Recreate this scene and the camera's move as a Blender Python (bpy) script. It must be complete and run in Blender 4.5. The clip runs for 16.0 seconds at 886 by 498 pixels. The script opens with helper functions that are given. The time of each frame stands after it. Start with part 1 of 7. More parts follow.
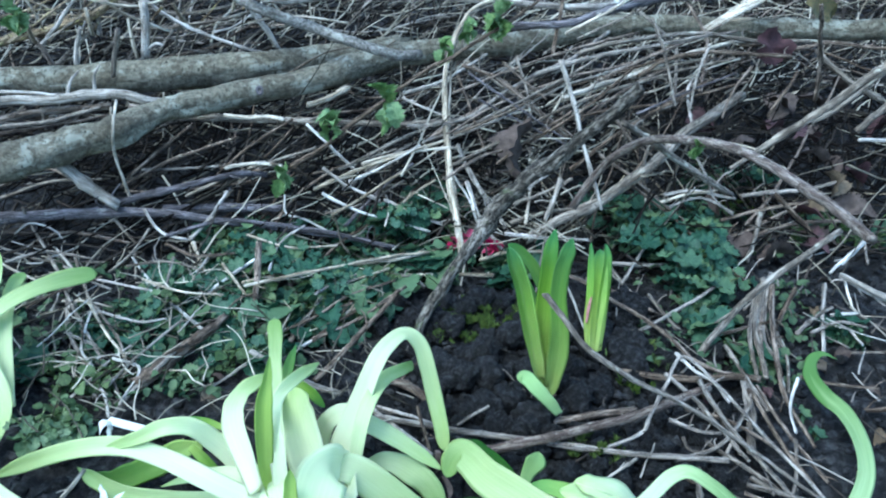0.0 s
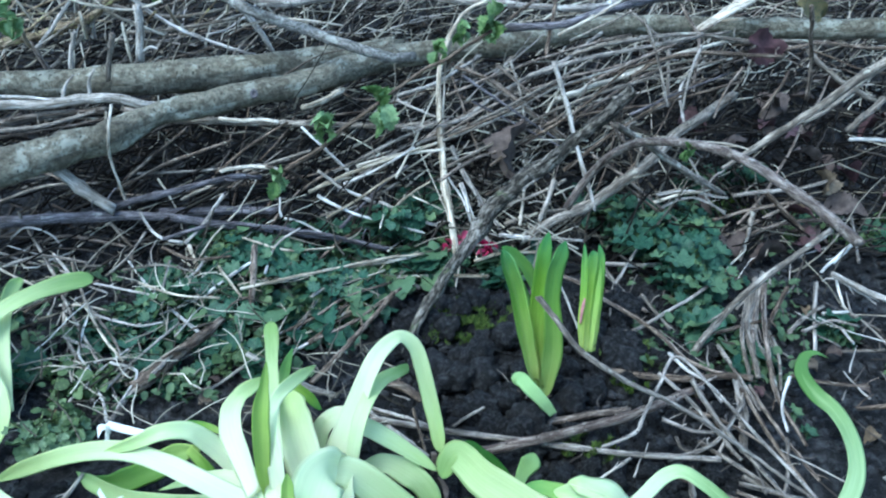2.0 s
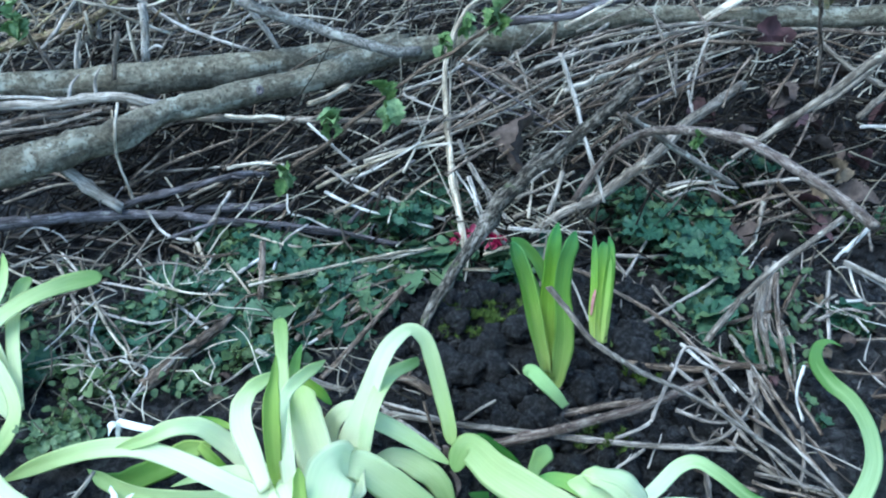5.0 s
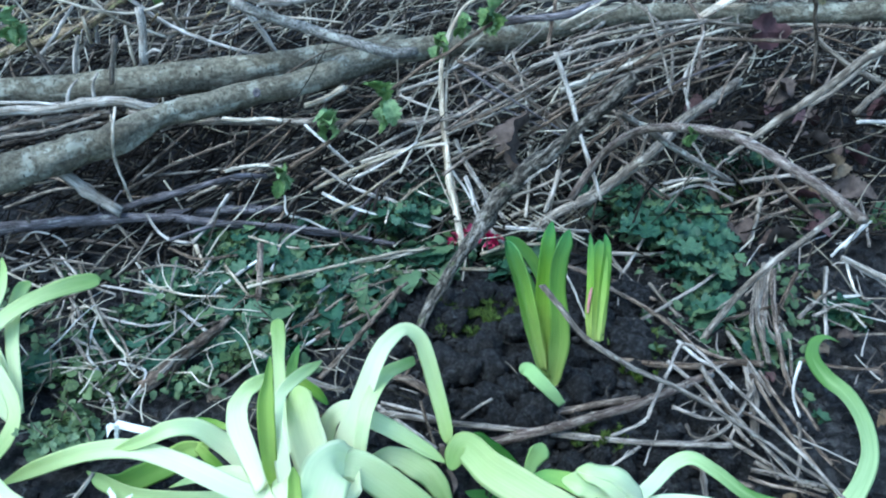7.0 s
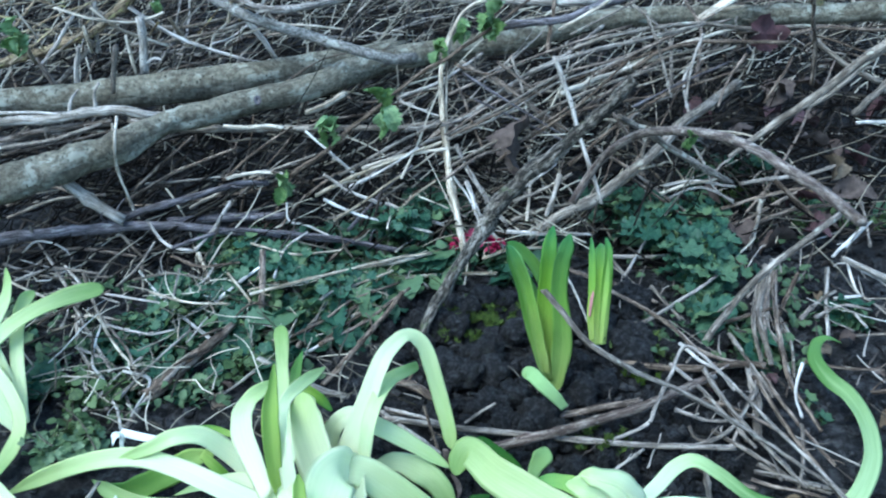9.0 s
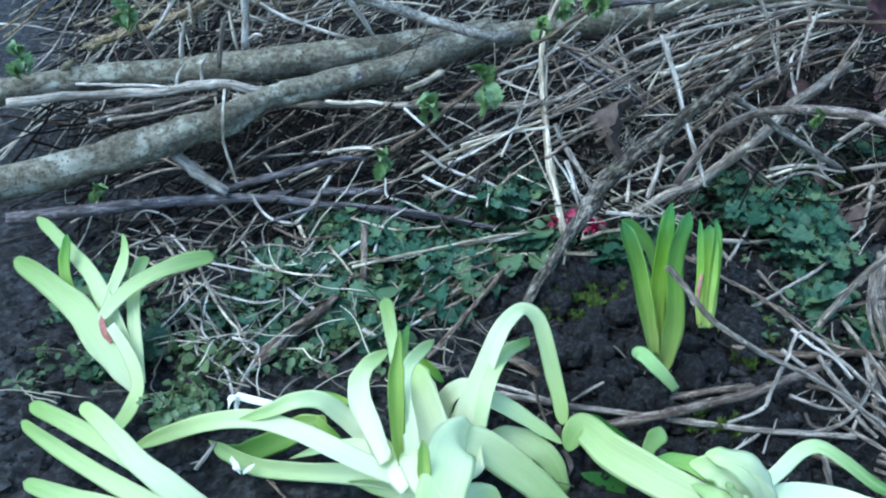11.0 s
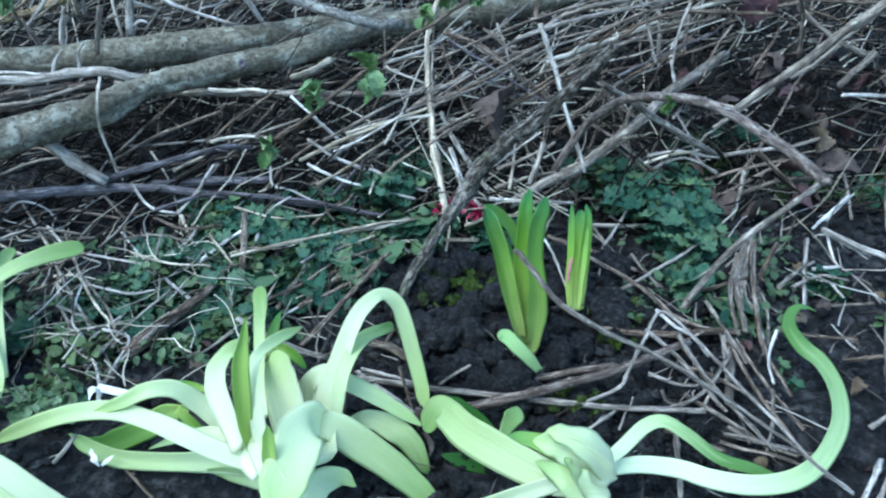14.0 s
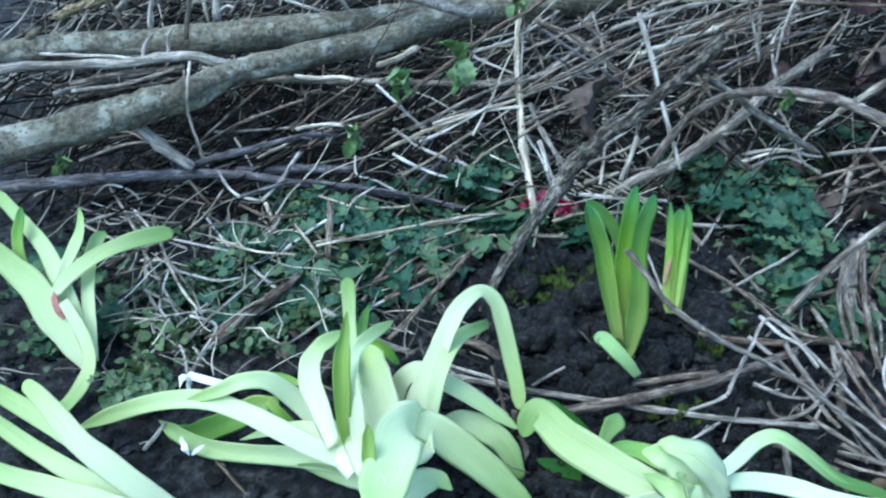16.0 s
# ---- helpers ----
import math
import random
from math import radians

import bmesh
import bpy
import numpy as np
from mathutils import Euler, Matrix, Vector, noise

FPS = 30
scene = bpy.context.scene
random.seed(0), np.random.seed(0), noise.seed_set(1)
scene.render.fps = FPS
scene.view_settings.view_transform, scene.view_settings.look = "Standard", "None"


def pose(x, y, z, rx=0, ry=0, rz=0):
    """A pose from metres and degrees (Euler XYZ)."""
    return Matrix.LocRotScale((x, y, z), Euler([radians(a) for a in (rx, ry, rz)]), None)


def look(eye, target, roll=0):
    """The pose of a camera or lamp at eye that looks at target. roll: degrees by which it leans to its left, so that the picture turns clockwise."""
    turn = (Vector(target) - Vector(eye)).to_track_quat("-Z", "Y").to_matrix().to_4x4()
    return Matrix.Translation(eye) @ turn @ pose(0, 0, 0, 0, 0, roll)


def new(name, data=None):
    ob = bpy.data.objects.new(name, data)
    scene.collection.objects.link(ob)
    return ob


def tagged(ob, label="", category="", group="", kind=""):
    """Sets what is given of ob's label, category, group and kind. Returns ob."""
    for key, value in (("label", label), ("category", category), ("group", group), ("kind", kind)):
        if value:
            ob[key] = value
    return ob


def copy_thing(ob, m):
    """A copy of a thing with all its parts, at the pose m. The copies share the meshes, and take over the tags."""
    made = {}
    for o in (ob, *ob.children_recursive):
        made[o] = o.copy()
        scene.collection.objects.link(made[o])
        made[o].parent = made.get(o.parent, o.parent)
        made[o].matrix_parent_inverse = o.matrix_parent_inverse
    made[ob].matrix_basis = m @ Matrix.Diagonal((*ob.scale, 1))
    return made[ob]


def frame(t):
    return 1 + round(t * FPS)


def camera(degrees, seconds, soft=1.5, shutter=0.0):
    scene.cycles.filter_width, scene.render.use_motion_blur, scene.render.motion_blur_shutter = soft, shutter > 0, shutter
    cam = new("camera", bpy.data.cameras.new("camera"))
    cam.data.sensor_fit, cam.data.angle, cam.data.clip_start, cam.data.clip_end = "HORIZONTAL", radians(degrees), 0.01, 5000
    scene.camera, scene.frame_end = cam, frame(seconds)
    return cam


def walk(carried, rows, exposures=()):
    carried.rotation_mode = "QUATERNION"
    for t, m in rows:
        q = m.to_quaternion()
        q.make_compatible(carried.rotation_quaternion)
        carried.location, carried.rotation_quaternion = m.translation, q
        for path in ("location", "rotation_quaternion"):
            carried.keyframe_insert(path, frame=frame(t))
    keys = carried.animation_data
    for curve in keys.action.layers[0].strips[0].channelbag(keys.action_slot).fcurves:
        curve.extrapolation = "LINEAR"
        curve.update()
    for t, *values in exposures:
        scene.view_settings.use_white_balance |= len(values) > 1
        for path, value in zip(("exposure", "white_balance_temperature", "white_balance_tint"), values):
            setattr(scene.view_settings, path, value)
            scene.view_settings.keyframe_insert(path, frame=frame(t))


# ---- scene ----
cam = camera(57.6, 16.0, soft=2.15, shutter=0.5)
PATH = [
    (0, (-0.021, -0.031, 0.453), (0.037, 1.671, -0.595), 1.5),
    (0.5, (-0.024, -0.028, 0.451), (0.023, 1.673, -0.6), 1.5),
    (1, (-0.027, -0.03, 0.459), (0.032, 1.687, -0.565), 2.0),
    (1.5, (-0.023, -0.033, 0.456), (0.026, 1.668, -0.593), 1.2),
    (2, (-0.02, -0.033, 0.46), (0.048, 1.665, -0.595), 1.3),
    (2.5, (-0.018, -0.035, 0.472), (0.068, 1.684, -0.548), 1.9),
    (3, (-0.016, -0.032, 0.462), (0.049, 1.678, -0.574), 0.6),
    (3.5, (-0.021, -0.031, 0.459), (0.029, 1.686, -0.565), 1.1),
    (4, (-0.017, -0.033, 0.457), (0.035, 1.683, -0.568), 0.6),
    (4.2, (-0.021, -0.032, 0.453), (0.037, 1.67, -0.596), 0.4),
    (6.3, (-0.017, -0.033, 0.458), (0.012, 1.664, -0.601), -0.3),
    (6.5, (-0.013, -0.033, 0.462), (0.03, 1.669, -0.588), 0.2),
    (7, (-0.013, -0.035, 0.454), (0.023, 1.663, -0.601), -0.7),
    (7.5, (-0.008, -0.034, 0.455), (0.043, 1.66, -0.606), -0.6),
    (8, (-0.004, -0.04, 0.459), (0.078, 1.664, -0.584), -0.2),
    (8.5, (-0.005, -0.037, 0.459), (0.075, 1.661, -0.593), -0.1),
    (9, (-0.013, -0.036, 0.457), (0.019, 1.666, -0.592), -1.4),
    (9.5, (-0.024, -0.038, 0.452), (-0.019, 1.658, -0.608), -0.9),
    (10, (-0.039, -0.042, 0.447), (-0.096, 1.645, -0.627), -2.9),
    (10.2, (-0.059, -0.04, 0.446), (-0.169, 1.648, -0.622), -2.4),
    (12.3, (-0.024, -0.046, 0.451), (-0.055, 1.633, -0.635), -0.9),
    (12.5, (-0.005, -0.05, 0.449), (0.027, 1.616, -0.657), -0.5),
    (13, (0.024, -0.05, 0.442), (0.122, 1.601, -0.684), -1.1),
    (13.5, (0.018, -0.05, 0.45), (0.088, 1.626, -0.639), -0.7),
    (14, (0.003, -0.046, 0.447), (0.038, 1.629, -0.646), -0.5),
    (14.5, (-0.01, -0.042, 0.445), (-0.014, 1.633, -0.648), -0.7),
    (15, (-0.018, -0.042, 0.448), (-0.045, 1.634, -0.642), -0.7),
    (15.5, (-0.022, -0.04, 0.446), (-0.064, 1.642, -0.636), -0.6),
    (16, (-0.031, -0.027, 0.438), (-0.125, 1.635, -0.67), -1.2),
]
walk(cam, [(t, look(eye, target, roll)) for t, eye, target, roll in PATH], [(0.0, 1.68, 5020, -4), (9.0, 1.68, 5020, -4), (10.0, 1.6, 5020, -4), (16.0, 1.6, 5020, -4)])

# ---- world and light: an overcast early-spring day, in the shade of a hedge ----
SUN_UP, SUN_TURN = 62.0, 240.0
world = bpy.data.worlds.new("sky")
scene.world = world
world.use_nodes = True
wn, wl = world.node_tree.nodes, world.node_tree.links
wn.clear()
sky = wn.new("ShaderNodeTexSky")
sky.sky_type, sky.sun_disc = "NISHITA", False
sky.sun_elevation, sky.sun_rotation = radians(SUN_UP), radians(SUN_TURN)
sky.air_density, sky.dust_density, sky.ozone_density = 1.0, 2.0, 1.0
bg = wn.new("ShaderNodeBackground")
bg.inputs["Strength"].default_value = 0.15
wo = wn.new("ShaderNodeOutputWorld")
wl.new(sky.outputs["Color"], bg.inputs["Color"])
wl.new(bg.outputs["Background"], wo.inputs["Surface"])
sun = new("sun", bpy.data.lights.new("sun", "SUN"))
sun.data.energy, sun.data.angle, sun.data.color = 0.8, radians(40), (1.0, 0.96, 0.9)
_az = radians(SUN_TURN)
sun.matrix_world = look((math.sin(_az) * 5, math.cos(_az) * 5, 5 * math.tan(radians(SUN_UP))), (0, 0, 0))


# ---- materials ----
class Nodes:
    """A small shorthand for node materials."""

    def __init__(self, name):
        self.mat = bpy.data.materials.new(name)
        self.mat.use_nodes = True
        self.t = self.mat.node_tree
        self.t.nodes.clear()
        self.out = self.t.nodes.new("ShaderNodeOutputMaterial")
        self.b = self.t.nodes.new("ShaderNodeBsdfPrincipled")
        self.t.links.new(self.b.outputs[0], self.out.inputs[0])

    def n(self, kind, **props):
        node = self.t.nodes.new(kind)
        for key, value in props.items():
            node.inputs[key.replace("_", " ")].default_value = value
        return node

    def link(self, a, b):
        self.t.links.new(a, b)

    def coords(self, kind="UV", scale=(1, 1, 1)):
        c = self.n("ShaderNodeTexCoord")
        m = self.n("ShaderNodeMapping")
        m.inputs["Scale"].default_value = scale
        self.link(c.outputs[kind], m.inputs["Vector"])
        r = self.n("ShaderNodeObjectInfo")
        mul = self.n("ShaderNodeMath")
        mul.operation = "MULTIPLY"
        mul.inputs[1].default_value = 37.0
        self.link(r.outputs["Random"], mul.inputs[0])
        self.link(mul.outputs[0], m.inputs["Location"])
        return m.outputs[0]

    def noise(self, vec, scale, detail=4.0, rough=0.6):
        n = self.n("ShaderNodeTexNoise", Scale=scale, Detail=detail, Roughness=rough)
        self.link(vec, n.inputs["Vector"])
        return n.outputs["Fac"]

    def ramp(self, fac, *stops):
        r = self.n("ShaderNodeValToRGB")
        el = r.color_ramp.elements
        while len(el) < len(stops):
            el.new(0.5)
        for e, (pos, col) in zip(el, stops):
            e.position, e.color = pos, (*col, 1) if len(col) == 3 else col
        self.link(fac, r.inputs["Fac"])
        return r.outputs["Color"]

    def mix(self, fac, a, b, how="MIX"):
        m = self.n("ShaderNodeMix")
        m.data_type, m.blend_type = "RGBA", how
        for socket, value in ((m.inputs[0], fac), (m.inputs[6], a), (m.inputs[7], b)):
            if isinstance(value, (int, float)):
                socket.default_value = value
            elif isinstance(value, tuple):
                socket.default_value = (*value, 1)
            else:
                self.link(value, socket)
        return m.outputs[2]

    def vary(self, col, amount=0.25, sat=0.15):
        """Each object a little lighter or darker than its neighbours."""
        r = self.n("ShaderNodeObjectInfo")
        lo = self.n("ShaderNodeMapRange")
        lo.inputs["To Min"].default_value, lo.inputs["To Max"].default_value = 1 - amount, 1 + amount
        self.link(r.outputs["Random"], lo.inputs["Value"])
        h = self.n("ShaderNodeHueSaturation")
        self.link(lo.outputs[0], h.inputs["Value"])
        self.link(col, h.inputs["Color"])
        s = self.n("ShaderNodeMapRange")
        s.inputs["To Min"].default_value, s.inputs["To Max"].default_value = 1 + sat, 1 - sat
        self.link(r.outputs["Random"], s.inputs["Value"])
        self.link(s.outputs[0], h.inputs["Saturation"])
        return h.outputs[0]

    def island(self, col, amount=0.3):
        """The same for the loose pieces of one mesh."""
        g = self.n("ShaderNodeNewGeometry")
        lo = self.n("ShaderNodeMapRange")
        lo.inputs["To Min"].default_value, lo.inputs["To Max"].default_value = 1 - amount, 1 + amount
        self.link(g.outputs["Random Per Island"], lo.inputs["Value"])
        h = self.n("ShaderNodeHueSaturation")
        self.link(lo.outputs[0], h.inputs["Value"])
        self.link(col, h.inputs["Color"])
        return h.outputs[0]

    def done(self, col, rough=0.8, bump=None, height=0.3, dist=0.001, spec=0.3):
        self.link(col, self.b.inputs["Base Color"])
        if isinstance(rough, (int, float)):
            self.b.inputs["Roughness"].default_value = rough
        else:
            self.link(rough, self.b.inputs["Roughness"])
        self.b.inputs["Specular IOR Level"].default_value = spec
        if bump is not None:
            n = self.n("ShaderNodeBump", Strength=height, Distance=dist)
            self.link(bump, n.inputs["Height"])
            self.link(n.outputs[0], self.b.inputs["Normal"])
        return self.mat


def bark(name, dark, mid, light, lichen=(0.3, 0.33, 0.26), lichen_at=0.62, streak=6.0, rough=0.85, amount=0.2, knots=0.66, relief=1.0, grain=420.0, blotch=70.0):
    """Bark with streaks along the stem, paler lichen patches, dark specks and uneven tone. UV is in metres: round the stem, along it."""
    m = Nodes(name)
    v = m.coords("UV", (1, 1 / streak, 1))
    big = m.noise(m.coords("UV", (1, 0.6, 1)), blotch, 5, 0.7)
    fine = m.noise(v, grain, 6, 0.75)
    tone = m.noise(m.coords("UV", (1, 1, 1)), 26, 3, 0.6)
    col = m.ramp(fine, (0.36, tuple(c * 0.6 for c in dark)), (0.47, dark), (0.54, mid), (0.66, light))
    patch = m.ramp(big, (lichen_at - 0.02, (0, 0, 0)), (lichen_at + 0.05, (0.85, 0.85, 0.85)))
    col = m.mix(patch, col, lichen)
    col = m.mix(1.0, col, m.ramp(tone, (0.35, (0.6, 0.58, 0.55)), (0.62, (1.2, 1.2, 1.2))), "MULTIPLY")
    specks = m.noise(m.coords("UV", (1, 1.6, 1)), 210, 2, 0.5)
    spot = m.ramp(specks, (knots, (0, 0, 0)), (knots + 0.04, (1, 1, 1)))
    col = m.mix(spot, col, tuple(c * 0.4 for c in dark))
    bend = m.mix(0.45, fine, big)
    return m.done(m.vary(col, amount), rough, bend, min(1.0, 0.8 * relief), 0.003 * relief, 0.15)


LOG = bark("log_bark", (0.118, 0.105, 0.071), (0.168, 0.153, 0.106), (0.248, 0.228, 0.16), (0.325, 0.322, 0.246), 0.55, 1.6, 0.85, 0.05, 0.64, 1.9, 190.0, 44.0)
SPOTTED = bark("spotted_bark", (0.13, 0.122, 0.105), (0.2, 0.19, 0.168), (0.29, 0.28, 0.25), (0.36, 0.36, 0.31), 0.56, 1.6, 0.9, 0.05, 0.63, 1.2, 300.0, 90.0)
CANE = bark("dark_cane_bark", (0.07, 0.063, 0.064), (0.14, 0.127, 0.13), (0.25, 0.23, 0.232), (0.28, 0.275, 0.25), 0.64, 8.0)
GREY = bark("grey_stick_bark", (0.14, 0.12, 0.098), (0.265, 0.232, 0.188), (0.455, 0.408, 0.336), (0.538, 0.536, 0.432), 0.62, 8.0)
PALE = bark("bleached_wood", (0.26, 0.234, 0.195), (0.468, 0.429, 0.37), (0.676, 0.63, 0.552), (0.65, 0.637, 0.585), 0.66, 12.0)
BROWN = bark("brown_twig_bark", (0.0798, 0.0603, 0.0441), (0.189, 0.148, 0.11), (0.362, 0.294, 0.227), (0.392, 0.358, 0.275), 0.66, 8.0, 0.85, 0.35)
STRAW = bark("dry_straw", (0.286, 0.24, 0.169), (0.52, 0.461, 0.351), (0.728, 0.663, 0.533), (0.624, 0.585, 0.468), 0.7, 16.0, 0.7, 0.25)
WHITE = bark("bleached_straw", (0.4, 0.38, 0.33), (0.62, 0.6, 0.54), (0.75, 0.73, 0.67), (0.6, 0.58, 0.5), 0.72, 16.0, 0.65, 0.12, 0.74)
THORN = bark("bramble_bark", (0.095, 0.068, 0.054), (0.18, 0.145, 0.115), (0.33, 0.285, 0.23), (0.44, 0.4, 0.33), 0.6, 8.0, 0.7, 0.1)
MOSSY = bark("mossy_bark", (0.045, 0.04, 0.031), (0.16, 0.14, 0.112), (0.38, 0.35, 0.29), (0.095, 0.115, 0.05), 0.6, 4.0, 0.9, 0.1, 0.66, 1.8)
# yellow lichen, with warm sunlight behind the log mixed into the tones
YELLOW = bark("lichened_sunlit_bark", (0.13, 0.1, 0.065), (0.28, 0.22, 0.14), (0.46, 0.38, 0.25), (0.44, 0.41, 0.17), 0.58, 3.0)


def stuff_bark(name, stops):
    m = Nodes(name)
    v = m.coords("UV", (1, 0.12, 1))
    fine = m.noise(v, 420, 4, 0.7)
    g = m.n("ShaderNodeNewGeometry")
    tone = m.ramp(g.outputs["Random Per Island"], *stops)
    col = m.mix(0.75, tone, m.ramp(fine, (0.3, (0.45, 0.45, 0.45)), (0.7, (1.35, 1.35, 1.35))), "MULTIPLY")
    return m.done(col, 0.9, fine, 0.4, 0.001, 0.06)


LITTER = stuff_bark("twig_litter", ((0.0, (0.026, 0.023, 0.017)), (0.4, (0.118, 0.104, 0.078)), (0.7, (0.298, 0.268, 0.202)), (1.0, (0.62, 0.575, 0.445))))
DULL = stuff_bark("dull_twigs", ((0.0, (0.05, 0.042, 0.034)), (0.5, (0.15, 0.13, 0.108)), (0.85, (0.28, 0.25, 0.21)), (1.0, (0.45, 0.42, 0.36))))
# near-black twigs: the shade in the pile's gaps is put into their colour
GAP_SHADE = stuff_bark("gap_shade_twigs", ((0.0, (0.005, 0.004, 0.0035)), (0.6, (0.014, 0.012, 0.01)), (1.0, (0.06, 0.05, 0.04))))


def leaf_skin(name, base, mid, tip, veins=0.1, glow=0.25, gloss=0.5, turns=(0.05, 0.5, 0.95)):
    """A fleshy strap leaf, blanched at its foot and greener towards its tip. UV: along, across."""
    m = Nodes(name)
    c = m.n("ShaderNodeTexCoord")
    sep = m.n("ShaderNodeSeparateXYZ")
    m.link(c.outputs["UV"], sep.inputs[0])
    wob = m.noise(m.coords("UV", (3, 2, 1)), 2.0, 3, 0.6)
    add = m.n("ShaderNodeMath")
    add.operation = "MULTIPLY_ADD"
    add.inputs[1].default_value, add.inputs[2].default_value = 0.3, -0.15
    m.link(wob, add.inputs[0])
    pos = m.n("ShaderNodeMath")
    pos.operation = "ADD"
    m.link(sep.outputs["X"], pos.inputs[0])
    m.link(add.outputs[0], pos.inputs[1])
    col = m.ramp(pos.outputs[0], (turns[0], base), (turns[1], mid), (turns[2], tip))
    lines = m.noise(m.coords("UV", (1.2, 26, 1)), 1.0, 3, 0.6)
    col = m.mix(veins, col, m.ramp(lines, (0.35, (0.35, 0.4, 0.25)), (0.62, (1, 1, 1))), "MULTIPLY")
    col = m.vary(col, 0.07, 0.05)
    m.b.inputs["Coat Weight"].default_value = 0.0
    mat = m.done(col, gloss, lines, 0.25, 0.0006, 0.15)
    tr = m.n("ShaderNodeBsdfTranslucent")
    m.link(col, tr.inputs["Color"])
    mix = m.n("ShaderNodeMixShader", Fac=glow)
    m.link(m.b.outputs[0], mix.inputs[1])
    m.link(tr.outputs[0], mix.inputs[2])
    m.link(mix.outputs[0], m.out.inputs[0])
    return mat


BLANCHED = leaf_skin("blanched_leaf", (0.79, 0.82, 0.57), (0.72, 0.79, 0.48), (0.53, 0.66, 0.27), 0.1, 0.4)
HALF = leaf_skin("half_blanched_leaf", (0.71, 0.77, 0.48), (0.58, 0.68, 0.33), (0.33, 0.47, 0.15), 0.13, 0.4)
MID = leaf_skin("mid_green_leaf", (0.65, 0.71, 0.42), (0.5, 0.6, 0.27), (0.3, 0.43, 0.14), 0.15, 0.35)
OLIVE = leaf_skin("olive_leaf", (0.46, 0.57, 0.13), (0.34, 0.47, 0.09), (0.27, 0.4, 0.08), 0.15, 0.35)
GREEN = leaf_skin("green_leaf", (0.36, 0.48, 0.13), (0.2, 0.34, 0.06), (0.1, 0.23, 0.05))
SHOOT = leaf_skin("shoot_leaf", (0.45, 0.54, 0.14), (0.22, 0.37, 0.05), (0.075, 0.2, 0.06), 0.3, 0.25, 0.4)
CURL = leaf_skin("curling_leaf", (0.72, 0.79, 0.53), (0.5, 0.63, 0.29), (0.11, 0.21, 0.05), 0.2, 0.2, 0.45, (0.05, 0.45, 0.78))
DEEP = leaf_skin("deep_green_leaf", (0.06, 0.14, 0.02), (0.04, 0.115, 0.016), (0.035, 0.1, 0.018))
WAXY = leaf_skin("waxy_pale_leaf", (0.34, 0.48, 0.2), (0.3, 0.45, 0.17), (0.28, 0.42, 0.16), 0.1)
TIPWHITE = leaf_skin("torn_leaf_end", (0.8, 0.82, 0.76), (0.82, 0.84, 0.8), (0.85, 0.86, 0.84))


def thin_leaf(name, dark, light, glow=0.2, rough=0.55, scale=260, fresh=None):
    m = Nodes(name)
    n = m.noise(m.coords("Object"), scale, 4, 0.6)
    col = m.ramp(n, (0.3, dark), (0.7, light))
    if fresh:
        r = m.n("ShaderNodeObjectInfo")
        young = m.ramp(r.outputs["Random"], (0.62, (0, 0, 0)), (0.95, (1, 1, 1)))
        col = m.mix(young, col, fresh)
    col = m.vary(col, 0.3, 0.15)
    mat = m.done(col, rough, n, 0.4, 0.0008, 0.18)
    tr = m.n("ShaderNodeBsdfTranslucent")
    m.link(col, tr.inputs["Color"])
    mix = m.n("ShaderNodeMixShader", Fac=glow)
    m.link(m.b.outputs[0], mix.inputs[1])
    m.link(tr.outputs[0], mix.inputs[2])
    m.link(mix.outputs[0], m.out.inputs[0])
    return mat


WEED = thin_leaf("weed_leaf", (0.022, 0.058, 0.038), (0.075, 0.145, 0.082), 0.2, 0.42, 260, (0.085, 0.14, 0.05))
SAGE = thin_leaf("pale_weed_leaf", (0.07, 0.12, 0.055), (0.17, 0.235, 0.12), 0.2, 0.6)
CARPET = thin_leaf("tiny_weed_leaf", (0.028, 0.055, 0.022), (0.085, 0.135, 0.05), 0.2, 0.6, 90)
SMALL = thin_leaf("small_weed_leaf", (0.034, 0.06, 0.024), (0.095, 0.14, 0.05), 0.2, 0.5, 260, (0.1, 0.15, 0.05))
WEED_STEM = thin_leaf("weed_stem", (0.07, 0.12, 0.04), (0.16, 0.2, 0.08), 0.1)
BUD = thin_leaf("bud_leaf", (0.11, 0.2, 0.07), (0.27, 0.37, 0.15), 0.3)
DEAD = thin_leaf("dead_leaf", (0.045, 0.033, 0.027), (0.12, 0.092, 0.075), 0.1, 0.75, 120)
TAN = thin_leaf("tan_dead_leaf", (0.08, 0.06, 0.04), (0.22, 0.17, 0.11), 0.1, 0.8, 140)
DEAD_RED = thin_leaf("dead_purple_leaf", (0.04, 0.022, 0.023), (0.1, 0.055, 0.055), 0.1, 0.7, 120)
PETAL = thin_leaf("crimson_petal", (0.24, 0.015, 0.05), (0.45, 0.06, 0.13), 0.2, 0.5, 200)
DEADPINK = thin_leaf("faded_pink_bud", (0.3, 0.12, 0.1), (0.45, 0.2, 0.17), 0.1)
DEEP_DEAD = thin_leaf("dark_leathery_leaf", (0.03, 0.035, 0.012), (0.1, 0.075, 0.02), 0.1, 0.5, 150)
MOSS = thin_leaf("moss", (0.025, 0.048, 0.012), (0.13, 0.18, 0.035), 0.15, 0.9, 160)


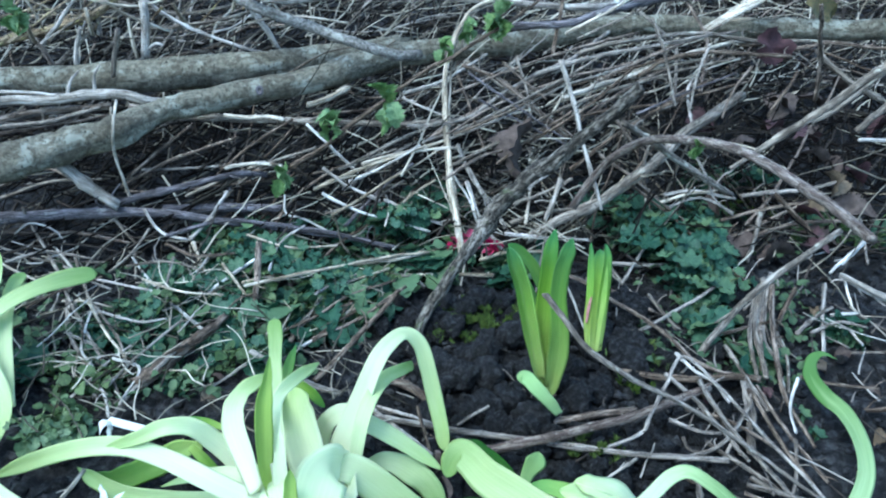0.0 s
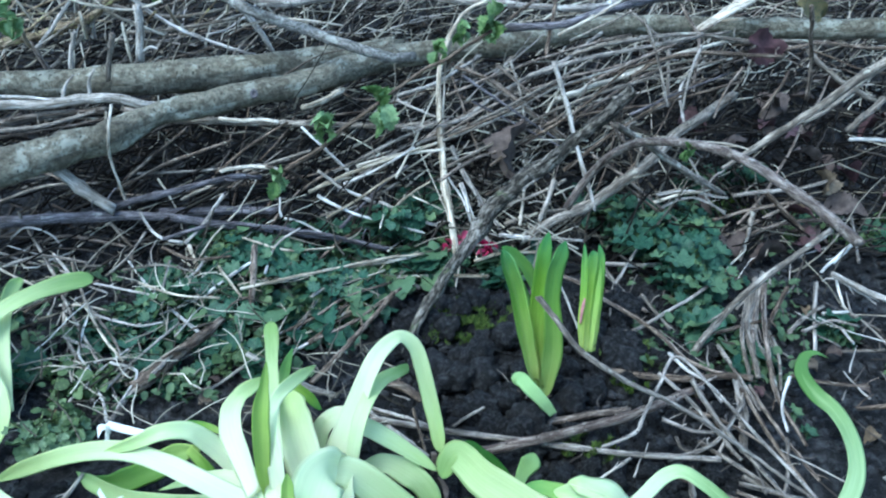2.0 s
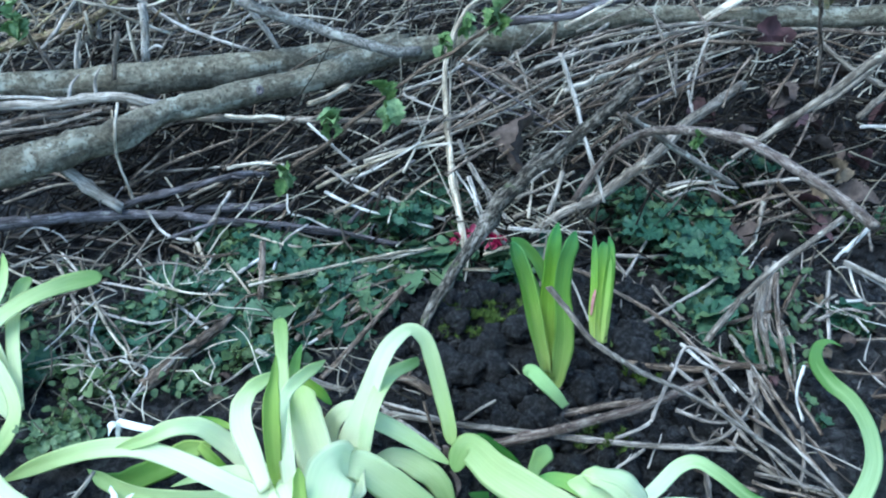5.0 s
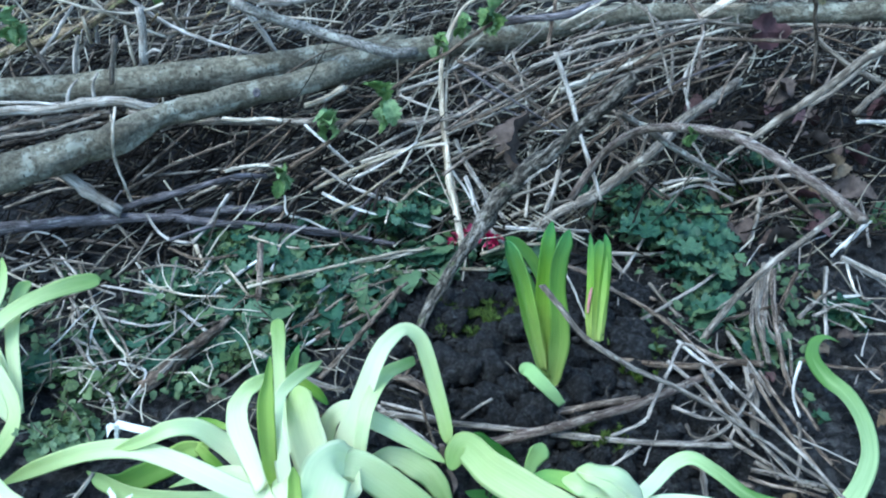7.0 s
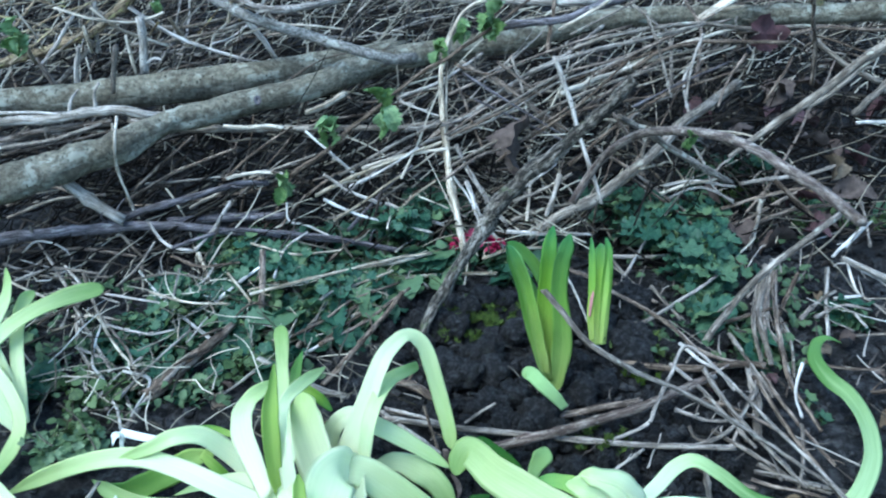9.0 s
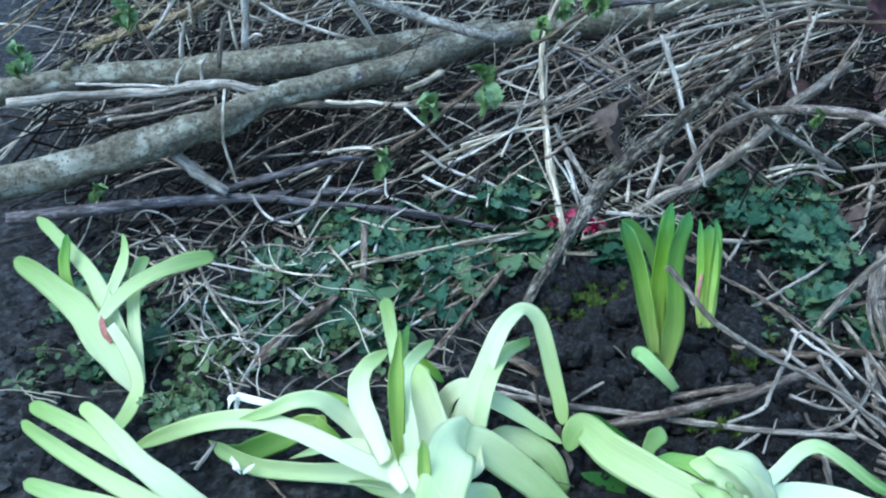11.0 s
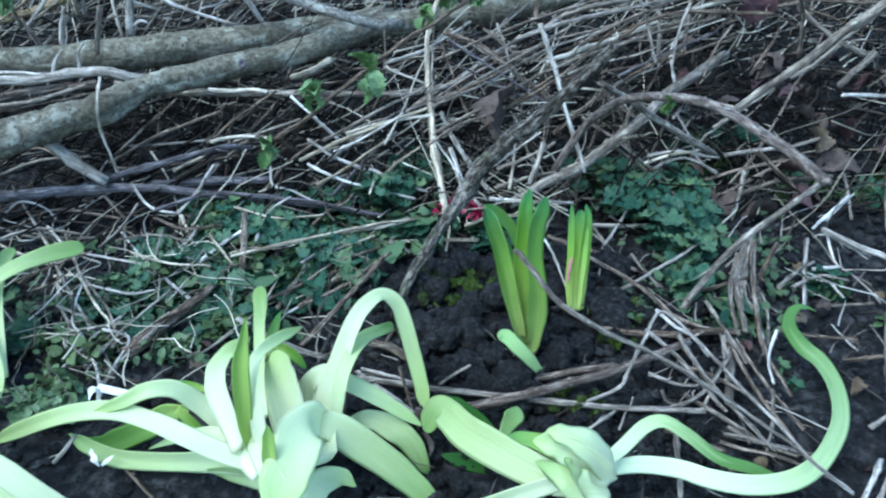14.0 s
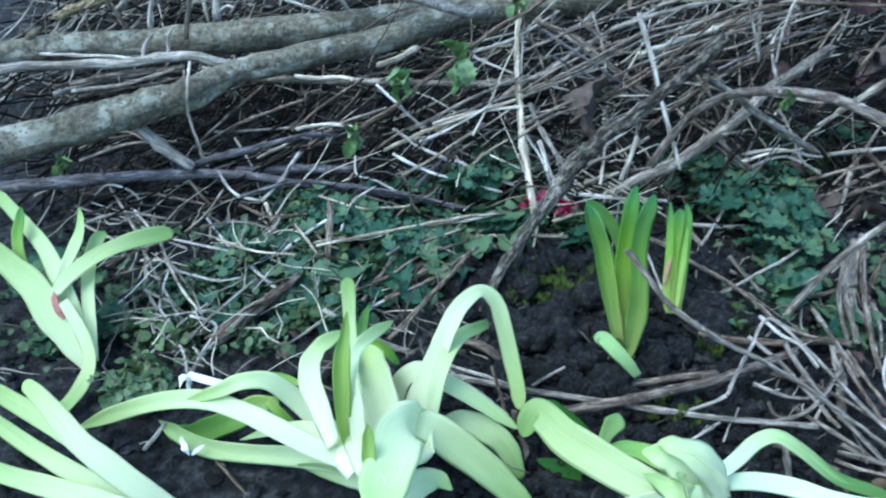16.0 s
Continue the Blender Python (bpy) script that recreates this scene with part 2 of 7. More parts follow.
def soil_mat(name, loose, size=1.0):
    m = Nodes(name)
    v = m.coords("Object", (size, size, size))
    big = m.noise(v, 9, 4, 0.6)
    mid = m.noise(v, 90, 6, 0.7)
    fine = m.noise(v, 700, 4, 0.7)
    col = m.ramp(mid, (0.34, (0.0035, 0.0035, 0.0037)), (0.5, (0.015, 0.0148, 0.0148)), (0.63, (0.068, 0.068, 0.068)))
    col = m.mix(m.ramp(big, (0.4, (0, 0, 0)), (0.65, (0.3, 0.3, 0.3))), col, (0.018, 0.016, 0.014))
    if loose:
        col = m.island(col, 0.4)
    return m.done(col, m.ramp(fine, (0.3, (0.42, 0.42, 0.42)), (0.65, (0.95, 0.95, 0.95))), m.mix(0.5, mid, fine), 1.0, 0.005, 0.22)


SOIL = soil_mat("dark_soil", False)
CLOD = soil_mat("soil_crumbs", True)
LUMP = soil_mat("soil_lump", False, 0.035)


# ---- building tools ----
def spline(points, per=6):
    """A smooth line through the points."""
    p = [Vector(q) for q in points]
    if len(p) == 2:
        return [p[0].lerp(p[1], i / per) for i in range(per + 1)]
    p = [p[0] * 2 - p[1], *p, p[-1] * 2 - p[-2]]
    out = []
    for a, b, c, d in zip(p, p[1:], p[2:], p[3:]):
        for i in range(per):
            t = i / per
            out.append(0.5 * (2 * b + (c - a) * t + (2 * a - 5 * b + 4 * c - d) * t * t + (3 * b - a - 3 * c + d) * t ** 3))
    out.append(p[-2])
    return out


def tube(line, r0, r1, sides=8, rough=0.12, seed=0.0, flat=1.0, knots=()):
    """Vertices, faces and UVs (metres) of a stem along a line, uneven in girth, with closed ends."""
    verts, faces, uvs = [], [], []
    n = len(line)
    side = None
    run = 0.0
    runs = []
    for i, p in enumerate(line):
        d = (line[min(i + 1, n - 1)] - line[max(i - 1, 0)]).normalized()
        if side is None:
            side = d.orthogonal().normalized() if abs(d.z) > 0.9 else d.cross(Vector((0, 0, 1))).normalized()
        side = (side - d * side.dot(d)).normalized()
        up = side.cross(d)
        if i:
            run += (p - line[i - 1]).length
        runs.append(run)
        r = r0 + (r1 - r0) * i / (n - 1)
        for place, swell, reach in knots:
            r *= 1 + swell * math.exp(-((i / (n - 1) - place) / reach) ** 2)
        for k in range(sides):
            a = 2 * math.pi * k / sides
            q = Vector((math.cos(a) * 1.3, math.sin(a) * 1.3, run / max(r0, 0.002) * 0.35 + seed))
            rr = r * (1 + rough * (noise.noise(q) * 1.5 + 0.9 * noise.noise(q * 2.7) + 0.5 * noise.noise(q * 6.1)))
            end = (d * r * 1.1 * noise.noise(q * 3.3 + Vector((5, 0, 0)))) if i in (0, n - 1) else Vector()
            verts.append(p + side * (math.cos(a) * rr) + up * (math.sin(a) * rr * flat) + end)
    for i in range(n - 1):
        for k in range(sides):
            a, b = i * sides + k, i * sides + (k + 1) % sides
            faces.append((a, b, b + sides, a + sides))
            u0, u1 = k / sides * 6.28 * r0, (k + 1) / sides * 6.28 * r0
            uvs.append(((u0, runs[i]), (u1, runs[i]), (u1, runs[i + 1]), (u0, runs[i + 1])))
    for ring, turn in ((0, -1), (n - 1, 1)):
        ids = [ring * sides + k for k in range(sides)][::turn]
        faces.append(tuple(ids))
        uvs.append(tuple((0.3 * r0 * math.cos(j), 0.3 * r0 * math.sin(j)) for j in range(sides)))
    return verts, faces, uvs


def mesh_of(name, pieces, material, smooth=True):
    """One mesh from several (verts, faces, uvs)."""
    verts, faces, uvs = [], [], []
    for v, f, u in pieces:
        base = len(verts)
        verts += [tuple(q) for q in v]
        faces += [tuple(i + base for i in g) for g in f]
        uvs += u
    me = bpy.data.meshes.new(name)
    me.from_pydata(verts, [], faces)
    layer = me.uv_layers.new(name="UVMap")
    flat = np.array([c for g in uvs for uv in g for c in uv], dtype=np.float32)
    layer.data.foreach_set("uv", flat)
    me.polygons.foreach_set("use_smooth", [smooth] * len(me.polygons))
    me.materials.append(material)
    return me


def put(name, me, parent=None, label="", category="", group="", kind="", at=None):
    ob = new(name, me)
    if parent is not None:
        ob.parent = parent
    if at is not None:
        ob.location = at
    return tagged(ob, label, category, group, kind)


COUNT = [0]


def stick(name, pts, r0, r1, material, label, per=0, rough=0.14, flat=1.0, knots=(), sides=10, wobble=None, group="sticks in the brush pile", category="stick", stubs=None):
    """A branch, cane or straw through a few points, as one thing, a little crooked, with nodes and broken side stubs."""
    COUNT[0] += 1
    rng = random.Random(COUNT[0])
    foot = Vector(pts[0])
    span = sum((Vector(b) - Vector(a)).length for a, b in zip(pts, pts[1:])) / (len(pts) - 1)
    per = per or max(4, min(16, int(span / (2.0 * max(r0, r1, 0.0012)))))
    line = spline([Vector(p) - foot for p in pts], per)
    wobble = min(0.0016, 0.6 * max(r0, r1)) if wobble is None else wobble
    shift = Vector((COUNT[0] * 3.1, 0, 0))
    for i, p in enumerate(line):
        for scale, part_of in ((24, 1.0), (75, 0.5)):
            q = p * scale + shift
            line[i] = line[i] + Vector((noise.noise(q), noise.noise(q + Vector((9, 0, 0))), noise.noise(q + Vector((0, 9, 0))))) * wobble * part_of
    nodes = list(knots) or [(rng.random(), rng.uniform(0.12, 0.4), rng.uniform(0.008, 0.02)) for _ in range(rng.randrange(1, 5))]
    me = mesh_of(name, [tube(line, r0, r1, sides, rough, COUNT[0] * 1.7, flat, nodes)], material)
    ob = put(name, me, None, label, category, group, at=foot)
    for _ in range(rng.choice((0, 1, 1, 2, 3)) if stubs is None else stubs):
        i = rng.randrange(1, len(line) - 1)
        r = r0 + (r1 - r0) * i / len(line)
        d = (line[i + 1] - line[i - 1]).normalized()
        out = (d * rng.uniform(0.2, 1.0) + Vector((rng.uniform(-1, 1), rng.uniform(-1, 1), rng.uniform(-0.3, 1)))).normalized()
        reach = min(0.03, r * rng.uniform(3, 9))
        side = tube(spline([line[i], line[i] + out * reach * 0.6, line[i] + (out + d * 0.25) * reach], 3), r * 0.42, r * 0.25, 6, 0.25, COUNT[0] * 0.7)
        put("side_stub", mesh_of("side_stub", [side], material), ob)
    return ob


def between(values, u):
    """The value at u (0 to 1) along a row of values, eased."""
    if len(values) == 1:
        return values[0]
    v = min(1.0, max(0.0, u)) * (len(values) - 1)
    i = min(int(v), len(values) - 2)
    w = v - i
    return values[i] + (values[i + 1] - values[i]) * w * w * (3 - 2 * w)


def strap(line, widths, thick=0.0011, fold=0.25, hint=(0, -0.72, 0.69), rolls=(0,), tip=0.2, wave=0.0, seed=0.0):
    """A fleshy strap leaf along a line: channelled, thicker in the middle, with a rounded tip and slightly uneven edges."""
    n = len(line)
    across = 9
    verts, faces, uvs = [], [], []
    want = Vector(hint).normalized()
    widest = max(widths)
    nrm = None
    for i, p in enumerate(line):
        u = i / (n - 1)
        d = (line[min(i + 1, n - 1)] - line[max(i - 1, 0)]).normalized()
        base = want if nrm is None else (want * 0.5 + nrm)
        nrm = base - d * base.dot(d)
        if nrm.length < 1e-4:
            nrm = d.orthogonal()
        nrm.normalize()
        turned = Matrix.Rotation(radians(between(rolls, u) + 9 * noise.noise(Vector((u * 3 + seed, 0.3, seed)))), 3, d) @ nrm
        side = d.cross(turned)
        w = between(widths, u) * (1 + 0.07 * noise.noise(Vector((u * 6 + seed, seed, 0.5))))
        if u > 1 - tip:
            w *= math.sqrt(max(0.01, 1 - ((u - 1 + tip) / tip) ** 2))
        t = thick * (0.35 + 0.65 * min(1, w / widest)) * (1.3 - 0.6 * u)
        wob = wave * noise.noise(Vector((u * 5 + seed, seed, 0.5)))
        ring = []
        for k in range(across):
            s = -1 + 2 * k / (across - 1)
            ruffle = (0.05 + 0.25 * wave) * w * abs(s) ** 3 * noise.noise(Vector((u * 7 + seed, s * 2, 1.5)))
            lift = fold * (abs(s) ** 1.4 - 0.4) * w * 0.5 + wob * s * w + ruffle
            ring.append((s, lift, p + side * (s * w * 0.5 * (1 - 0.12 * abs(fold) * s * s))))
        verts += [q + turned * (lift + t * (1 - 0.55 * s * s)) for s, lift, q in ring]
        verts += [q + turned * (lift - t * (1 - s * s)) for s, lift, q in ring[-2:0:-1]]
    m = 2 * across - 2
    vs = [k / (across - 1) for k in range(across)] + [k / (across - 1) for k in range(across - 2, 0, -1)]
    for i in range(n - 1):
        for k in range(m):
            j = (k + 1) % m
            faces.append((i * m + k, i * m + j, (i + 1) * m + j, (i + 1) * m + k))
            u0, u1 = i / (n - 1), (i + 1) / (n - 1)
            uvs.append(((u0, vs[k]), (u0, vs[j]), (u1, vs[j]), (u1, vs[k])))
    for ring, turn in ((0, -1), (n - 1, 1)):
        ids = [ring * m + k for k in range(m)][::turn]
        faces.append(tuple(ids))
        uvs.append(tuple((ring / (n - 1), vs[i % m]) for i in ids))
    return verts, [f[::-1] for f in faces], [u[::-1] for u in uvs]


def plant(name, foot, label, category="plant", group=""):
    ob = new(name)
    ob.location = foot
    ob.empty_display_size = 0.02
    return tagged(ob, label, category, group)


def leaf(parent, pts, widths, material, label="", name="leaf", per=8, **how):
    COUNT[0] += 1
    foot = parent.location
    line = spline([Vector(p) - foot for p in pts], per)
    me = mesh_of(name, [strap(line, widths, seed=COUNT[0] * 2.3, **how)], material)
    return put(name, me, parent, label)


# ---- the logs and long branches of the brush pile ----
stick("log", [(-0.636, 0.787, 0.130), (-0.564, 0.818, 0.130), (-0.492, 0.843, 0.130), (-0.431, 0.851, 0.130), (-0.366, 0.853, 0.132), (-0.306, 0.870, 0.132), (-0.244, 0.890, 0.132), (-0.184, 0.908, 0.132), (-0.114, 0.944, 0.130), (-0.049, 0.991, 0.128)], 0.0140, 0.0165, LOG, "thick grey log with mottled lichened bark lying on brushwood", rough=0.12, sides=24, category='log', group='logs on the brush pile', knots=((0.62, 0.24, 0.18), (0.32, 0.08, 0.03)))
stick("log", [(-0.583, 0.585, 0.100), (-0.507, 0.627, 0.105), (-0.422, 0.670, 0.110), (-0.397, 0.688, 0.112), (-0.373, 0.701, 0.115), (-0.355, 0.715, 0.118), (-0.331, 0.730, 0.120), (-0.312, 0.755, 0.122), (-0.286, 0.779, 0.125), (-0.259, 0.794, 0.127), (-0.203, 0.825, 0.130), (-0.143, 0.855, 0.133), (-0.066, 0.924, 0.135), (0.011, 0.958, 0.138), (0.098, 0.967, 0.144), (0.171, 1.001, 0.148), (0.255, 1.035, 0.150), (0.341, 1.049, 0.147), (0.419, 1.037, 0.148), (0.514, 1.020, 0.152), (0.639, 1.010, 0.157)], 0.0132, 0.0136, LOG, "long forked grey log with smooth lichened bark and knots", rough=0.15, sides=24, category='log', group='logs on the brush pile', knots=((0.12, 0.3, 0.12), (0.3, 0.2, 0.03), (0.24, 0.1, 0.02), (0.345, 0.1, 0.015), (0.56, 0.08, 0.05)))
stick("branch", [(-0.567, 0.753, 0.135), (-0.460, 0.773, 0.135), (-0.400, 0.773, 0.137), (-0.369, 0.778, 0.140), (-0.336, 0.775, 0.142), (-0.302, 0.778, 0.135), (-0.291, 0.804, 0.120)], 0.0051, 0.0050, PALE, "pale bare branch wedged between two logs")
stick("dead_stick", [(-0.513, 0.803, 0.135), (-0.463, 0.785, 0.140), (-0.427, 0.776, 0.143), (-0.396, 0.775, 0.140)], 0.0019, 0.0014, PALE, "thin pale stick beside a log")
stick("dead_stick", [(-0.496, 0.776, 0.100), (-0.462, 0.813, 0.100), (-0.421, 0.838, 0.100), (-0.365, 0.819, 0.110)], 0.0033, 0.0030, GREY, "weathered grey stick tucked below a log")
stick("dead_stick", [(-0.520, 0.823, 0.090), (-0.473, 0.853, 0.090), (-0.405, 0.842, 0.100)], 0.0026, 0.0022, BROWN, "dull brown stick tucked below a log")
stick("branch", [(-0.362, 1.081, 0.220), (-0.298, 1.000, 0.215), (-0.233, 0.912, 0.210), (-0.198, 0.891, 0.200), (-0.138, 0.875, 0.185), (-0.085, 0.848, 0.175), (-0.047, 0.850, 0.165), (-0.022, 0.866, 0.160)], 0.0064, 0.0056, SPOTTED, "mottled grey branch leaning on the log", rough=0.08, sides=14)
stick("branch", [(-0.273, 0.982, 0.220), (-0.216, 0.900, 0.220), (-0.179, 0.863, 0.220), (-0.113, 0.891, 0.220), (-0.064, 0.958, 0.220), (-0.023, 0.989, 0.220), (0.037, 1.060, 0.220)], 0.0045, 0.0034, GREY, "slender grey branch with a pale upper side")
level_cane = stick("cane", [(-0.568, 0.684, 0.030), (-0.455, 0.695, 0.037), (-0.398, 0.702, 0.039), (-0.331, 0.703, 0.043), (-0.280, 0.703, 0.041), (-0.221, 0.700, 0.034), (-0.162, 0.697, 0.028), (-0.103, 0.692, 0.022), (-0.051, 0.687, 0.011)], 0.0070, 0.0020, CANE, "long dark purple-grey bramble cane lying level")
stick("cane", [(-0.292, 0.727, 0.033), (-0.242, 0.723, 0.037), (-0.202, 0.725, 0.037), (-0.165, 0.724, 0.037)], 0.0049, 0.0041, CANE, "dark grey cane lying on the weeds")
stick("cane", [(-0.360, 0.711, 0.039), (-0.319, 0.710, 0.054), (-0.278, 0.710, 0.064), (-0.222, 0.730, 0.072), (-0.185, 0.747, 0.066)], 0.0040, 0.0029, CANE, "dark cane leaning into the brush")
stick("branch", [(-0.344, 0.821, 0.110), (-0.307, 0.820, 0.105), (-0.278, 0.821, 0.100), (-0.234, 0.815, 0.100), (-0.174, 0.814, 0.100), (-0.106, 0.808, 0.100), (-0.038, 0.809, 0.100), (0.018, 0.820, 0.100)], 0.0047, 0.0030, GREY, "grey-brown stick below the log")
stick("dead_stick", [(-0.146, 0.810, 0.120), (-0.127, 0.827, 0.120), (-0.106, 0.862, 0.120)], 0.0029, 0.0035, STRAW, "split pale stick with a broken end")
stick("dead_stick", [(-0.230, 0.773, 0.121), (-0.208, 0.772, 0.120), (-0.183, 0.772, 0.121), (-0.167, 0.770, 0.119)], 0.0020, 0.0028, STRAW, "short pale twig with a frayed end")

# ---- the budding stem ----
stick("stem", [(-0.158, 0.738, 0.079), (-0.117, 0.751, 0.101), (-0.089, 0.763, 0.122), (-0.060, 0.772, 0.140), (-0.036, 0.797, 0.150), (-0.007, 0.799, 0.170), (0.018, 0.796, 0.185), (0.062, 0.810, 0.210), (0.092, 0.827, 0.225), (0.115, 0.857, 0.235)], 0.0026, 0.0017, BROWN, "thin brown living stem with fresh buds")
BUD_A = (-0.112, 0.747, 0.121)
BUD_B = (-0.056, 0.755, 0.143)
BUD_C = (0.002, 0.809, 0.185)
BUD_D = (0.059, 0.810, 0.220)
BUD_E = (0.031, 0.826, 0.200)
BUD_F = (-0.166, 0.729, 0.071)
BUD_G = (0.186, 0.519, 0.206)
BUD_H = (-0.346, 1.000, 0.200)

# ---- single sticks, canes and straws over the pile ----
stick("dry_stalk", [(0.062, 0.889, 0.218), (0.038, 0.887, 0.208), (0.021, 0.870, 0.191), (0.007, 0.835, 0.161), (0.005, 0.809, 0.138), (0.006, 0.783, 0.116), (0.008, 0.747, 0.085), (0.012, 0.717, 0.060), (0.017, 0.692, 0.040), (0.023, 0.665, 0.018)], 0.0030, 0.0046, STRAW, "tall pale dry stalk, bent over at its top", flat=0.6, category='stalk')
stick("dry_stalk", [(0.066, 0.892, 0.214), (0.042, 0.891, 0.204), (0.025, 0.874, 0.188), (0.013, 0.840, 0.158), (0.011, 0.813, 0.135), (0.010, 0.787, 0.113), (0.012, 0.751, 0.082), (0.016, 0.721, 0.057), (0.020, 0.696, 0.036), (0.025, 0.670, 0.016)], 0.0012, 0.0016, STRAW, "thin bleached strip of a dry stalk", flat=0.6, category='stalk')
mossy_stick = stick("branch", [(0.162, 0.608, 0.218), (0.136, 0.612, 0.189), (0.111, 0.617, 0.161), (0.083, 0.619, 0.134), (0.053, 0.615, 0.105), (0.040, 0.607, 0.087), (0.016, 0.589, 0.061), (-0.004, 0.573, 0.036), (-0.019, 0.555, 0.016), (-0.032, 0.533, 0.001)], 0.0056, 0.0044, MOSSY, "rough mossy thorny stick leaning on the brush", rough=0.25, sides=12, wobble=0.004, knots=((0.5, 0.75, 0.13), (0.3, 0.3, 0.05), (0.8, 0.25, 0.06)))
bramble = stick("bramble_stem", [(0.130, 0.667, 0.073), (0.147, 0.669, 0.104), (0.160, 0.656, 0.132), (0.171, 0.626, 0.160), (0.179, 0.578, 0.186), (0.187, 0.528, 0.207), (0.197, 0.485, 0.221), (0.203, 0.445, 0.230), (0.206, 0.405, 0.236), (0.209, 0.373, 0.240), (0.210, 0.347, 0.243), (0.211, 0.320, 0.245)], 0.0041, 0.0029, THORN, "arching brown bramble stem with thorns, cut at its end", rough=0.05, wobble=0.0006, stubs=0, sides=12, category='bramble')
stick("branch", [(0.089, 0.692, 0.020), (0.122, 0.696, 0.040), (0.163, 0.710, 0.055), (0.196, 0.720, 0.075), (0.230, 0.738, 0.092), (0.261, 0.771, 0.105), (0.305, 0.809, 0.115), (0.351, 0.851, 0.122)], 0.0052, 0.0060, GREY, "weathered grey branch with a broken end", sides=12)
stick("dead_stick", [(0.168, 0.667, 0.163), (0.205, 0.686, 0.136), (0.242, 0.706, 0.106), (0.320, 0.743, 0.047)], 0.0030, 0.0036, GREY, "grey stick with a split end")
stick("dead_stick", [(0.122, 0.765, 0.190), (0.135, 0.748, 0.150), (0.147, 0.732, 0.112), (0.158, 0.718, 0.080), (0.168, 0.704, 0.050)], 0.0026, 0.0022, PALE, "straight pale stick leaning on the brush")
stick("dead_stick", [(0.126, 0.723, 0.076), (0.117, 0.707, 0.057), (0.109, 0.695, 0.042)], 0.0030, 0.0020, PALE, "short pale split stick in the brush pile")
stick("branch", [(0.289, 0.660, 0.133), (0.315, 0.658, 0.155), (0.339, 0.656, 0.176), (0.368, 0.655, 0.203), (0.393, 0.656, 0.224), (0.424, 0.654, 0.252)], 0.0030, 0.0046, GREY, "thick bleached branch leaning up to the hedge", sides=12)
stick("dead_stick", [(0.350, 0.677, 0.162), (0.370, 0.670, 0.180), (0.394, 0.669, 0.208), (0.416, 0.665, 0.231)], 0.0020, 0.0020, GREY, "thin bleached stick beside a thicker branch")
stick("dead_stick", [(0.420, 0.840, 0.180), (0.451, 0.822, 0.155), (0.493, 0.809, 0.135)], 0.0028, 0.0034, GREY, "grey stick with a broken stub end")
stick("dry_stalk", [(0.373, 0.762, 0.250), (0.417, 0.827, 0.180), (0.429, 0.839, 0.150), (0.435, 0.844, 0.120)], 0.0021, 0.0026, BROWN, "upright brown dry stem in the brush pile", category='stalk')
stick("dry_stalk", [(0.329, 0.948, 0.170), (0.377, 0.983, 0.185), (0.431, 1.029, 0.200)], 0.0071, 0.0098, STRAW, "thick split pale stalk with a torn end", flat=0.5, category='stalk')
stick("dry_stalk", [(0.372, 1.161, 0.210), (0.407, 1.065, 0.210), (0.444, 1.014, 0.205), (0.519, 1.011, 0.200), (0.643, 1.028, 0.200)], 0.0050, 0.0045, STRAW, "long pale dry stalk over the brush", category='stalk')
stick("dead_stick", [(-0.023, 0.990, 0.200), (0.033, 0.957, 0.200), (0.101, 0.942, 0.200), (0.183, 0.933, 0.200), (0.267, 0.992, 0.200), (0.352, 1.007, 0.200)], 0.0036, 0.0044, GREY, "long grey stick lying over the brush")
stick("cane", [(0.086, 0.915, 0.180), (0.151, 0.898, 0.190), (0.209, 0.925, 0.200), (0.286, 0.980, 0.200), (0.383, 1.009, 0.200)], 0.0044, 0.0048, CANE, "dark bluish cane beside the log")
stick("twig", [(0.156, 0.977, 0.230), (0.144, 0.921, 0.200), (0.130, 0.873, 0.160)], 0.0025, 0.0023, BROWN, "thin dark upright twig in the brush pile")
stick("twig", [(0.292, 1.076, 0.220), (0.316, 0.992, 0.190), (0.325, 0.932, 0.165), (0.311, 0.879, 0.140), (0.298, 0.840, 0.130)], 0.0023, 0.0020, BROWN, "bent dry twig in the brush pile")
stick("twig", [(0.235, 0.920, 0.200), (0.260, 0.902, 0.180), (0.284, 0.915, 0.160), (0.278, 0.877, 0.140), (0.274, 0.845, 0.110)], 0.0020, 0.0018, GREY, "bent grey dry twig in the brush pile")
stick("twig", [(0.299, 0.874, 0.135), (0.288, 0.854, 0.125), (0.287, 0.832, 0.110), (0.283, 0.801, 0.100)], 0.0016, 0.0015, PALE, "thin bent pale twig in the brush pile")
stick("twig", [(0.270, 0.747, 0.097), (0.285, 0.738, 0.074), (0.296, 0.728, 0.051), (0.317, 0.722, 0.035)], 0.0012, 0.0010, PALE, "fine pale twig in the brush pile")
stick("straw", [(0.236, 0.725, 0.048), (0.265, 0.729, 0.056), (0.291, 0.732, 0.058), (0.308, 0.736, 0.061)], 0.0020, 0.0012, STRAW, "frayed pale straw in the brush pile", category='straw')
stick("twig", [(0.200, 0.737, 0.067), (0.247, 0.711, 0.038), (0.283, 0.663, 0.019), (0.302, 0.623, 0.015)], 0.0016, 0.0013, BROWN, "long thin brown twig over the weeds")
stick("dead_stick", [(0.354, 0.718, 0.064), (0.382, 0.702, 0.040), (0.401, 0.696, 0.022)], 0.0024, 0.0028, BROWN, "short brown stick below the bramble")
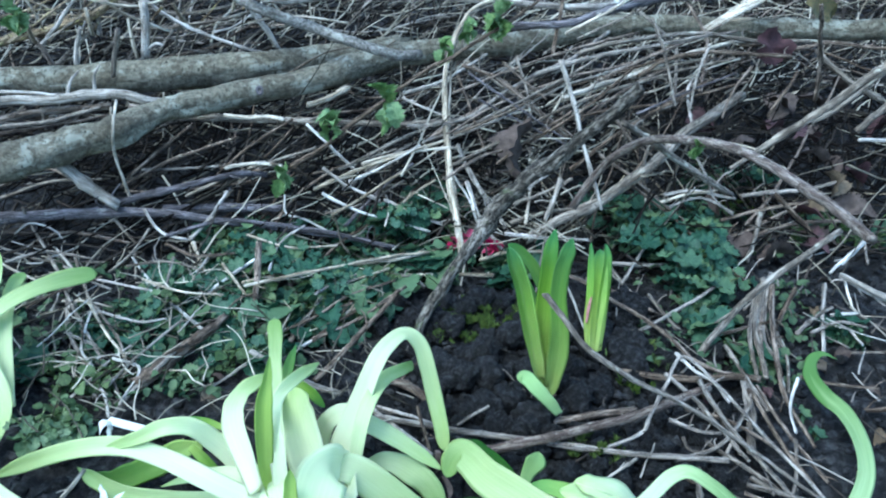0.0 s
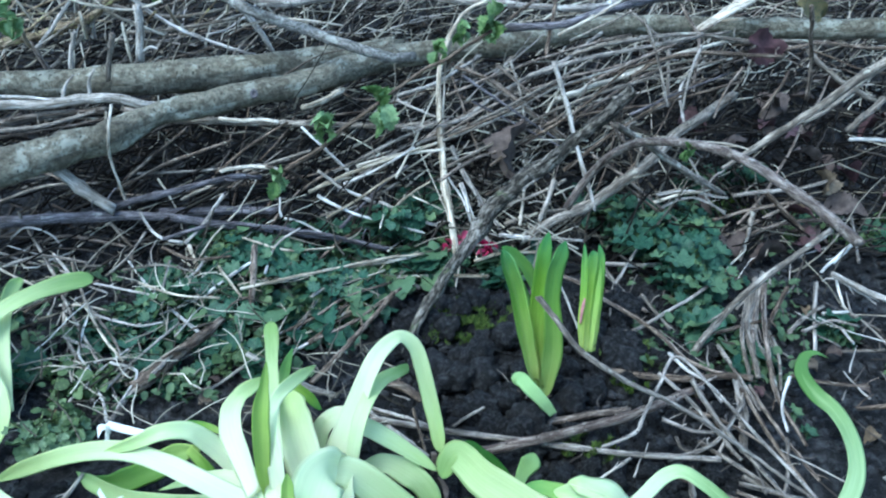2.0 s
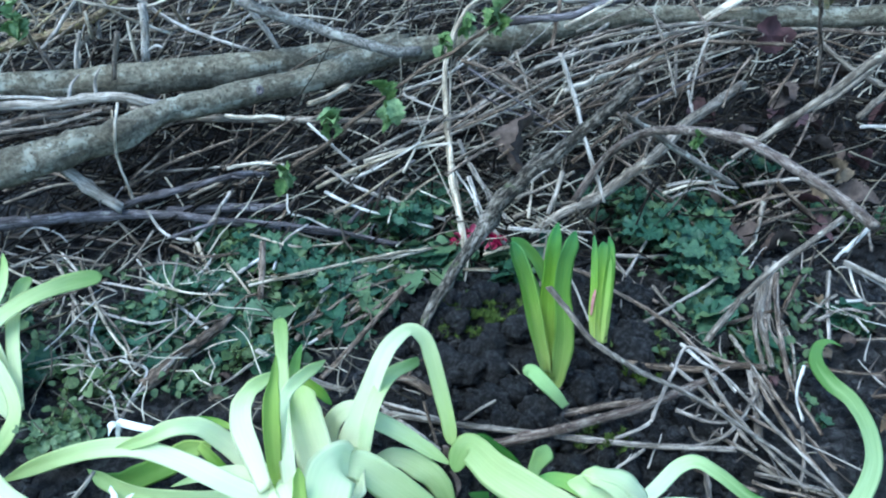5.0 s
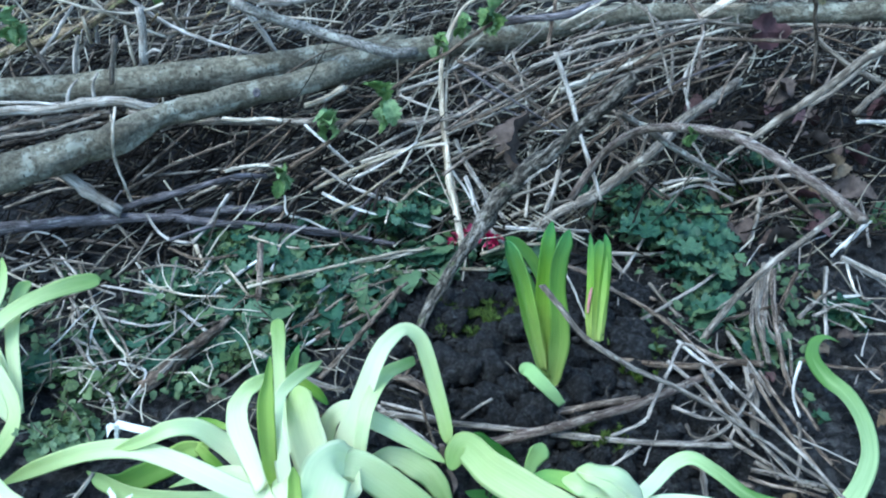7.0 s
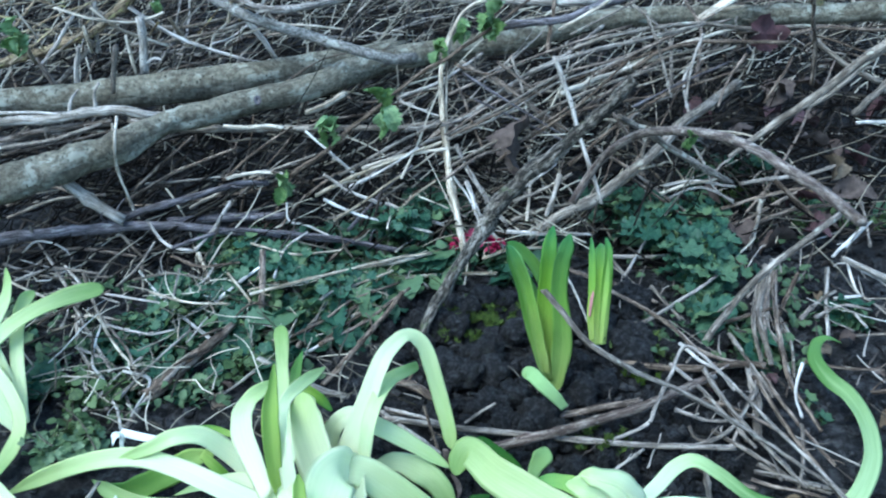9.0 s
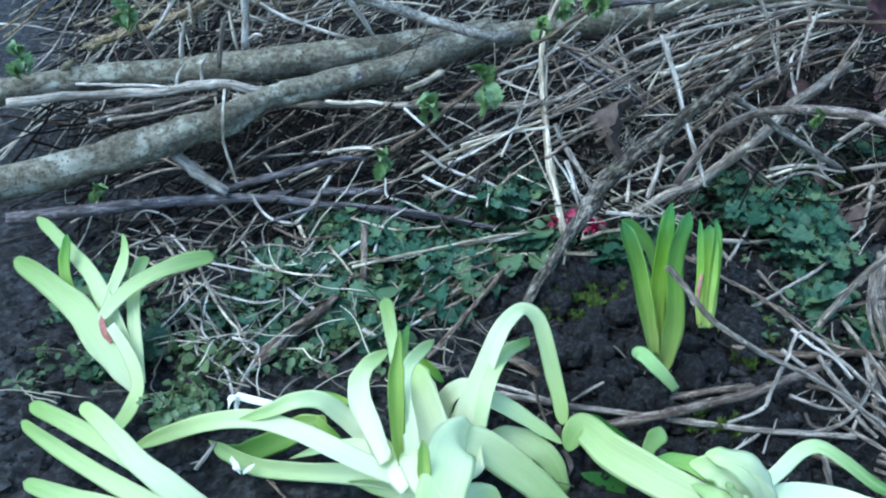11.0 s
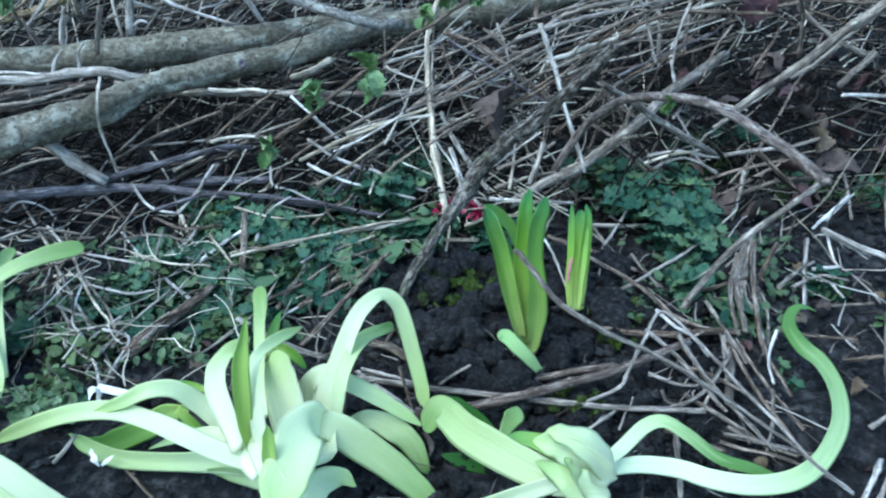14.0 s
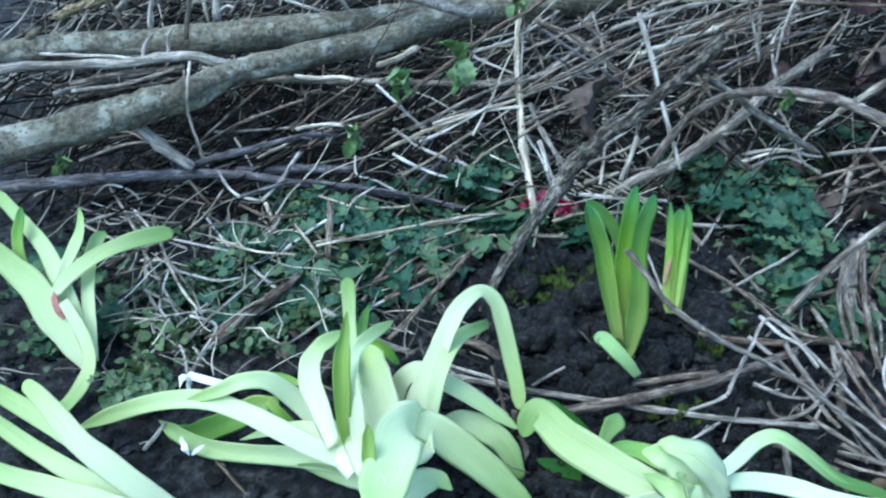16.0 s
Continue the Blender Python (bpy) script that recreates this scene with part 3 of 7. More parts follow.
stick("twig", [(0.006, 0.767, 0.105), (0.068, 0.788, 0.136), (0.143, 0.803, 0.159), (0.206, 0.814, 0.171), (0.287, 0.871, 0.180), (0.353, 0.911, 0.180)], 0.0014, 0.0014, BROWN, "long brown stem slanting over the brush", category='twig')
stick("twig", [(0.024, 0.824, 0.163), (0.061, 0.811, 0.154), (0.089, 0.791, 0.139), (0.117, 0.780, 0.117), (0.138, 0.770, 0.098)], 0.0019, 0.0017, BROWN, "brown twig across the brush")
stick("twig", [(-0.035, 0.772, 0.110), (0.027, 0.780, 0.119), (0.081, 0.802, 0.148), (0.145, 0.826, 0.173), (0.197, 0.899, 0.180)], 0.0020, 0.0022, GREY, "grey dry stem across the brush")
stick("twig", [(0.146, 0.832, 0.175), (0.206, 0.841, 0.188), (0.284, 0.866, 0.190), (0.359, 0.875, 0.180), (0.447, 0.875, 0.180)], 0.0025, 0.0022, GREY, "long grey stem in the brush")
stick("twig", [(0.018, 0.773, 0.091), (0.034, 0.755, 0.063), (0.058, 0.733, 0.036)], 0.0027, 0.0019, PALE, "pale split stem in the brush pile")
stick("branch", [(0.432, 0.737, 0.127), (0.446, 0.741, 0.142), (0.468, 0.749, 0.159)], 0.0036, 0.0035, GREY, "short grey branch end in the brush pile")
stick("twig", [(0.451, 0.760, 0.109), (0.482, 0.759, 0.108), (0.517, 0.757, 0.106)], 0.0020, 0.0020, PALE, "pale straight twig in the brush pile")
stick("twig", [(0.370, 0.878, 0.170), (0.404, 0.872, 0.170), (0.445, 0.871, 0.180), (0.483, 0.858, 0.180), (0.522, 0.850, 0.180)], 0.0022, 0.0021, BROWN, "brown stem in the hedge bottom")
stick("twig", [(0.364, 0.800, 0.117), (0.381, 0.809, 0.144), (0.395, 0.823, 0.162)], 0.0019, 0.0017, BROWN, "slanting brown stem in the brush pile")
stick("dead_stick", [(0.328, 0.740, 0.049), (0.369, 0.740, 0.055), (0.400, 0.738, 0.060), (0.431, 0.739, 0.070)], 0.0025, 0.0020, GREY, "grey stick in the shade below the bramble")
stick("dead_stick", [(0.304, 0.721, 0.029), (0.355, 0.729, 0.040), (0.398, 0.727, 0.049)], 0.0021, 0.0020, BROWN, "brown stick in the shade below the bramble")
stick("dead_stick", [(0.323, 0.677, 0.005), (0.336, 0.700, 0.019), (0.344, 0.717, 0.042)], 0.0024, 0.0024, GREY, "pale upright stick end lying on the soil")
stick("twig", [(0.454, 0.718, 0.034), (0.456, 0.702, 0.019), (0.444, 0.664, 0.010)], 0.0016, 0.0014, GREY, "thin grey stem in the brush pile")
stick("twig", [(0.418, 0.666, 0.009), (0.451, 0.685, 0.029)], 0.0016, 0.0010, WHITE, "short white twig lying on the soil")

# ---- sticks on the soil, among the weeds ----
stick("dead_stick", [(0.361, 0.592, 0.092), (0.324, 0.569, 0.082), (0.284, 0.548, 0.066), (0.256, 0.538, 0.040), (0.232, 0.531, -0.001), (0.225, 0.529, -0.023)], 0.0028, 0.0032, GREY, "smooth grey stick leaning down to the soil")
stick("twig", [(0.061, 0.400, 0.153), (0.070, 0.392, 0.146), (0.089, 0.375, 0.129), (0.107, 0.368, 0.117), (0.122, 0.367, 0.107), (0.156, 0.369, 0.086), (0.189, 0.366, 0.064), (0.228, 0.360, 0.036), (0.266, 0.344, 0.013)], 0.0021, 0.0013, GREY, "long thin brown-grey twig with small side buds", rough=0.2)
stick("dead_stick", [(0.143, 0.622, 0.020), (0.155, 0.593, 0.019), (0.180, 0.560, 0.019), (0.200, 0.529, 0.019), (0.214, 0.505, 0.015), (0.236, 0.490, 0.012), (0.265, 0.487, 0.008)], 0.0019, 0.0019, BROWN, "brown stick lying on the soil")
stick("branch", [(0.151, 0.500, 0.005), (0.178, 0.491, 0.007), (0.215, 0.484, 0.009), (0.241, 0.485, 0.011), (0.265, 0.482, 0.011)], 0.0026, 0.0032, BROWN, "brown broken stub lying on the soil")
thorny_cane = stick("cane", [(0.027, 0.398, 0.012), (0.043, 0.401, 0.014), (0.066, 0.404, 0.018), (0.096, 0.411, 0.020), (0.127, 0.422, 0.020), (0.160, 0.436, 0.018), (0.190, 0.454, 0.014), (0.219, 0.471, 0.010)], 0.0036, 0.0034, THORN, "thorny grey-brown cane with peeling bark", rough=0.2, sides=12)
stick("dead_stick", [(0.041, 0.442, 0.003), (0.086, 0.438, 0.005), (0.117, 0.441, 0.008), (0.153, 0.453, 0.005)], 0.0033, 0.0028, BROWN, "dark half-buried stick lying on the soil")
stick("dead_stick", [(-0.055, 0.433, 0.014), (0.003, 0.422, 0.012), (0.067, 0.412, 0.010), (0.136, 0.398, 0.011), (0.176, 0.393, 0.012), (0.208, 0.389, 0.013)], 0.0024, 0.0022, GREY, "long straight bluish-grey stick lying on the soil", rough=0.08, wobble=0.0005, stubs=0)
stick("twig", [(0.121, 0.403, 0.012), (0.147, 0.411, 0.018), (0.155, 0.420, 0.026), (0.172, 0.445, 0.036), (0.192, 0.471, 0.044), (0.213, 0.427, 0.043), (0.229, 0.380, 0.042), (0.240, 0.342, 0.044), (0.248, 0.308, 0.046), (0.273, 0.296, 0.030)], 0.0014, 0.0013, GREY, "thin forked grey twig bent to a peak")
stick("twig", [(0.199, 0.507, 0.019), (0.209, 0.485, 0.018), (0.223, 0.472, 0.015), (0.230, 0.452, 0.011)], 0.0016, 0.0014, PALE, "pale twig with a white broken end")
stick("twig", [(0.320, 0.617, 0.029), (0.298, 0.568, 0.021), (0.287, 0.533, 0.013), (0.288, 0.505, 0.010), (0.280, 0.457, 0.005)], 0.0024, 0.0020, GREY, "weathered upright stem bundle lying on the soil")
stick("twig", [(0.300, 0.580, 0.022), (0.282, 0.530, 0.016), (0.273, 0.495, 0.010)], 0.0023, 0.0021, BROWN, "brown dry stem lying on the soil")
stick("twig", [(0.315, 0.602, 0.024), (0.301, 0.556, 0.017), (0.299, 0.521, 0.011)], 0.0016, 0.0013, GREY, "grey dry stem lying on the soil")
stick("dead_stick", [(0.333, 0.591, 0.030), (0.315, 0.567, 0.017), (0.297, 0.540, 0.010)], 0.0023, 0.0019, BROWN, "knobbly brown stick with thorns")
stick("twig", [(0.303, 0.545, 0.012), (0.302, 0.518, 0.009), (0.288, 0.473, 0.005)], 0.0016, 0.0013, GREY, "thin bent grey stem lying on the soil")
stick("straw", [(0.291, 0.472, 0.022), (0.280, 0.454, 0.015), (0.275, 0.440, 0.012), (0.274, 0.423, 0.007)], 0.0014, 0.0010, WHITE, "curled white dry stem lying on the soil", category='straw')
stick("twig", [(0.259, 0.473, 0.012), (0.264, 0.428, 0.011), (0.271, 0.401, 0.009), (0.279, 0.374, 0.005)], 0.0016, 0.0013, BROWN, "brown twig lying on the soil")
stick("bark_strip", [(0.251, 0.478, 0.012), (0.243, 0.439, 0.010), (0.232, 0.402, 0.006)], 0.0041, 0.0032, GREY, "flat shred of grey bark", flat=0.35, category='bark')
stick("twig", [(0.243, 0.447, 0.015), (0.226, 0.422, 0.011), (0.207, 0.394, 0.007)], 0.0015, 0.0013, GREY, "grey twig lying on the soil")
stick("twig", [(0.215, 0.464, 0.013), (0.219, 0.432, 0.009), (0.223, 0.402, 0.006)], 0.0017, 0.0013, BROWN, "brown twig lying on the soil")
stick("twig", [(0.158, 0.534, 0.012), (0.192, 0.551, 0.017), (0.226, 0.574, 0.021), (0.260, 0.599, 0.025)], 0.0017, 0.0015, GREY, "grey twig leaning over the weeds")
stick("twig", [(0.172, 0.654, 0.012), (0.183, 0.615, 0.010), (0.192, 0.590, 0.007)], 0.0017, 0.0016, GREY, "short grey twig lying on the soil")
stick("straw", [(0.112, 0.622, 0.030), (0.123, 0.593, 0.018), (0.130, 0.550, 0.009)], 0.0011, 0.0010, WHITE, "curved white dry stem lying on the soil", category='straw')
stick("dead_stick", [(0.166, 0.663, 0.011), (0.205, 0.658, 0.011), (0.234, 0.658, 0.012)], 0.0024, 0.0021, PALE, "straight pale stick lying on the soil")
stick("dead_stick", [(0.400, 0.626, 0.019), (0.411, 0.608, 0.018), (0.429, 0.590, 0.015)], 0.0026, 0.0025, PALE, "short pale stick lying on the soil")
stick("dry_stalk", [(0.374, 0.612, 0.020), (0.360, 0.579, 0.011), (0.337, 0.519, 0.005)], 0.0022, 0.0015, PALE, "upright pale dry stem lying on the soil", category='stalk')
stick("dead_stick", [(0.366, 0.574, 0.011), (0.393, 0.576, 0.012)], 0.0018, 0.0016, WHITE, "short white stick lying on the soil")
stick("straw", [(0.398, 0.621, 0.020), (0.390, 0.586, 0.015), (0.394, 0.578, 0.011)], 0.0013, 0.0011, STRAW, "bent thin straw lying on the soil", category='straw')
stick("dead_stick", [(0.325, 0.550, 0.008), (0.347, 0.568, 0.011), (0.369, 0.579, 0.016)], 0.0021, 0.0014, GREY, "short grey stick lying on the soil")
stick("dead_stick", [(0.375, 0.564, 0.009), (0.379, 0.534, 0.007)], 0.0018, 0.0010, PALE, "short pale stick lying on the soil")
stick("dead_stick", [(0.322, 0.453, 0.003), (0.343, 0.451, 0.005), (0.386, 0.455, 0.005)], 0.0019, 0.0019, BROWN, "dark stick half sunk in the soil")
stick("twig", [(0.365, 0.526, 0.005), (0.402, 0.524, 0.007)], 0.0014, 0.0014, GREY, "thin grey twig lying on the soil")
stick("twig", [(0.116, 0.378, 0.005), (0.128, 0.382, 0.012), (0.140, 0.389, 0.015)], 0.0010, 0.0011, PALE, "short pale twig lying on the soil")
stick("twig", [(0.010, 0.431, 0.007), (0.021, 0.435, 0.014), (0.034, 0.440, 0.019)], 0.0012, 0.0012, GREY, "short broken grey twig lying on the soil")
stick("straw", [(0.183, 0.417, 0.009), (0.185, 0.406, 0.007), (0.198, 0.404, 0.005)], 0.0015, 0.0009, GREY, "split shred of pale straw", flat=0.4, category='straw')
stick("twig", [(0.212, 0.363, 0.008), (0.226, 0.356, 0.007), (0.250, 0.348, 0.007), (0.279, 0.330, 0.005)], 0.0014, 0.0012, BROWN, "brown twig on the soil")
stick("twig", [(0.199, 0.412, 0.009), (0.212, 0.397, 0.009), (0.231, 0.377, 0.008), (0.245, 0.357, 0.006)], 0.0018, 0.0014, GREY, "grey twig on the soil")
stick("dead_stick", [(0.222, 0.377, 0.008), (0.239, 0.363, 0.007), (0.264, 0.349, 0.006)], 0.0020, 0.0016, GREY, "dull grey stick on the soil")
stick("twig", [(0.268, 0.412, 0.011), (0.257, 0.382, 0.009), (0.245, 0.356, 0.005)], 0.0015, 0.0012, GREY, "upright grey stem lying on the soil")
stick("cane", [(0.549, 0.768, 0.117), (0.541, 0.766, 0.099), (0.515, 0.738, 0.058), (0.487, 0.678, 0.022), (0.431, 0.554, 0.020), (0.374, 0.444, 0.017), (0.339, 0.368, 0.017), (0.314, 0.306, 0.015), (0.299, 0.262, 0.014)], 0.0043, 0.0036, GREY, "long rough grey cane lying towards the viewer", rough=0.2, sides=12)
stick("twig", [(0.261, 0.274, 0.007), (0.283, 0.298, 0.016), (0.311, 0.331, 0.020)], 0.0018, 0.0018, PALE, "pale twig lying on the soil")
stick("twig", [(0.327, 0.373, 0.008), (0.352, 0.384, 0.015), (0.392, 0.403, 0.022)], 0.0019, 0.0018, GREY, "pale thin twig lying on the soil")
stick("straw", [(0.391, 0.422, 0.011), (0.367, 0.379, 0.010), (0.344, 0.344, 0.006)], 0.0018, 0.0014, STRAW, "bent pale straw lying on the soil", category='straw')
stick("dead_stick", [(0.186, 0.387, 0.006), (0.177, 0.345, 0.008), (0.163, 0.283, 0.007)], 0.0024, 0.0017, GREY, "straight grey stick on the soil")
stick("dead_stick", [(0.245, 0.306, 0.005), (0.246, 0.274, 0.009)], 0.0023, 0.0015, GREY, "short grey stick lying on the soil")
stick("twig", [(0.275, 0.285, 0.010), (0.295, 0.299, 0.014), (0.322, 0.333, 0.020)], 0.0017, 0.0016, GREY, "grey twig lying on the soil")
stick("straw", [(0.525, 0.702, 0.024), (0.565, 0.722, 0.036)], 0.0037, 0.0044, WHITE, "flat white fragment in the brush pile", flat=0.5, category='straw')
stick("dead_stick", [(0.387, 0.614, 0.030), (0.414, 0.594, 0.024), (0.445, 0.568, 0.020)], 0.0028, 0.0027, PALE, "pale stick lying on the soil")
stick("twig", [(0.445, 0.681, 0.029), (0.414, 0.659, 0.019), (0.392, 0.640, 0.015)], 0.0021, 0.0015, WHITE, "thin white twig in the brush pile")

# ---- twigs and straws among the weeds at the foot of the pile ----
stick("twig", [(-0.305, 0.650, 0.020), (-0.283, 0.623, 0.014), (-0.257, 0.592, 0.011), (-0.214, 0.548, 0.010)], 0.0011, 0.0017, WHITE, "white peeled twig over the weeds")
stick("twig", [(-0.221, 0.604, 0.012), (-0.207, 0.615, 0.019), (-0.178, 0.647, 0.026)], 0.0015, 0.0015, WHITE, "white peeled twig lying on the soil")
stick("twig", [(-0.249, 0.667, 0.029), (-0.238, 0.646, 0.019), (-0.227, 0.629, 0.011)], 0.0023, 0.0019, STRAW, "short pale forked twig lying on the soil")
stick("twig", [(-0.304, 0.701, 0.048), (-0.294, 0.691, 0.036), (-0.281, 0.683, 0.028), (-0.258, 0.680, 0.024)], 0.0016, 0.0016, PALE, "curled pale twig in the brush pile")
stick("twig", [(-0.254, 0.673, 0.028), (-0.238, 0.690, 0.040), (-0.219, 0.711, 0.064)], 0.0017, 0.0016, PALE, "forked pale twig lying on the soil")
stick("stub", [(-0.175, 0.631, 0.050), (-0.173, 0.606, 0.035), (-0.173, 0.570, 0.004)], 0.0031, 0.0030, BROWN, "upright broken brown stub lying on the soil", category='stick')
stick("straw", [(-0.193, 0.622, 0.011), (-0.165, 0.626, 0.015), (-0.136, 0.631, 0.017), (-0.076, 0.645, 0.019), (-0.031, 0.660, 0.018), (0.002, 0.679, 0.016)], 0.0017, 0.0018, STRAW, "long thin dry straw lying on the soil", category='straw')
stick("straw", [(-0.067, 0.640, 0.012), (-0.039, 0.637, 0.011), (0.001, 0.639, 0.011), (0.053, 0.641, 0.009)], 0.0017, 0.0019, STRAW, "dry straw on the soil", category='straw')
stick("dead_stick", [(-0.041, 0.593, 0.023), (-0.055, 0.571, 0.017), (-0.074, 0.536, 0.014), (-0.092, 0.508, 0.009), (-0.108, 0.486, 0.005)], 0.0022, 0.0024, BROWN, "rough brown stick with flaking bark")
stick("twig", [(-0.112, 0.561, 0.011), (-0.094, 0.578, 0.013), (-0.060, 0.605, 0.015)], 0.0021, 0.0016, BROWN, "brown twig lying on the soil")
stick("twig", [(-0.092, 0.562, 0.010), (-0.084, 0.577, 0.011), (-0.068, 0.579, 0.011)], 0.0017, 0.0014, STRAW, "short pale twig lying on the soil")
stick("twig", [(-0.096, 0.634, 0.019), (-0.098, 0.593, 0.011), (-0.097, 0.536, 0.006)], 0.0013, 0.0010, BROWN, "fine upright twig lying on the soil")
stick("bark_strip", [(-0.136, 0.536, 0.007), (-0.127, 0.552, 0.012), (-0.115, 0.572, 0.014)], 0.0027, 0.0021, GREY, "pale shred of bark lying on the soil", flat=0.4, category='bark')
stick("branch", [(-0.195, 0.556, 0.019), (-0.205, 0.539, 0.018), (-0.218, 0.521, 0.015), (-0.236, 0.498, 0.011), (-0.249, 0.476, 0.010)], 0.0034, 0.0060, BROWN, "shredded brown stick with loose bark", rough=0.35, sides=12)
stick("dead_stick", [(-0.226, 0.503, 0.020), (-0.239, 0.487, 0.013), (-0.251, 0.471, 0.009), (-0.257, 0.450, 0.006), (-0.261, 0.439, 0.003)], 0.0019, 0.0021, GREY, "grey split stick lying on the soil")
stick("twig", [(-0.399, 0.666, 0.030), (-0.372, 0.629, 0.021), (-0.349, 0.593, 0.018), (-0.314, 0.541, 0.014), (-0.286, 0.502, 0.010), (-0.261, 0.464, 0.005)], 0.0017, 0.0012, GREY, "long bent grey twig lying on the soil")
stick("twig", [(-0.316, 0.573, 0.019), (-0.313, 0.537, 0.016), (-0.308, 0.514, 0.013), (-0.293, 0.496, 0.011), (-0.281, 0.476, 0.009), (-0.273, 0.463, 0.007), (-0.263, 0.442, 0.005)], 0.0010, 0.0012, WHITE, "crooked white twig lying on the soil")
stick("twig", [(-0.346, 0.585, 0.016), (-0.330, 0.544, 0.011), (-0.310, 0.514, 0.009), (-0.290, 0.489, 0.007), (-0.281, 0.464, 0.005)], 0.0018, 0.0022, GREY, "dry brown-grey stem lying on the soil")
stick("twig", [(-0.300, 0.463, 0.006), (-0.286, 0.481, 0.013), (-0.280, 0.496, 0.015), (-0.268, 0.521, 0.013)], 0.0011, 0.0010, PALE, "thin pale twig lying on the soil")
stick("twig", [(-0.293, 0.506, 0.011), (-0.279, 0.512, 0.010), (-0.268, 0.514, 0.010)], 0.0013, 0.0010, WHITE, "short white twig lying on the soil")
stick("straw", [(-0.354, 0.591, 0.009), (-0.330, 0.587, 0.012), (-0.305, 0.583, 0.009)], 0.0011, 0.0009, STRAW, "thin straw lying on the soil", category='straw')
stick("twig", [(-0.350, 0.522, 0.005), (-0.320, 0.502, 0.008)], 0.0010, 0.0010, PALE, "short thin twig lying on the soil")
stick("straw", [(-0.428, 0.639, 0.020), (-0.402, 0.626, 0.015), (-0.368, 0.611, 0.011)], 0.0013, 0.0011, STRAW, "pale straw lying on the soil", category='straw')
stick("twig", [(-0.451, 0.674, 0.019), (-0.390, 0.645, 0.020), (-0.331, 0.647, 0.017)], 0.0014, 0.0011, GREY, "thin grey twig lying on the soil")
stick("twig", [(-0.367, 0.635, 0.019), (-0.330, 0.613, 0.020), (-0.276, 0.599, 0.017), (-0.264, 0.595, 0.015)], 0.0013, 0.0011, PALE, "thin pale twig lying on the soil")
stick("twig", [(-0.320, 0.627, 0.019), (-0.302, 0.647, 0.030), (-0.292, 0.674, 0.040)], 0.0013, 0.0012, GREY, "thin grey twig lying on the soil")
stick("twig", [(-0.261, 0.639, 0.029), (-0.261, 0.614, 0.019), (-0.262, 0.607, 0.015)], 0.0013, 0.0011, PALE, "thin bent twig lying on the soil")
stick("twig", [(-0.252, 0.615, 0.014), (-0.236, 0.632, 0.019), (-0.228, 0.650, 0.026)], 0.0013, 0.0011, PALE, "thin pale twig lying on the soil")
stick("twig", [(-0.309, 0.671, 0.019), (-0.294, 0.621, 0.015)], 0.0016, 0.0013, GREY, "short grey twig lying on the soil")
stick("straw", [(-0.233, 0.614, 0.014), (-0.219, 0.588, 0.010)], 0.0009, 0.0007, STRAW, "thin straw lying on the soil", category='straw')
stick("straw", [(-0.218, 0.606, 0.011), (-0.189, 0.587, 0.009)], 0.0011, 0.0009, STRAW, "thin straw lying on the soil", category='straw')
stick("dead_stick", [(-0.163, 0.506, 0.020), (-0.146, 0.499, 0.013), (-0.119, 0.482, 0.009), (-0.083, 0.470, 0.005)], 0.0023, 0.0025, PALE, "pale stick with a white cut end")
stick("twig", [(-0.196, 0.470, 0.005), (-0.179, 0.484, 0.010), (-0.160, 0.506, 0.011)], 0.0011, 0.0010, GREY, "thin grey twig lying on the soil")
stick("dead_stick", [(-0.053, 0.450, 0.009), (-0.030, 0.440, 0.009), (-0.009, 0.427, 0.012), (0.003, 0.424, 0.011)], 0.0017, 0.0016, GREY, "grey stick on the soil")
stick("dead_stick", [(-0.057, 0.444, 0.011), (-0.035, 0.421, 0.012), (-0.010, 0.394, 0.012)], 0.0015, 0.0014, GREY, "grey stick on the soil")
stick("twig", [(-0.022, 0.429, 0.029), (-0.018, 0.418, 0.019), (-0.012, 0.400, 0.009)], 0.0013, 0.0013, BROWN, "short upright broken twig lying on the soil")
stick("dead_stick", [(-0.046, 0.481, 0.010), (-0.027, 0.470, 0.012), (-0.014, 0.455, 0.011)], 0.0035, 0.0031, BROWN, "brown stick beside pale leaves")
stick("dead_stick", [(-0.259, 0.381, 0.012), (-0.264, 0.373, 0.007), (-0.269, 0.362, 0.004)], 0.0015, 0.0016, PALE, "short pale stick on the soil")
stick("twig", [(-0.213, 0.350, 0.007), (-0.189, 0.327, 0.005), (-0.173, 0.312, 0.005)], 0.0011, 0.0009, BROWN, "thin brown twig lying on the soil")
stick("twig", [(-0.046, 0.635, 0.012), (-0.027, 0.631, 0.010), (-0.016, 0.624, 0.005)], 0.0023, 0.0019, GREY, "short grey twig lying on the soil")
stick("twig", [(-0.059, 0.724, 0.048), (-0.031, 0.717, 0.038), (0.003, 0.710, 0.028)], 0.0018, 0.0018, PALE, "straight pale twig over the weeds")
stick("twig", [(-0.124, 0.741, 0.077), (-0.095, 0.732, 0.059), (-0.063, 0.724, 0.048)], 0.0018, 0.0020, PALE, "pale twig in the brush")
stick("twig", [(-0.118, 0.757, 0.095), (-0.106, 0.751, 0.086), (-0.091, 0.743, 0.074)], 0.0012, 0.0012, PALE, "thin pale twig in the brush pile")
stick("straw", [(-0.366, 0.822, 0.110), (-0.338, 0.740, 0.109), (-0.330, 0.724, 0.077), (-0.320, 0.712, 0.050)], 0.0013, 0.0012, STRAW, "bent thin straw hanging below the log", category='straw')
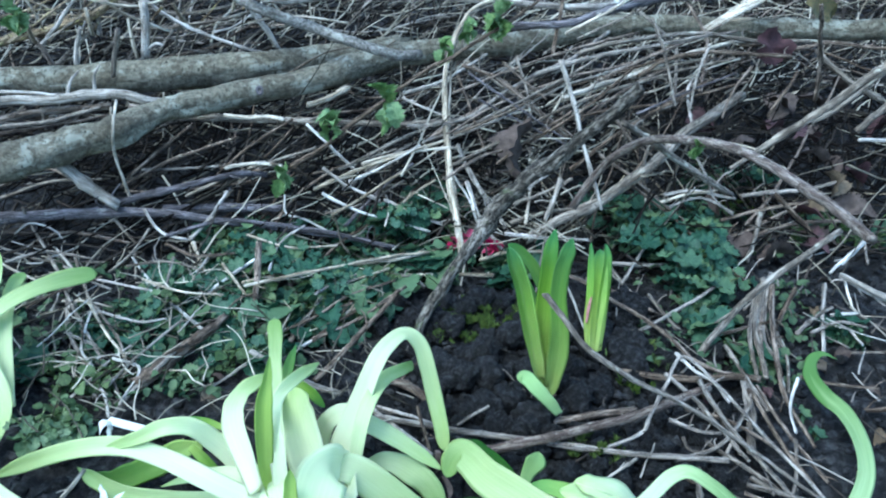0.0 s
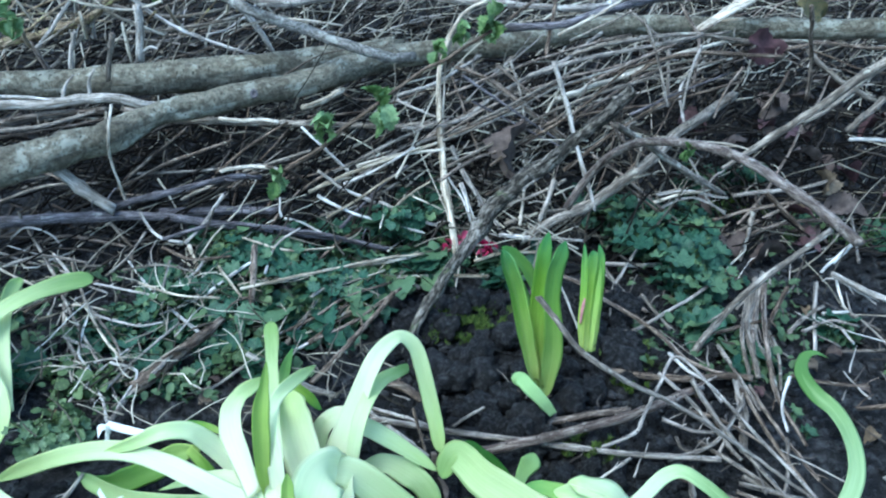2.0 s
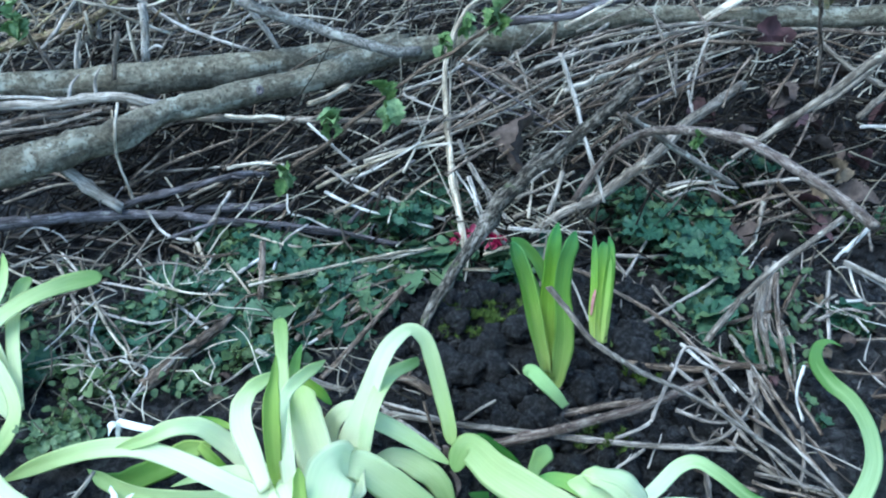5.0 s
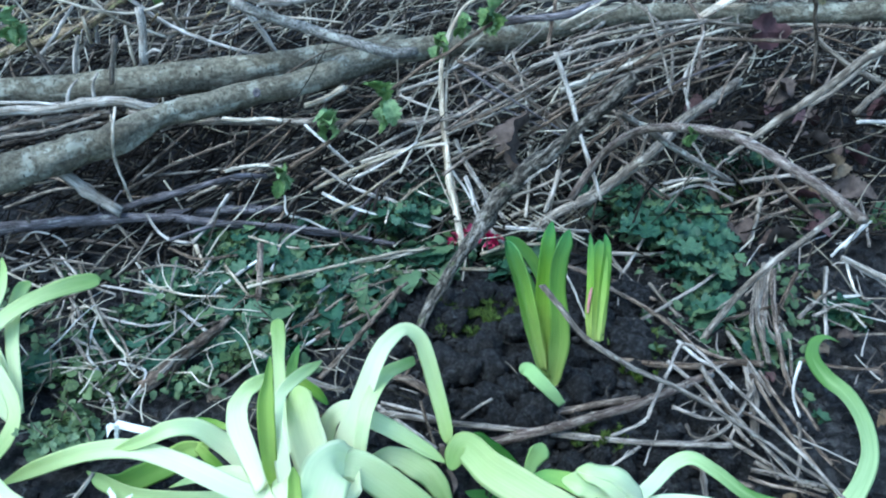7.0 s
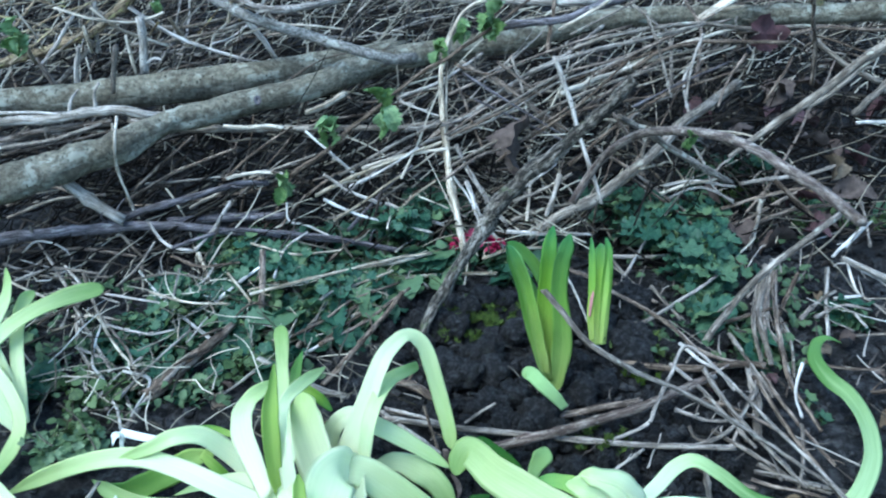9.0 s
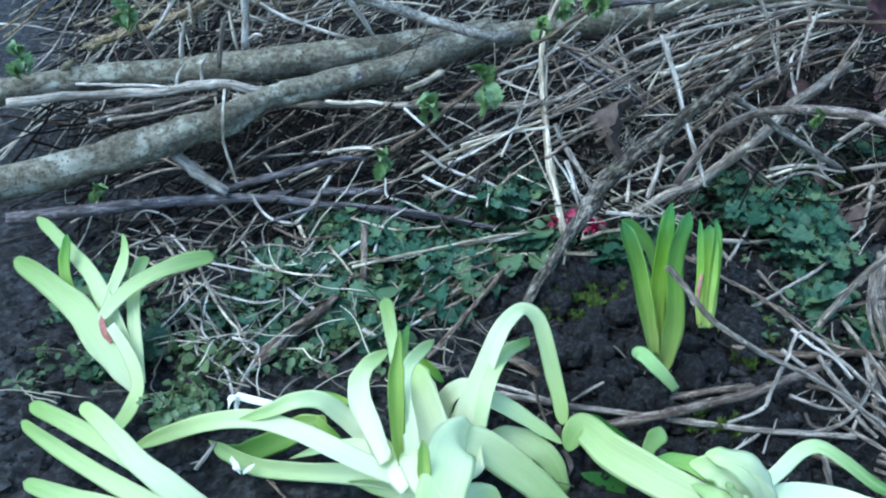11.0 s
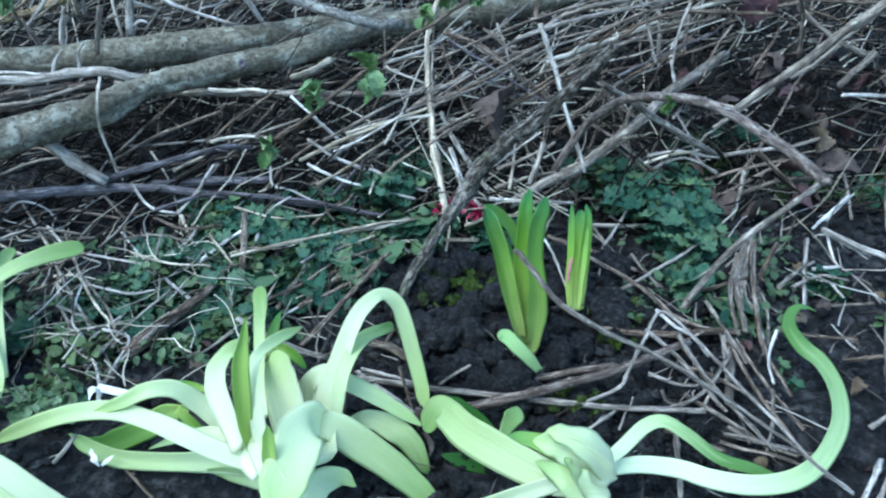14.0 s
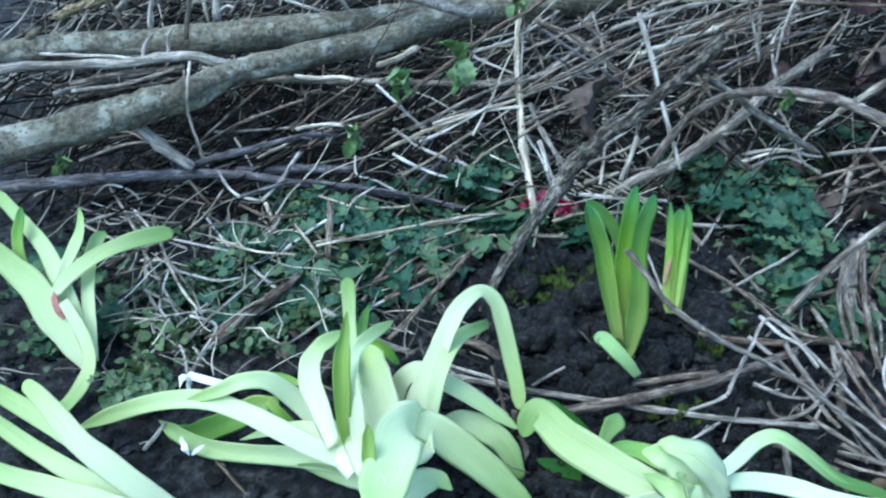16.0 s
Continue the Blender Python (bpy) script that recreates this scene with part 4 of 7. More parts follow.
stick("twig", [(-0.423, 0.694, 0.052), (-0.421, 0.696, 0.032), (-0.408, 0.683, 0.019)], 0.0012, 0.0014, GREY, "thin grey twig in the brush pile")
stick("twig", [(-0.430, 0.678, 0.030), (-0.418, 0.689, 0.036), (-0.395, 0.687, 0.030), (-0.382, 0.680, 0.020)], 0.0010, 0.0010, PALE, "thin curved twig lying on the soil")
stick("twig", [(-0.337, 0.703, 0.035), (-0.326, 0.697, 0.022), (-0.312, 0.685, 0.015)], 0.0018, 0.0016, GREY, "grey twig in the brush pile")
stick("straw", [(-0.163, 0.721, 0.055), (-0.161, 0.711, 0.039), (-0.143, 0.710, 0.033), (-0.119, 0.701, 0.024)], 0.0012, 0.0012, WHITE, "thin curved white straw in the brush pile", category='straw')
stick("straw", [(-0.224, 0.729, 0.081), (-0.189, 0.733, 0.085), (-0.165, 0.732, 0.083)], 0.0018, 0.0018, STRAW, "frayed pale stalk in the brush pile", category='straw')

# ---- stems standing behind the logs ----
stick("branch", [(-0.555, 0.930, 0.136), (-0.517, 0.930, 0.148), (-0.474, 0.930, 0.158), (-0.433, 0.930, 0.172), (-0.398, 0.930, 0.187), (-0.363, 0.930, 0.211), (-0.340, 0.930, 0.233)], 0.0052, 0.0044, YELLOW, "yellow lichened branch coloured as if in sunlight", rough=0.35, sides=12, wobble=0.003, stubs=4)
stick("dry_stalk", [(-0.411, 0.864, 0.140), (-0.407, 0.869, 0.165), (-0.399, 0.867, 0.185)], 0.0030, 0.0021, PALE, "pale stem standing in front of a log", category='stalk')
stick("dry_stalk", [(-0.408, 0.936, 0.155), (-0.405, 0.937, 0.180), (-0.392, 0.919, 0.220)], 0.0030, 0.0026, GREY, "upright grey stem in the brush pile", category='stalk')
stick("twig", [(-0.427, 0.937, 0.155), (-0.424, 0.941, 0.170), (-0.413, 0.930, 0.200)], 0.0014, 0.0013, BROWN, "thin upright twig in the brush pile")
stick("dry_stalk", [(-0.413, 0.926, 0.190), (-0.411, 0.925, 0.170), (-0.415, 0.936, 0.155)], 0.0022, 0.0023, STRAW, "bent dry stem in the brush pile", category='stalk')
stick("dry_stalk", [(-0.463, 0.876, 0.190), (-0.465, 0.885, 0.170), (-0.470, 0.903, 0.155)], 0.0024, 0.0025, STRAW, "pale bent stem in the brush pile", category='stalk')
stick("dry_stalk", [(-0.469, 0.919, 0.150), (-0.439, 0.908, 0.180), (-0.408, 0.893, 0.210)], 0.0027, 0.0017, PALE, "slanting pale stem in the brush pile", category='stalk')
stick("straw", [(-0.387, 0.894, 0.220), (-0.369, 0.895, 0.200), (-0.349, 0.915, 0.180), (-0.324, 0.941, 0.160)], 0.0017, 0.0018, STRAW, "long arching straw in the brush pile", category='straw')
stick("straw", [(-0.429, 0.896, 0.220), (-0.380, 0.883, 0.210), (-0.345, 0.902, 0.200), (-0.308, 0.902, 0.210)], 0.0015, 0.0015, STRAW, "long arching straw in the brush pile", category='straw')
stick("dry_stalk", [(-0.319, 0.952, 0.190), (-0.312, 0.957, 0.170), (-0.304, 0.967, 0.155)], 0.0023, 0.0021, STRAW, "pale bent stem in the brush pile", category='stalk')
stick("dry_stalk", [(-0.242, 0.923, 0.190), (-0.234, 0.914, 0.210), (-0.227, 0.901, 0.230)], 0.0022, 0.0017, STRAW, "upright pale stem in the brush pile", category='stalk')
stick("straw", [(-0.480, 0.908, 0.220), (-0.469, 0.914, 0.190), (-0.468, 0.932, 0.155)], 0.0013, 0.0011, STRAW, "thin slanting straw in the brush pile", category='straw')
stick("straw", [(-0.197, 0.889, 0.220), (-0.177, 0.903, 0.190), (-0.154, 0.916, 0.170)], 0.0013, 0.0011, STRAW, "thin slanting straw in the brush pile", category='straw')
stick("straw", [(-0.223, 0.910, 0.180), (-0.186, 0.904, 0.190), (-0.151, 0.904, 0.190), (-0.108, 0.918, 0.180)], 0.0016, 0.0013, STRAW, "thin straw behind the log", category='straw')

# ---- the two upright bulb shoots ----

shoot = plant("bulb_plant", (0.081, 0.467, 0.000), "upright green bulb shoot of five fleshy leaves", "plant", "bulb plants")
leaf(shoot, [(0.076, 0.463, 0.027), (0.071, 0.466, 0.047), (0.064, 0.472, 0.076), (0.058, 0.482, 0.102), (0.051, 0.488, 0.120), (0.047, 0.497, 0.130)], (0.0091, 0.0126, 0.0151, 0.0158, 0.0145, 0.0071), SHOOT, rolls=(0, 5, 10), fold=1.5, tip=0.1)
leaf(shoot, [(0.078, 0.476, 0.025), (0.075, 0.487, 0.051), (0.069, 0.493, 0.080), (0.061, 0.498, 0.107)], (0.0075, 0.0117, 0.0115, 0.0051), GREEN, rolls=(30, 30), fold=0.5, tip=0.2)
leaf(shoot, [(0.082, 0.493, 0.052), (0.079, 0.502, 0.080), (0.070, 0.502, 0.104), (0.059, 0.501, 0.121), (0.047, 0.498, 0.132)], (0.0079, 0.0101, 0.0130, 0.0113, 0.0062), GREEN, rolls=(20, 30, 10), fold=0.4, tip=0.12)
leaf(shoot, [(0.080, 0.466, 0.018), (0.077, 0.470, 0.053), (0.075, 0.472, 0.089), (0.076, 0.474, 0.119), (0.077, 0.477, 0.139), (0.080, 0.484, 0.154)], (0.0095, 0.0120, 0.0129, 0.0135, 0.0123, 0.0049), SHOOT, rolls=(-15, -10, -20), fold=0.5, tip=0.1)
leaf(shoot, [(0.085, 0.465, 0.003), (0.087, 0.465, 0.023), (0.088, 0.464, 0.051), (0.086, 0.463, 0.079), (0.083, 0.466, 0.106), (0.084, 0.469, 0.128), (0.088, 0.471, 0.141), (0.091, 0.473, 0.153)], (0.0059, 0.0129, 0.0174, 0.0173, 0.0156, 0.0151, 0.0126, 0.0054), SHOOT, rolls=(-20, 0, 15, 20, -10), fold=0.35, tip=0.08)
leaf(shoot, [(0.088, 0.432, 0.019), (0.079, 0.433, 0.031), (0.070, 0.438, 0.039), (0.064, 0.445, 0.042), (0.060, 0.449, 0.041), (0.058, 0.449, 0.036)], (0.0068, 0.0102, 0.0115, 0.0119, 0.0111, 0.0068), WAXY, "waxy pale leaf bent to the soil", rolls=(-15, 0, 20), fold=0.15, tip=0.1)

shoot_b = plant("bulb_plant", (0.136, 0.536, 0.000), "slim upright bulb shoot, yellow-green at its foot", "plant", "bulb plants")
leaf(shoot_b, [(0.131, 0.520, 0.010), (0.132, 0.528, 0.023), (0.136, 0.545, 0.042), (0.140, 0.565, 0.059), (0.142, 0.578, 0.069), (0.142, 0.586, 0.074)], (0.011, 0.014, 0.0162, 0.0163, 0.0134, 0.0052), SHOOT, rolls=(-5, 0, 8), fold=0.35, tip=0.08)
leaf(shoot_b, [(0.135, 0.521, 0.010), (0.137, 0.535, 0.031), (0.142, 0.556, 0.052), (0.147, 0.576, 0.070), (0.147, 0.588, 0.079)], (0.008, 0.0121, 0.0132, 0.0092, 0.0031), SHOOT, rolls=(20, 25, 10), fold=0.5, tip=0.1)
leaf(shoot_b, [(0.127, 0.521, 0.013), (0.127, 0.534, 0.032), (0.130, 0.551, 0.050), (0.133, 0.573, 0.066), (0.134, 0.590, 0.079)], (0.005, 0.007, 0.0071, 0.0067, 0.0026), SHOOT, rolls=(-30, -25, -10), fold=0.6, tip=0.1)
leaf(shoot_b, [(0.125, 0.532, 0.032), (0.127, 0.539, 0.044), (0.130, 0.546, 0.050)], (0.002, 0.003, 0.002), DEADPINK, label="dull pink withered edge", tip=0.3)

# ---- the large blanched clump ----

clump = plant("bulb_plant", (-0.107, 0.361, -0.000), "sprawling clump of blanched pale strap leaves on the soil", "plant", "bulb plants")
leaf(clump, [(-0.078, 0.354, 0.028), (-0.073, 0.367, 0.048), (-0.065, 0.375, 0.066), (-0.057, 0.383, 0.085), (-0.051, 0.390, 0.099), (-0.044, 0.401, 0.107), (-0.032, 0.416, 0.108), (-0.021, 0.418, 0.099), (-0.015, 0.413, 0.083), (-0.009, 0.404, 0.060), (-0.004, 0.393, 0.042), (-0.002, 0.384, 0.028)], (0.0181, 0.0190, 0.0180, 0.0156, 0.0138, 0.0121, 0.0100, 0.0109, 0.0126, 0.0134, 0.0120, 0.0104), BLANCHED, rolls=(-30, -30, -25, -10, 10, 25, 20), fold=0.3, tip=0.06)
leaf(clump, [(-0.064, 0.349, 0.034), (-0.061, 0.356, 0.058), (-0.057, 0.363, 0.077), (-0.052, 0.377, 0.085), (-0.044, 0.397, 0.084), (-0.033, 0.416, 0.076), (-0.025, 0.430, 0.069)], (0.0123, 0.0119, 0.0117, 0.0114, 0.0111, 0.0092, 0.0074), HALF, rolls=(-35, -25, 0, 25), fold=0.3, tip=0.05)
leaf(clump, [(-0.108, 0.341, 0.065), (-0.115, 0.371, 0.067), (-0.123, 0.414, 0.059), (-0.130, 0.451, 0.053), (-0.138, 0.494, 0.042), (-0.145, 0.527, 0.038)], (0.0087, 0.0093, 0.0102, 0.0107, 0.0123, 0.0145), HALF, rolls=(-20, -10, 10), fold=0.2, tip=0.14)
leaf(clump, [(-0.110, 0.307, 0.071), (-0.112, 0.310, 0.091), (-0.112, 0.316, 0.111), (-0.112, 0.325, 0.126), (-0.111, 0.337, 0.135), (-0.110, 0.347, 0.144)], (0.0064, 0.0102, 0.0124, 0.0110, 0.0067, 0.0020), OLIVE, rolls=(40, 30, 30), fold=0.6, tip=0.05)
leaf(clump, [(-0.120, 0.320, 0.061), (-0.131, 0.341, 0.067), (-0.141, 0.362, 0.072), (-0.144, 0.378, 0.075), (-0.140, 0.394, 0.076), (-0.128, 0.412, 0.075)], (0.0159, 0.0187, 0.0194, 0.0172, 0.0128, 0.0063), BLANCHED, rolls=(-35, -25, -10, 25), fold=0.35, tip=0.1)
leaf(clump, [(-0.101, 0.305, 0.078), (-0.103, 0.313, 0.098), (-0.106, 0.323, 0.109), (-0.107, 0.337, 0.114), (-0.106, 0.361, 0.106), (-0.102, 0.401, 0.084), (-0.098, 0.456, 0.049)], (0.0122, 0.0129, 0.0112, 0.0093, 0.0091, 0.0094, 0.0046), BLANCHED, rolls=(-25, -30, -10, 25, 30), fold=0.3, tip=0.15)
leaf(clump, [(-0.124, 0.439, 0.034), (-0.124, 0.465, 0.037), (-0.121, 0.490, 0.039)], (0.0075, 0.0092, 0.0030), GREEN, rolls=(20,), fold=0.3, tip=0.2)
leaf(clump, [(-0.087, 0.336, 0.046), (-0.095, 0.359, 0.051), (-0.102, 0.379, 0.054), (-0.107, 0.396, 0.059), (-0.111, 0.411, 0.063)], (0.0225, 0.0314, 0.0334, 0.0277, 0.0111), BLANCHED, rolls=(-30, -25, -15), fold=0.3, tip=0.12)
leaf(clump, [(-0.115, 0.420, 0.060), (-0.106, 0.420, 0.058), (-0.096, 0.414, 0.053), (-0.088, 0.404, 0.051)], (0.0042, 0.0084, 0.0093, 0.0055), GREEN, rolls=(25,), fold=0.4, tip=0.2)
leaf(clump, [(-0.089, 0.384, 0.029), (-0.086, 0.389, 0.046), (-0.075, 0.388, 0.059), (-0.063, 0.381, 0.061), (-0.041, 0.374, 0.053), (-0.021, 0.370, 0.040), (-0.004, 0.367, 0.027)], (0.0114, 0.0153, 0.0157, 0.0134, 0.0130, 0.0103, 0.0043), BLANCHED, rolls=(-20, -30, -25, -20), fold=0.35, tip=0.08)
leaf(clump, [(-0.061, 0.371, 0.026), (-0.042, 0.371, 0.031), (-0.025, 0.365, 0.027), (-0.012, 0.359, 0.017), (-0.001, 0.349, -0.003)], (0.0057, 0.0138, 0.0186, 0.0167, 0.0089), HALF, rolls=(-10, -10, 10), fold=0.2, tip=0.08, wave=0.25)
leaf(clump, [(-0.076, 0.337, 0.057), (-0.063, 0.338, 0.058), (-0.047, 0.336, 0.045), (-0.026, 0.332, 0.027), (-0.008, 0.327, 0.009), (0.009, 0.321, -0.007)], (0.0136, 0.0209, 0.0240, 0.0220, 0.0177, 0.0078), HALF, rolls=(-10, 0, 10), fold=0.25, tip=0.08)
leaf(clump, [(-0.067, 0.356, 0.044), (-0.070, 0.342, 0.058), (-0.075, 0.329, 0.072), (-0.079, 0.314, 0.076), (-0.081, 0.295, 0.078), (-0.084, 0.276, 0.077), (-0.087, 0.253, 0.075)], (0.0130, 0.0200, 0.0282, 0.0323, 0.0329, 0.0308, 0.0221), BLANCHED, rolls=(0, 0, 0), fold=0.22, tip=0.15)
leaf(clump, [(-0.094, 0.286, 0.074), (-0.095, 0.291, 0.084), (-0.095, 0.296, 0.092), (-0.095, 0.300, 0.099)], (0.0059, 0.0096, 0.0081, 0.0022), OLIVE, rolls=(25,), fold=0.5, tip=0.1)
leaf(clump, [(-0.086, 0.279, 0.027), (-0.078, 0.292, 0.038), (-0.068, 0.304, 0.043), (-0.056, 0.311, 0.040), (-0.047, 0.307, 0.035)], (0.0243, 0.0256, 0.0182, 0.0125, 0.0048), BLANCHED, rolls=(-30, -10, 25), fold=0.35, tip=0.15)
leaf(clump, [(-0.130, 0.347, 0.035), (-0.145, 0.357, 0.050), (-0.156, 0.360, 0.061), (-0.169, 0.358, 0.076), (-0.185, 0.354, 0.079), (-0.205, 0.358, 0.066), (-0.233, 0.367, 0.047)], (0.0128, 0.0146, 0.0144, 0.0127, 0.0113, 0.0100, 0.0057), BLANCHED, rolls=(15, 20, 0, -15), fold=0.3, tip=0.1)
leaf(clump, [(-0.209, 0.396, 0.035), (-0.228, 0.402, 0.034), (-0.248, 0.410, 0.032)], (0.0042, 0.0059, 0.0064), TIPWHITE, "pale stem of a torn leaf", fold=0.3, tip=0.05)
leaf(clump, [(-0.151, 0.379, 0.053), (-0.166, 0.383, 0.056), (-0.181, 0.387, 0.057)], (0.0036, 0.0056, 0.0028), GREEN, fold=0.3, tip=0.2)
leaf(clump, [(-0.107, 0.315, 0.046), (-0.138, 0.322, 0.056), (-0.158, 0.329, 0.062), (-0.183, 0.343, 0.062), (-0.216, 0.361, 0.055), (-0.254, 0.374, 0.040), (-0.293, 0.379, 0.022), (-0.329, 0.380, 0.003)], (0.0136, 0.0146, 0.0141, 0.0132, 0.0133, 0.0137, 0.0127, 0.0049), BLANCHED, rolls=(25, 20, 0, -20), fold=0.3, tip=0.1)
leaf(clump, [(-0.175, 0.388, 0.030), (-0.192, 0.388, 0.024), (-0.208, 0.384, 0.015), (-0.226, 0.380, 0.008), (-0.244, 0.380, 0.003), (-0.259, 0.385, 0.006)], (0.0070, 0.0165, 0.0192, 0.0185, 0.0118, 0.0034), GREEN, rolls=(-20, -10, 10), fold=0.3, tip=0.15)
leaf(clump, [(-0.181, 0.384, 0.033), (-0.166, 0.372, 0.027), (-0.148, 0.356, 0.016)], (0.0085, 0.0117, 0.0092), GREEN, rolls=(30,), fold=0.3, tip=0.1)
leaf(clump, [(-0.090, 0.323, 0.035), (-0.113, 0.329, 0.035), (-0.146, 0.339, 0.027), (-0.186, 0.353, 0.013), (-0.223, 0.362, 0.008), (-0.249, 0.374, 0.009), (-0.265, 0.384, 0.011)], (0.0231, 0.0197, 0.0164, 0.0153, 0.0145, 0.0112, 0.0034), HALF, rolls=(-15, -20, -10, 10), fold=0.35, tip=0.12)
leaf(clump, [(-0.097, 0.314, 0.031), (-0.125, 0.327, 0.026), (-0.152, 0.337, 0.021)], (0.0144, 0.0168, 0.0061), MID, rolls=(-40,), fold=0.3, tip=0.3)
leaf(clump, [(-0.122, 0.332, 0.051), (-0.143, 0.340, 0.053), (-0.169, 0.349, 0.040), (-0.197, 0.357, 0.021)], (0.0100, 0.0084, 0.0070, 0.0016), BLANCHED, rolls=(15, 0), fold=0.35, tip=0.1)
leaf(clump, [(-0.085, 0.275, 0.071), (-0.099, 0.295, 0.076), (-0.106, 0.310, 0.081), (-0.112, 0.325, 0.086)], (0.0140, 0.0170, 0.0155, 0.0098), BLANCHED, rolls=(-20, -30), fold=0.3, tip=0.15)
leaf(clump, [(-0.105, 0.306, 0.056), (-0.122, 0.328, 0.055), (-0.136, 0.349, 0.051)], (0.0226, 0.0213, 0.0155), BLANCHED, rolls=(-20, -10), fold=0.3, tip=0.2)
leaf(clump, [(-0.065, 0.316, 0.051), (-0.071, 0.344, 0.049), (-0.074, 0.366, 0.046)], (0.0192, 0.0251, 0.0199), BLANCHED, rolls=(-20, -10), fold=0.25, tip=0.2)
leaf(clump, [(-0.244, 0.404, 0.030), (-0.243, 0.401, 0.038), (-0.248, 0.402, 0.036), (-0.250, 0.397, 0.030)], (0.0038, 0.0048, 0.0048, 0.0007), TIPWHITE, "torn white leaf end", fold=0.3, wave=0.5, tip=0.12)
leaf(clump, [(-0.245, 0.406, 0.032), (-0.247, 0.405, 0.022), (-0.247, 0.403, 0.012)], (0.0034, 0.0043, 0.0006), TIPWHITE, "torn white leaf end", fold=0.3, wave=0.5, tip=0.12)
leaf(clump, [(-0.242, 0.365, 0.012), (-0.235, 0.354, 0.016), (-0.232, 0.352, 0.010)], (0.0041, 0.0051, 0.0008), TIPWHITE, "torn white leaf end", fold=0.3, wave=0.5, tip=0.12)
leaf(clump, [(-0.231, 0.353, 0.010), (-0.223, 0.359, 0.014)], (0.0025, 0.0031, 0.0005), TIPWHITE, "torn white leaf end", fold=0.3, wave=0.5, tip=0.12)

# ---- the fallen plant with the long curling leaf ----

fallen = plant("bulb_plant", (0.114, 0.328, 0.010), "fallen pale bulb plant with one long curling leaf", "plant", "bulb plants")
leaf(fallen, [(0.097, 0.290, 0.050), (0.079, 0.301, 0.046), (0.060, 0.316, 0.043), (0.043, 0.331, 0.042), (0.026, 0.347, 0.041), (0.016, 0.360, 0.042), (0.009, 0.367, 0.043), (0.003, 0.366, 0.037), (-0.001, 0.361, 0.026)], (0.0158, 0.0222, 0.0253, 0.0255, 0.0249, 0.0231, 0.0207, 0.0169, 0.0091), MID, rolls=(-10, -15, -15, 0, 15), fold=0.25, tip=0.06)
leaf(fallen, [(0.087, 0.309, 0.050), (0.077, 0.317, 0.057), (0.063, 0.326, 0.055), (0.049, 0.334, 0.048)], (0.0091, 0.0136, 0.0100, 0.0031), GREEN, rolls=(15,), fold=0.3, tip=0.2)
leaf(fallen, [(0.115, 0.299, 0.041), (0.104, 0.298, 0.058), (0.089, 0.299, 0.071), (0.077, 0.302, 0.075), (0.066, 0.311, 0.069)], (0.0125, 0.0216, 0.0232, 0.0169, 0.0044), BLANCHED, rolls=(-10, -25, -10), fold=0.3, tip=0.06, wave=0.15)
leaf(fallen, [(0.116, 0.302, 0.042), (0.108, 0.301, 0.062), (0.097, 0.301, 0.076), (0.082, 0.303, 0.083), (0.073, 0.307, 0.081)], (0.0145, 0.0212, 0.0224, 0.0148, 0.0044), BLANCHED, rolls=(25, 25, 15), fold=-0.3, tip=0.06, wave=0.15)
leaf(fallen, [(0.112, 0.295, 0.040), (0.100, 0.287, 0.051), (0.088, 0.287, 0.057), (0.078, 0.293, 0.061), (0.067, 0.304, 0.058)], (0.0138, 0.0202, 0.0177, 0.0116, 0.0038), HALF, rolls=(20, 30, 20), fold=-0.3, tip=0.1, wave=0.5)
leaf(fallen, [(0.098, 0.290, 0.038), (0.091, 0.285, 0.060), (0.085, 0.287, 0.071), (0.083, 0.292, 0.074)], (0.0141, 0.0147, 0.0090, 0.0032), MID, rolls=(40, 30), fold=0.6, tip=0.1, wave=0.4)
leaf(fallen, [(0.084, 0.296, 0.048), (0.066, 0.297, 0.040), (0.040, 0.300, 0.024), (0.010, 0.303, 0.008), (-0.023, 0.307, -0.007)], (0.0118, 0.0131, 0.0146, 0.0144, 0.0119), BLANCHED, rolls=(-25, -25, -15), fold=0.3, tip=0.08)
leaf(fallen, [(0.079, 0.285, 0.014), (0.092, 0.287, 0.017), (0.110, 0.291, 0.016)], (0.0029, 0.0055, 0.0026), GREEN, fold=0.3, tip=0.3)
leaf(fallen, [(0.051, 0.368, 0.008), (0.035, 0.377, 0.017), (0.020, 0.386, 0.026), (0.009, 0.390, 0.027)], (0.0103, 0.0181, 0.0155, 0.0052), DEEP, rolls=(15,), fold=0.3, tip=0.15)
leaf(fallen, [(0.048, 0.352, -0.006), (0.027, 0.357, -0.000), (0.009, 0.361, 0.004)], (0.0057, 0.0123, 0.0049), DEEP, fold=0.3, tip=0.2)
leaf(fallen, [(0.054, 0.363, 0.011), (0.056, 0.367, 0.022), (0.061, 0.370, 0.031), (0.064, 0.374, 0.037)], (0.0041, 0.0098, 0.0156, 0.0107), WAXY, rolls=(0, 10), fold=0.2, tip=0.25)
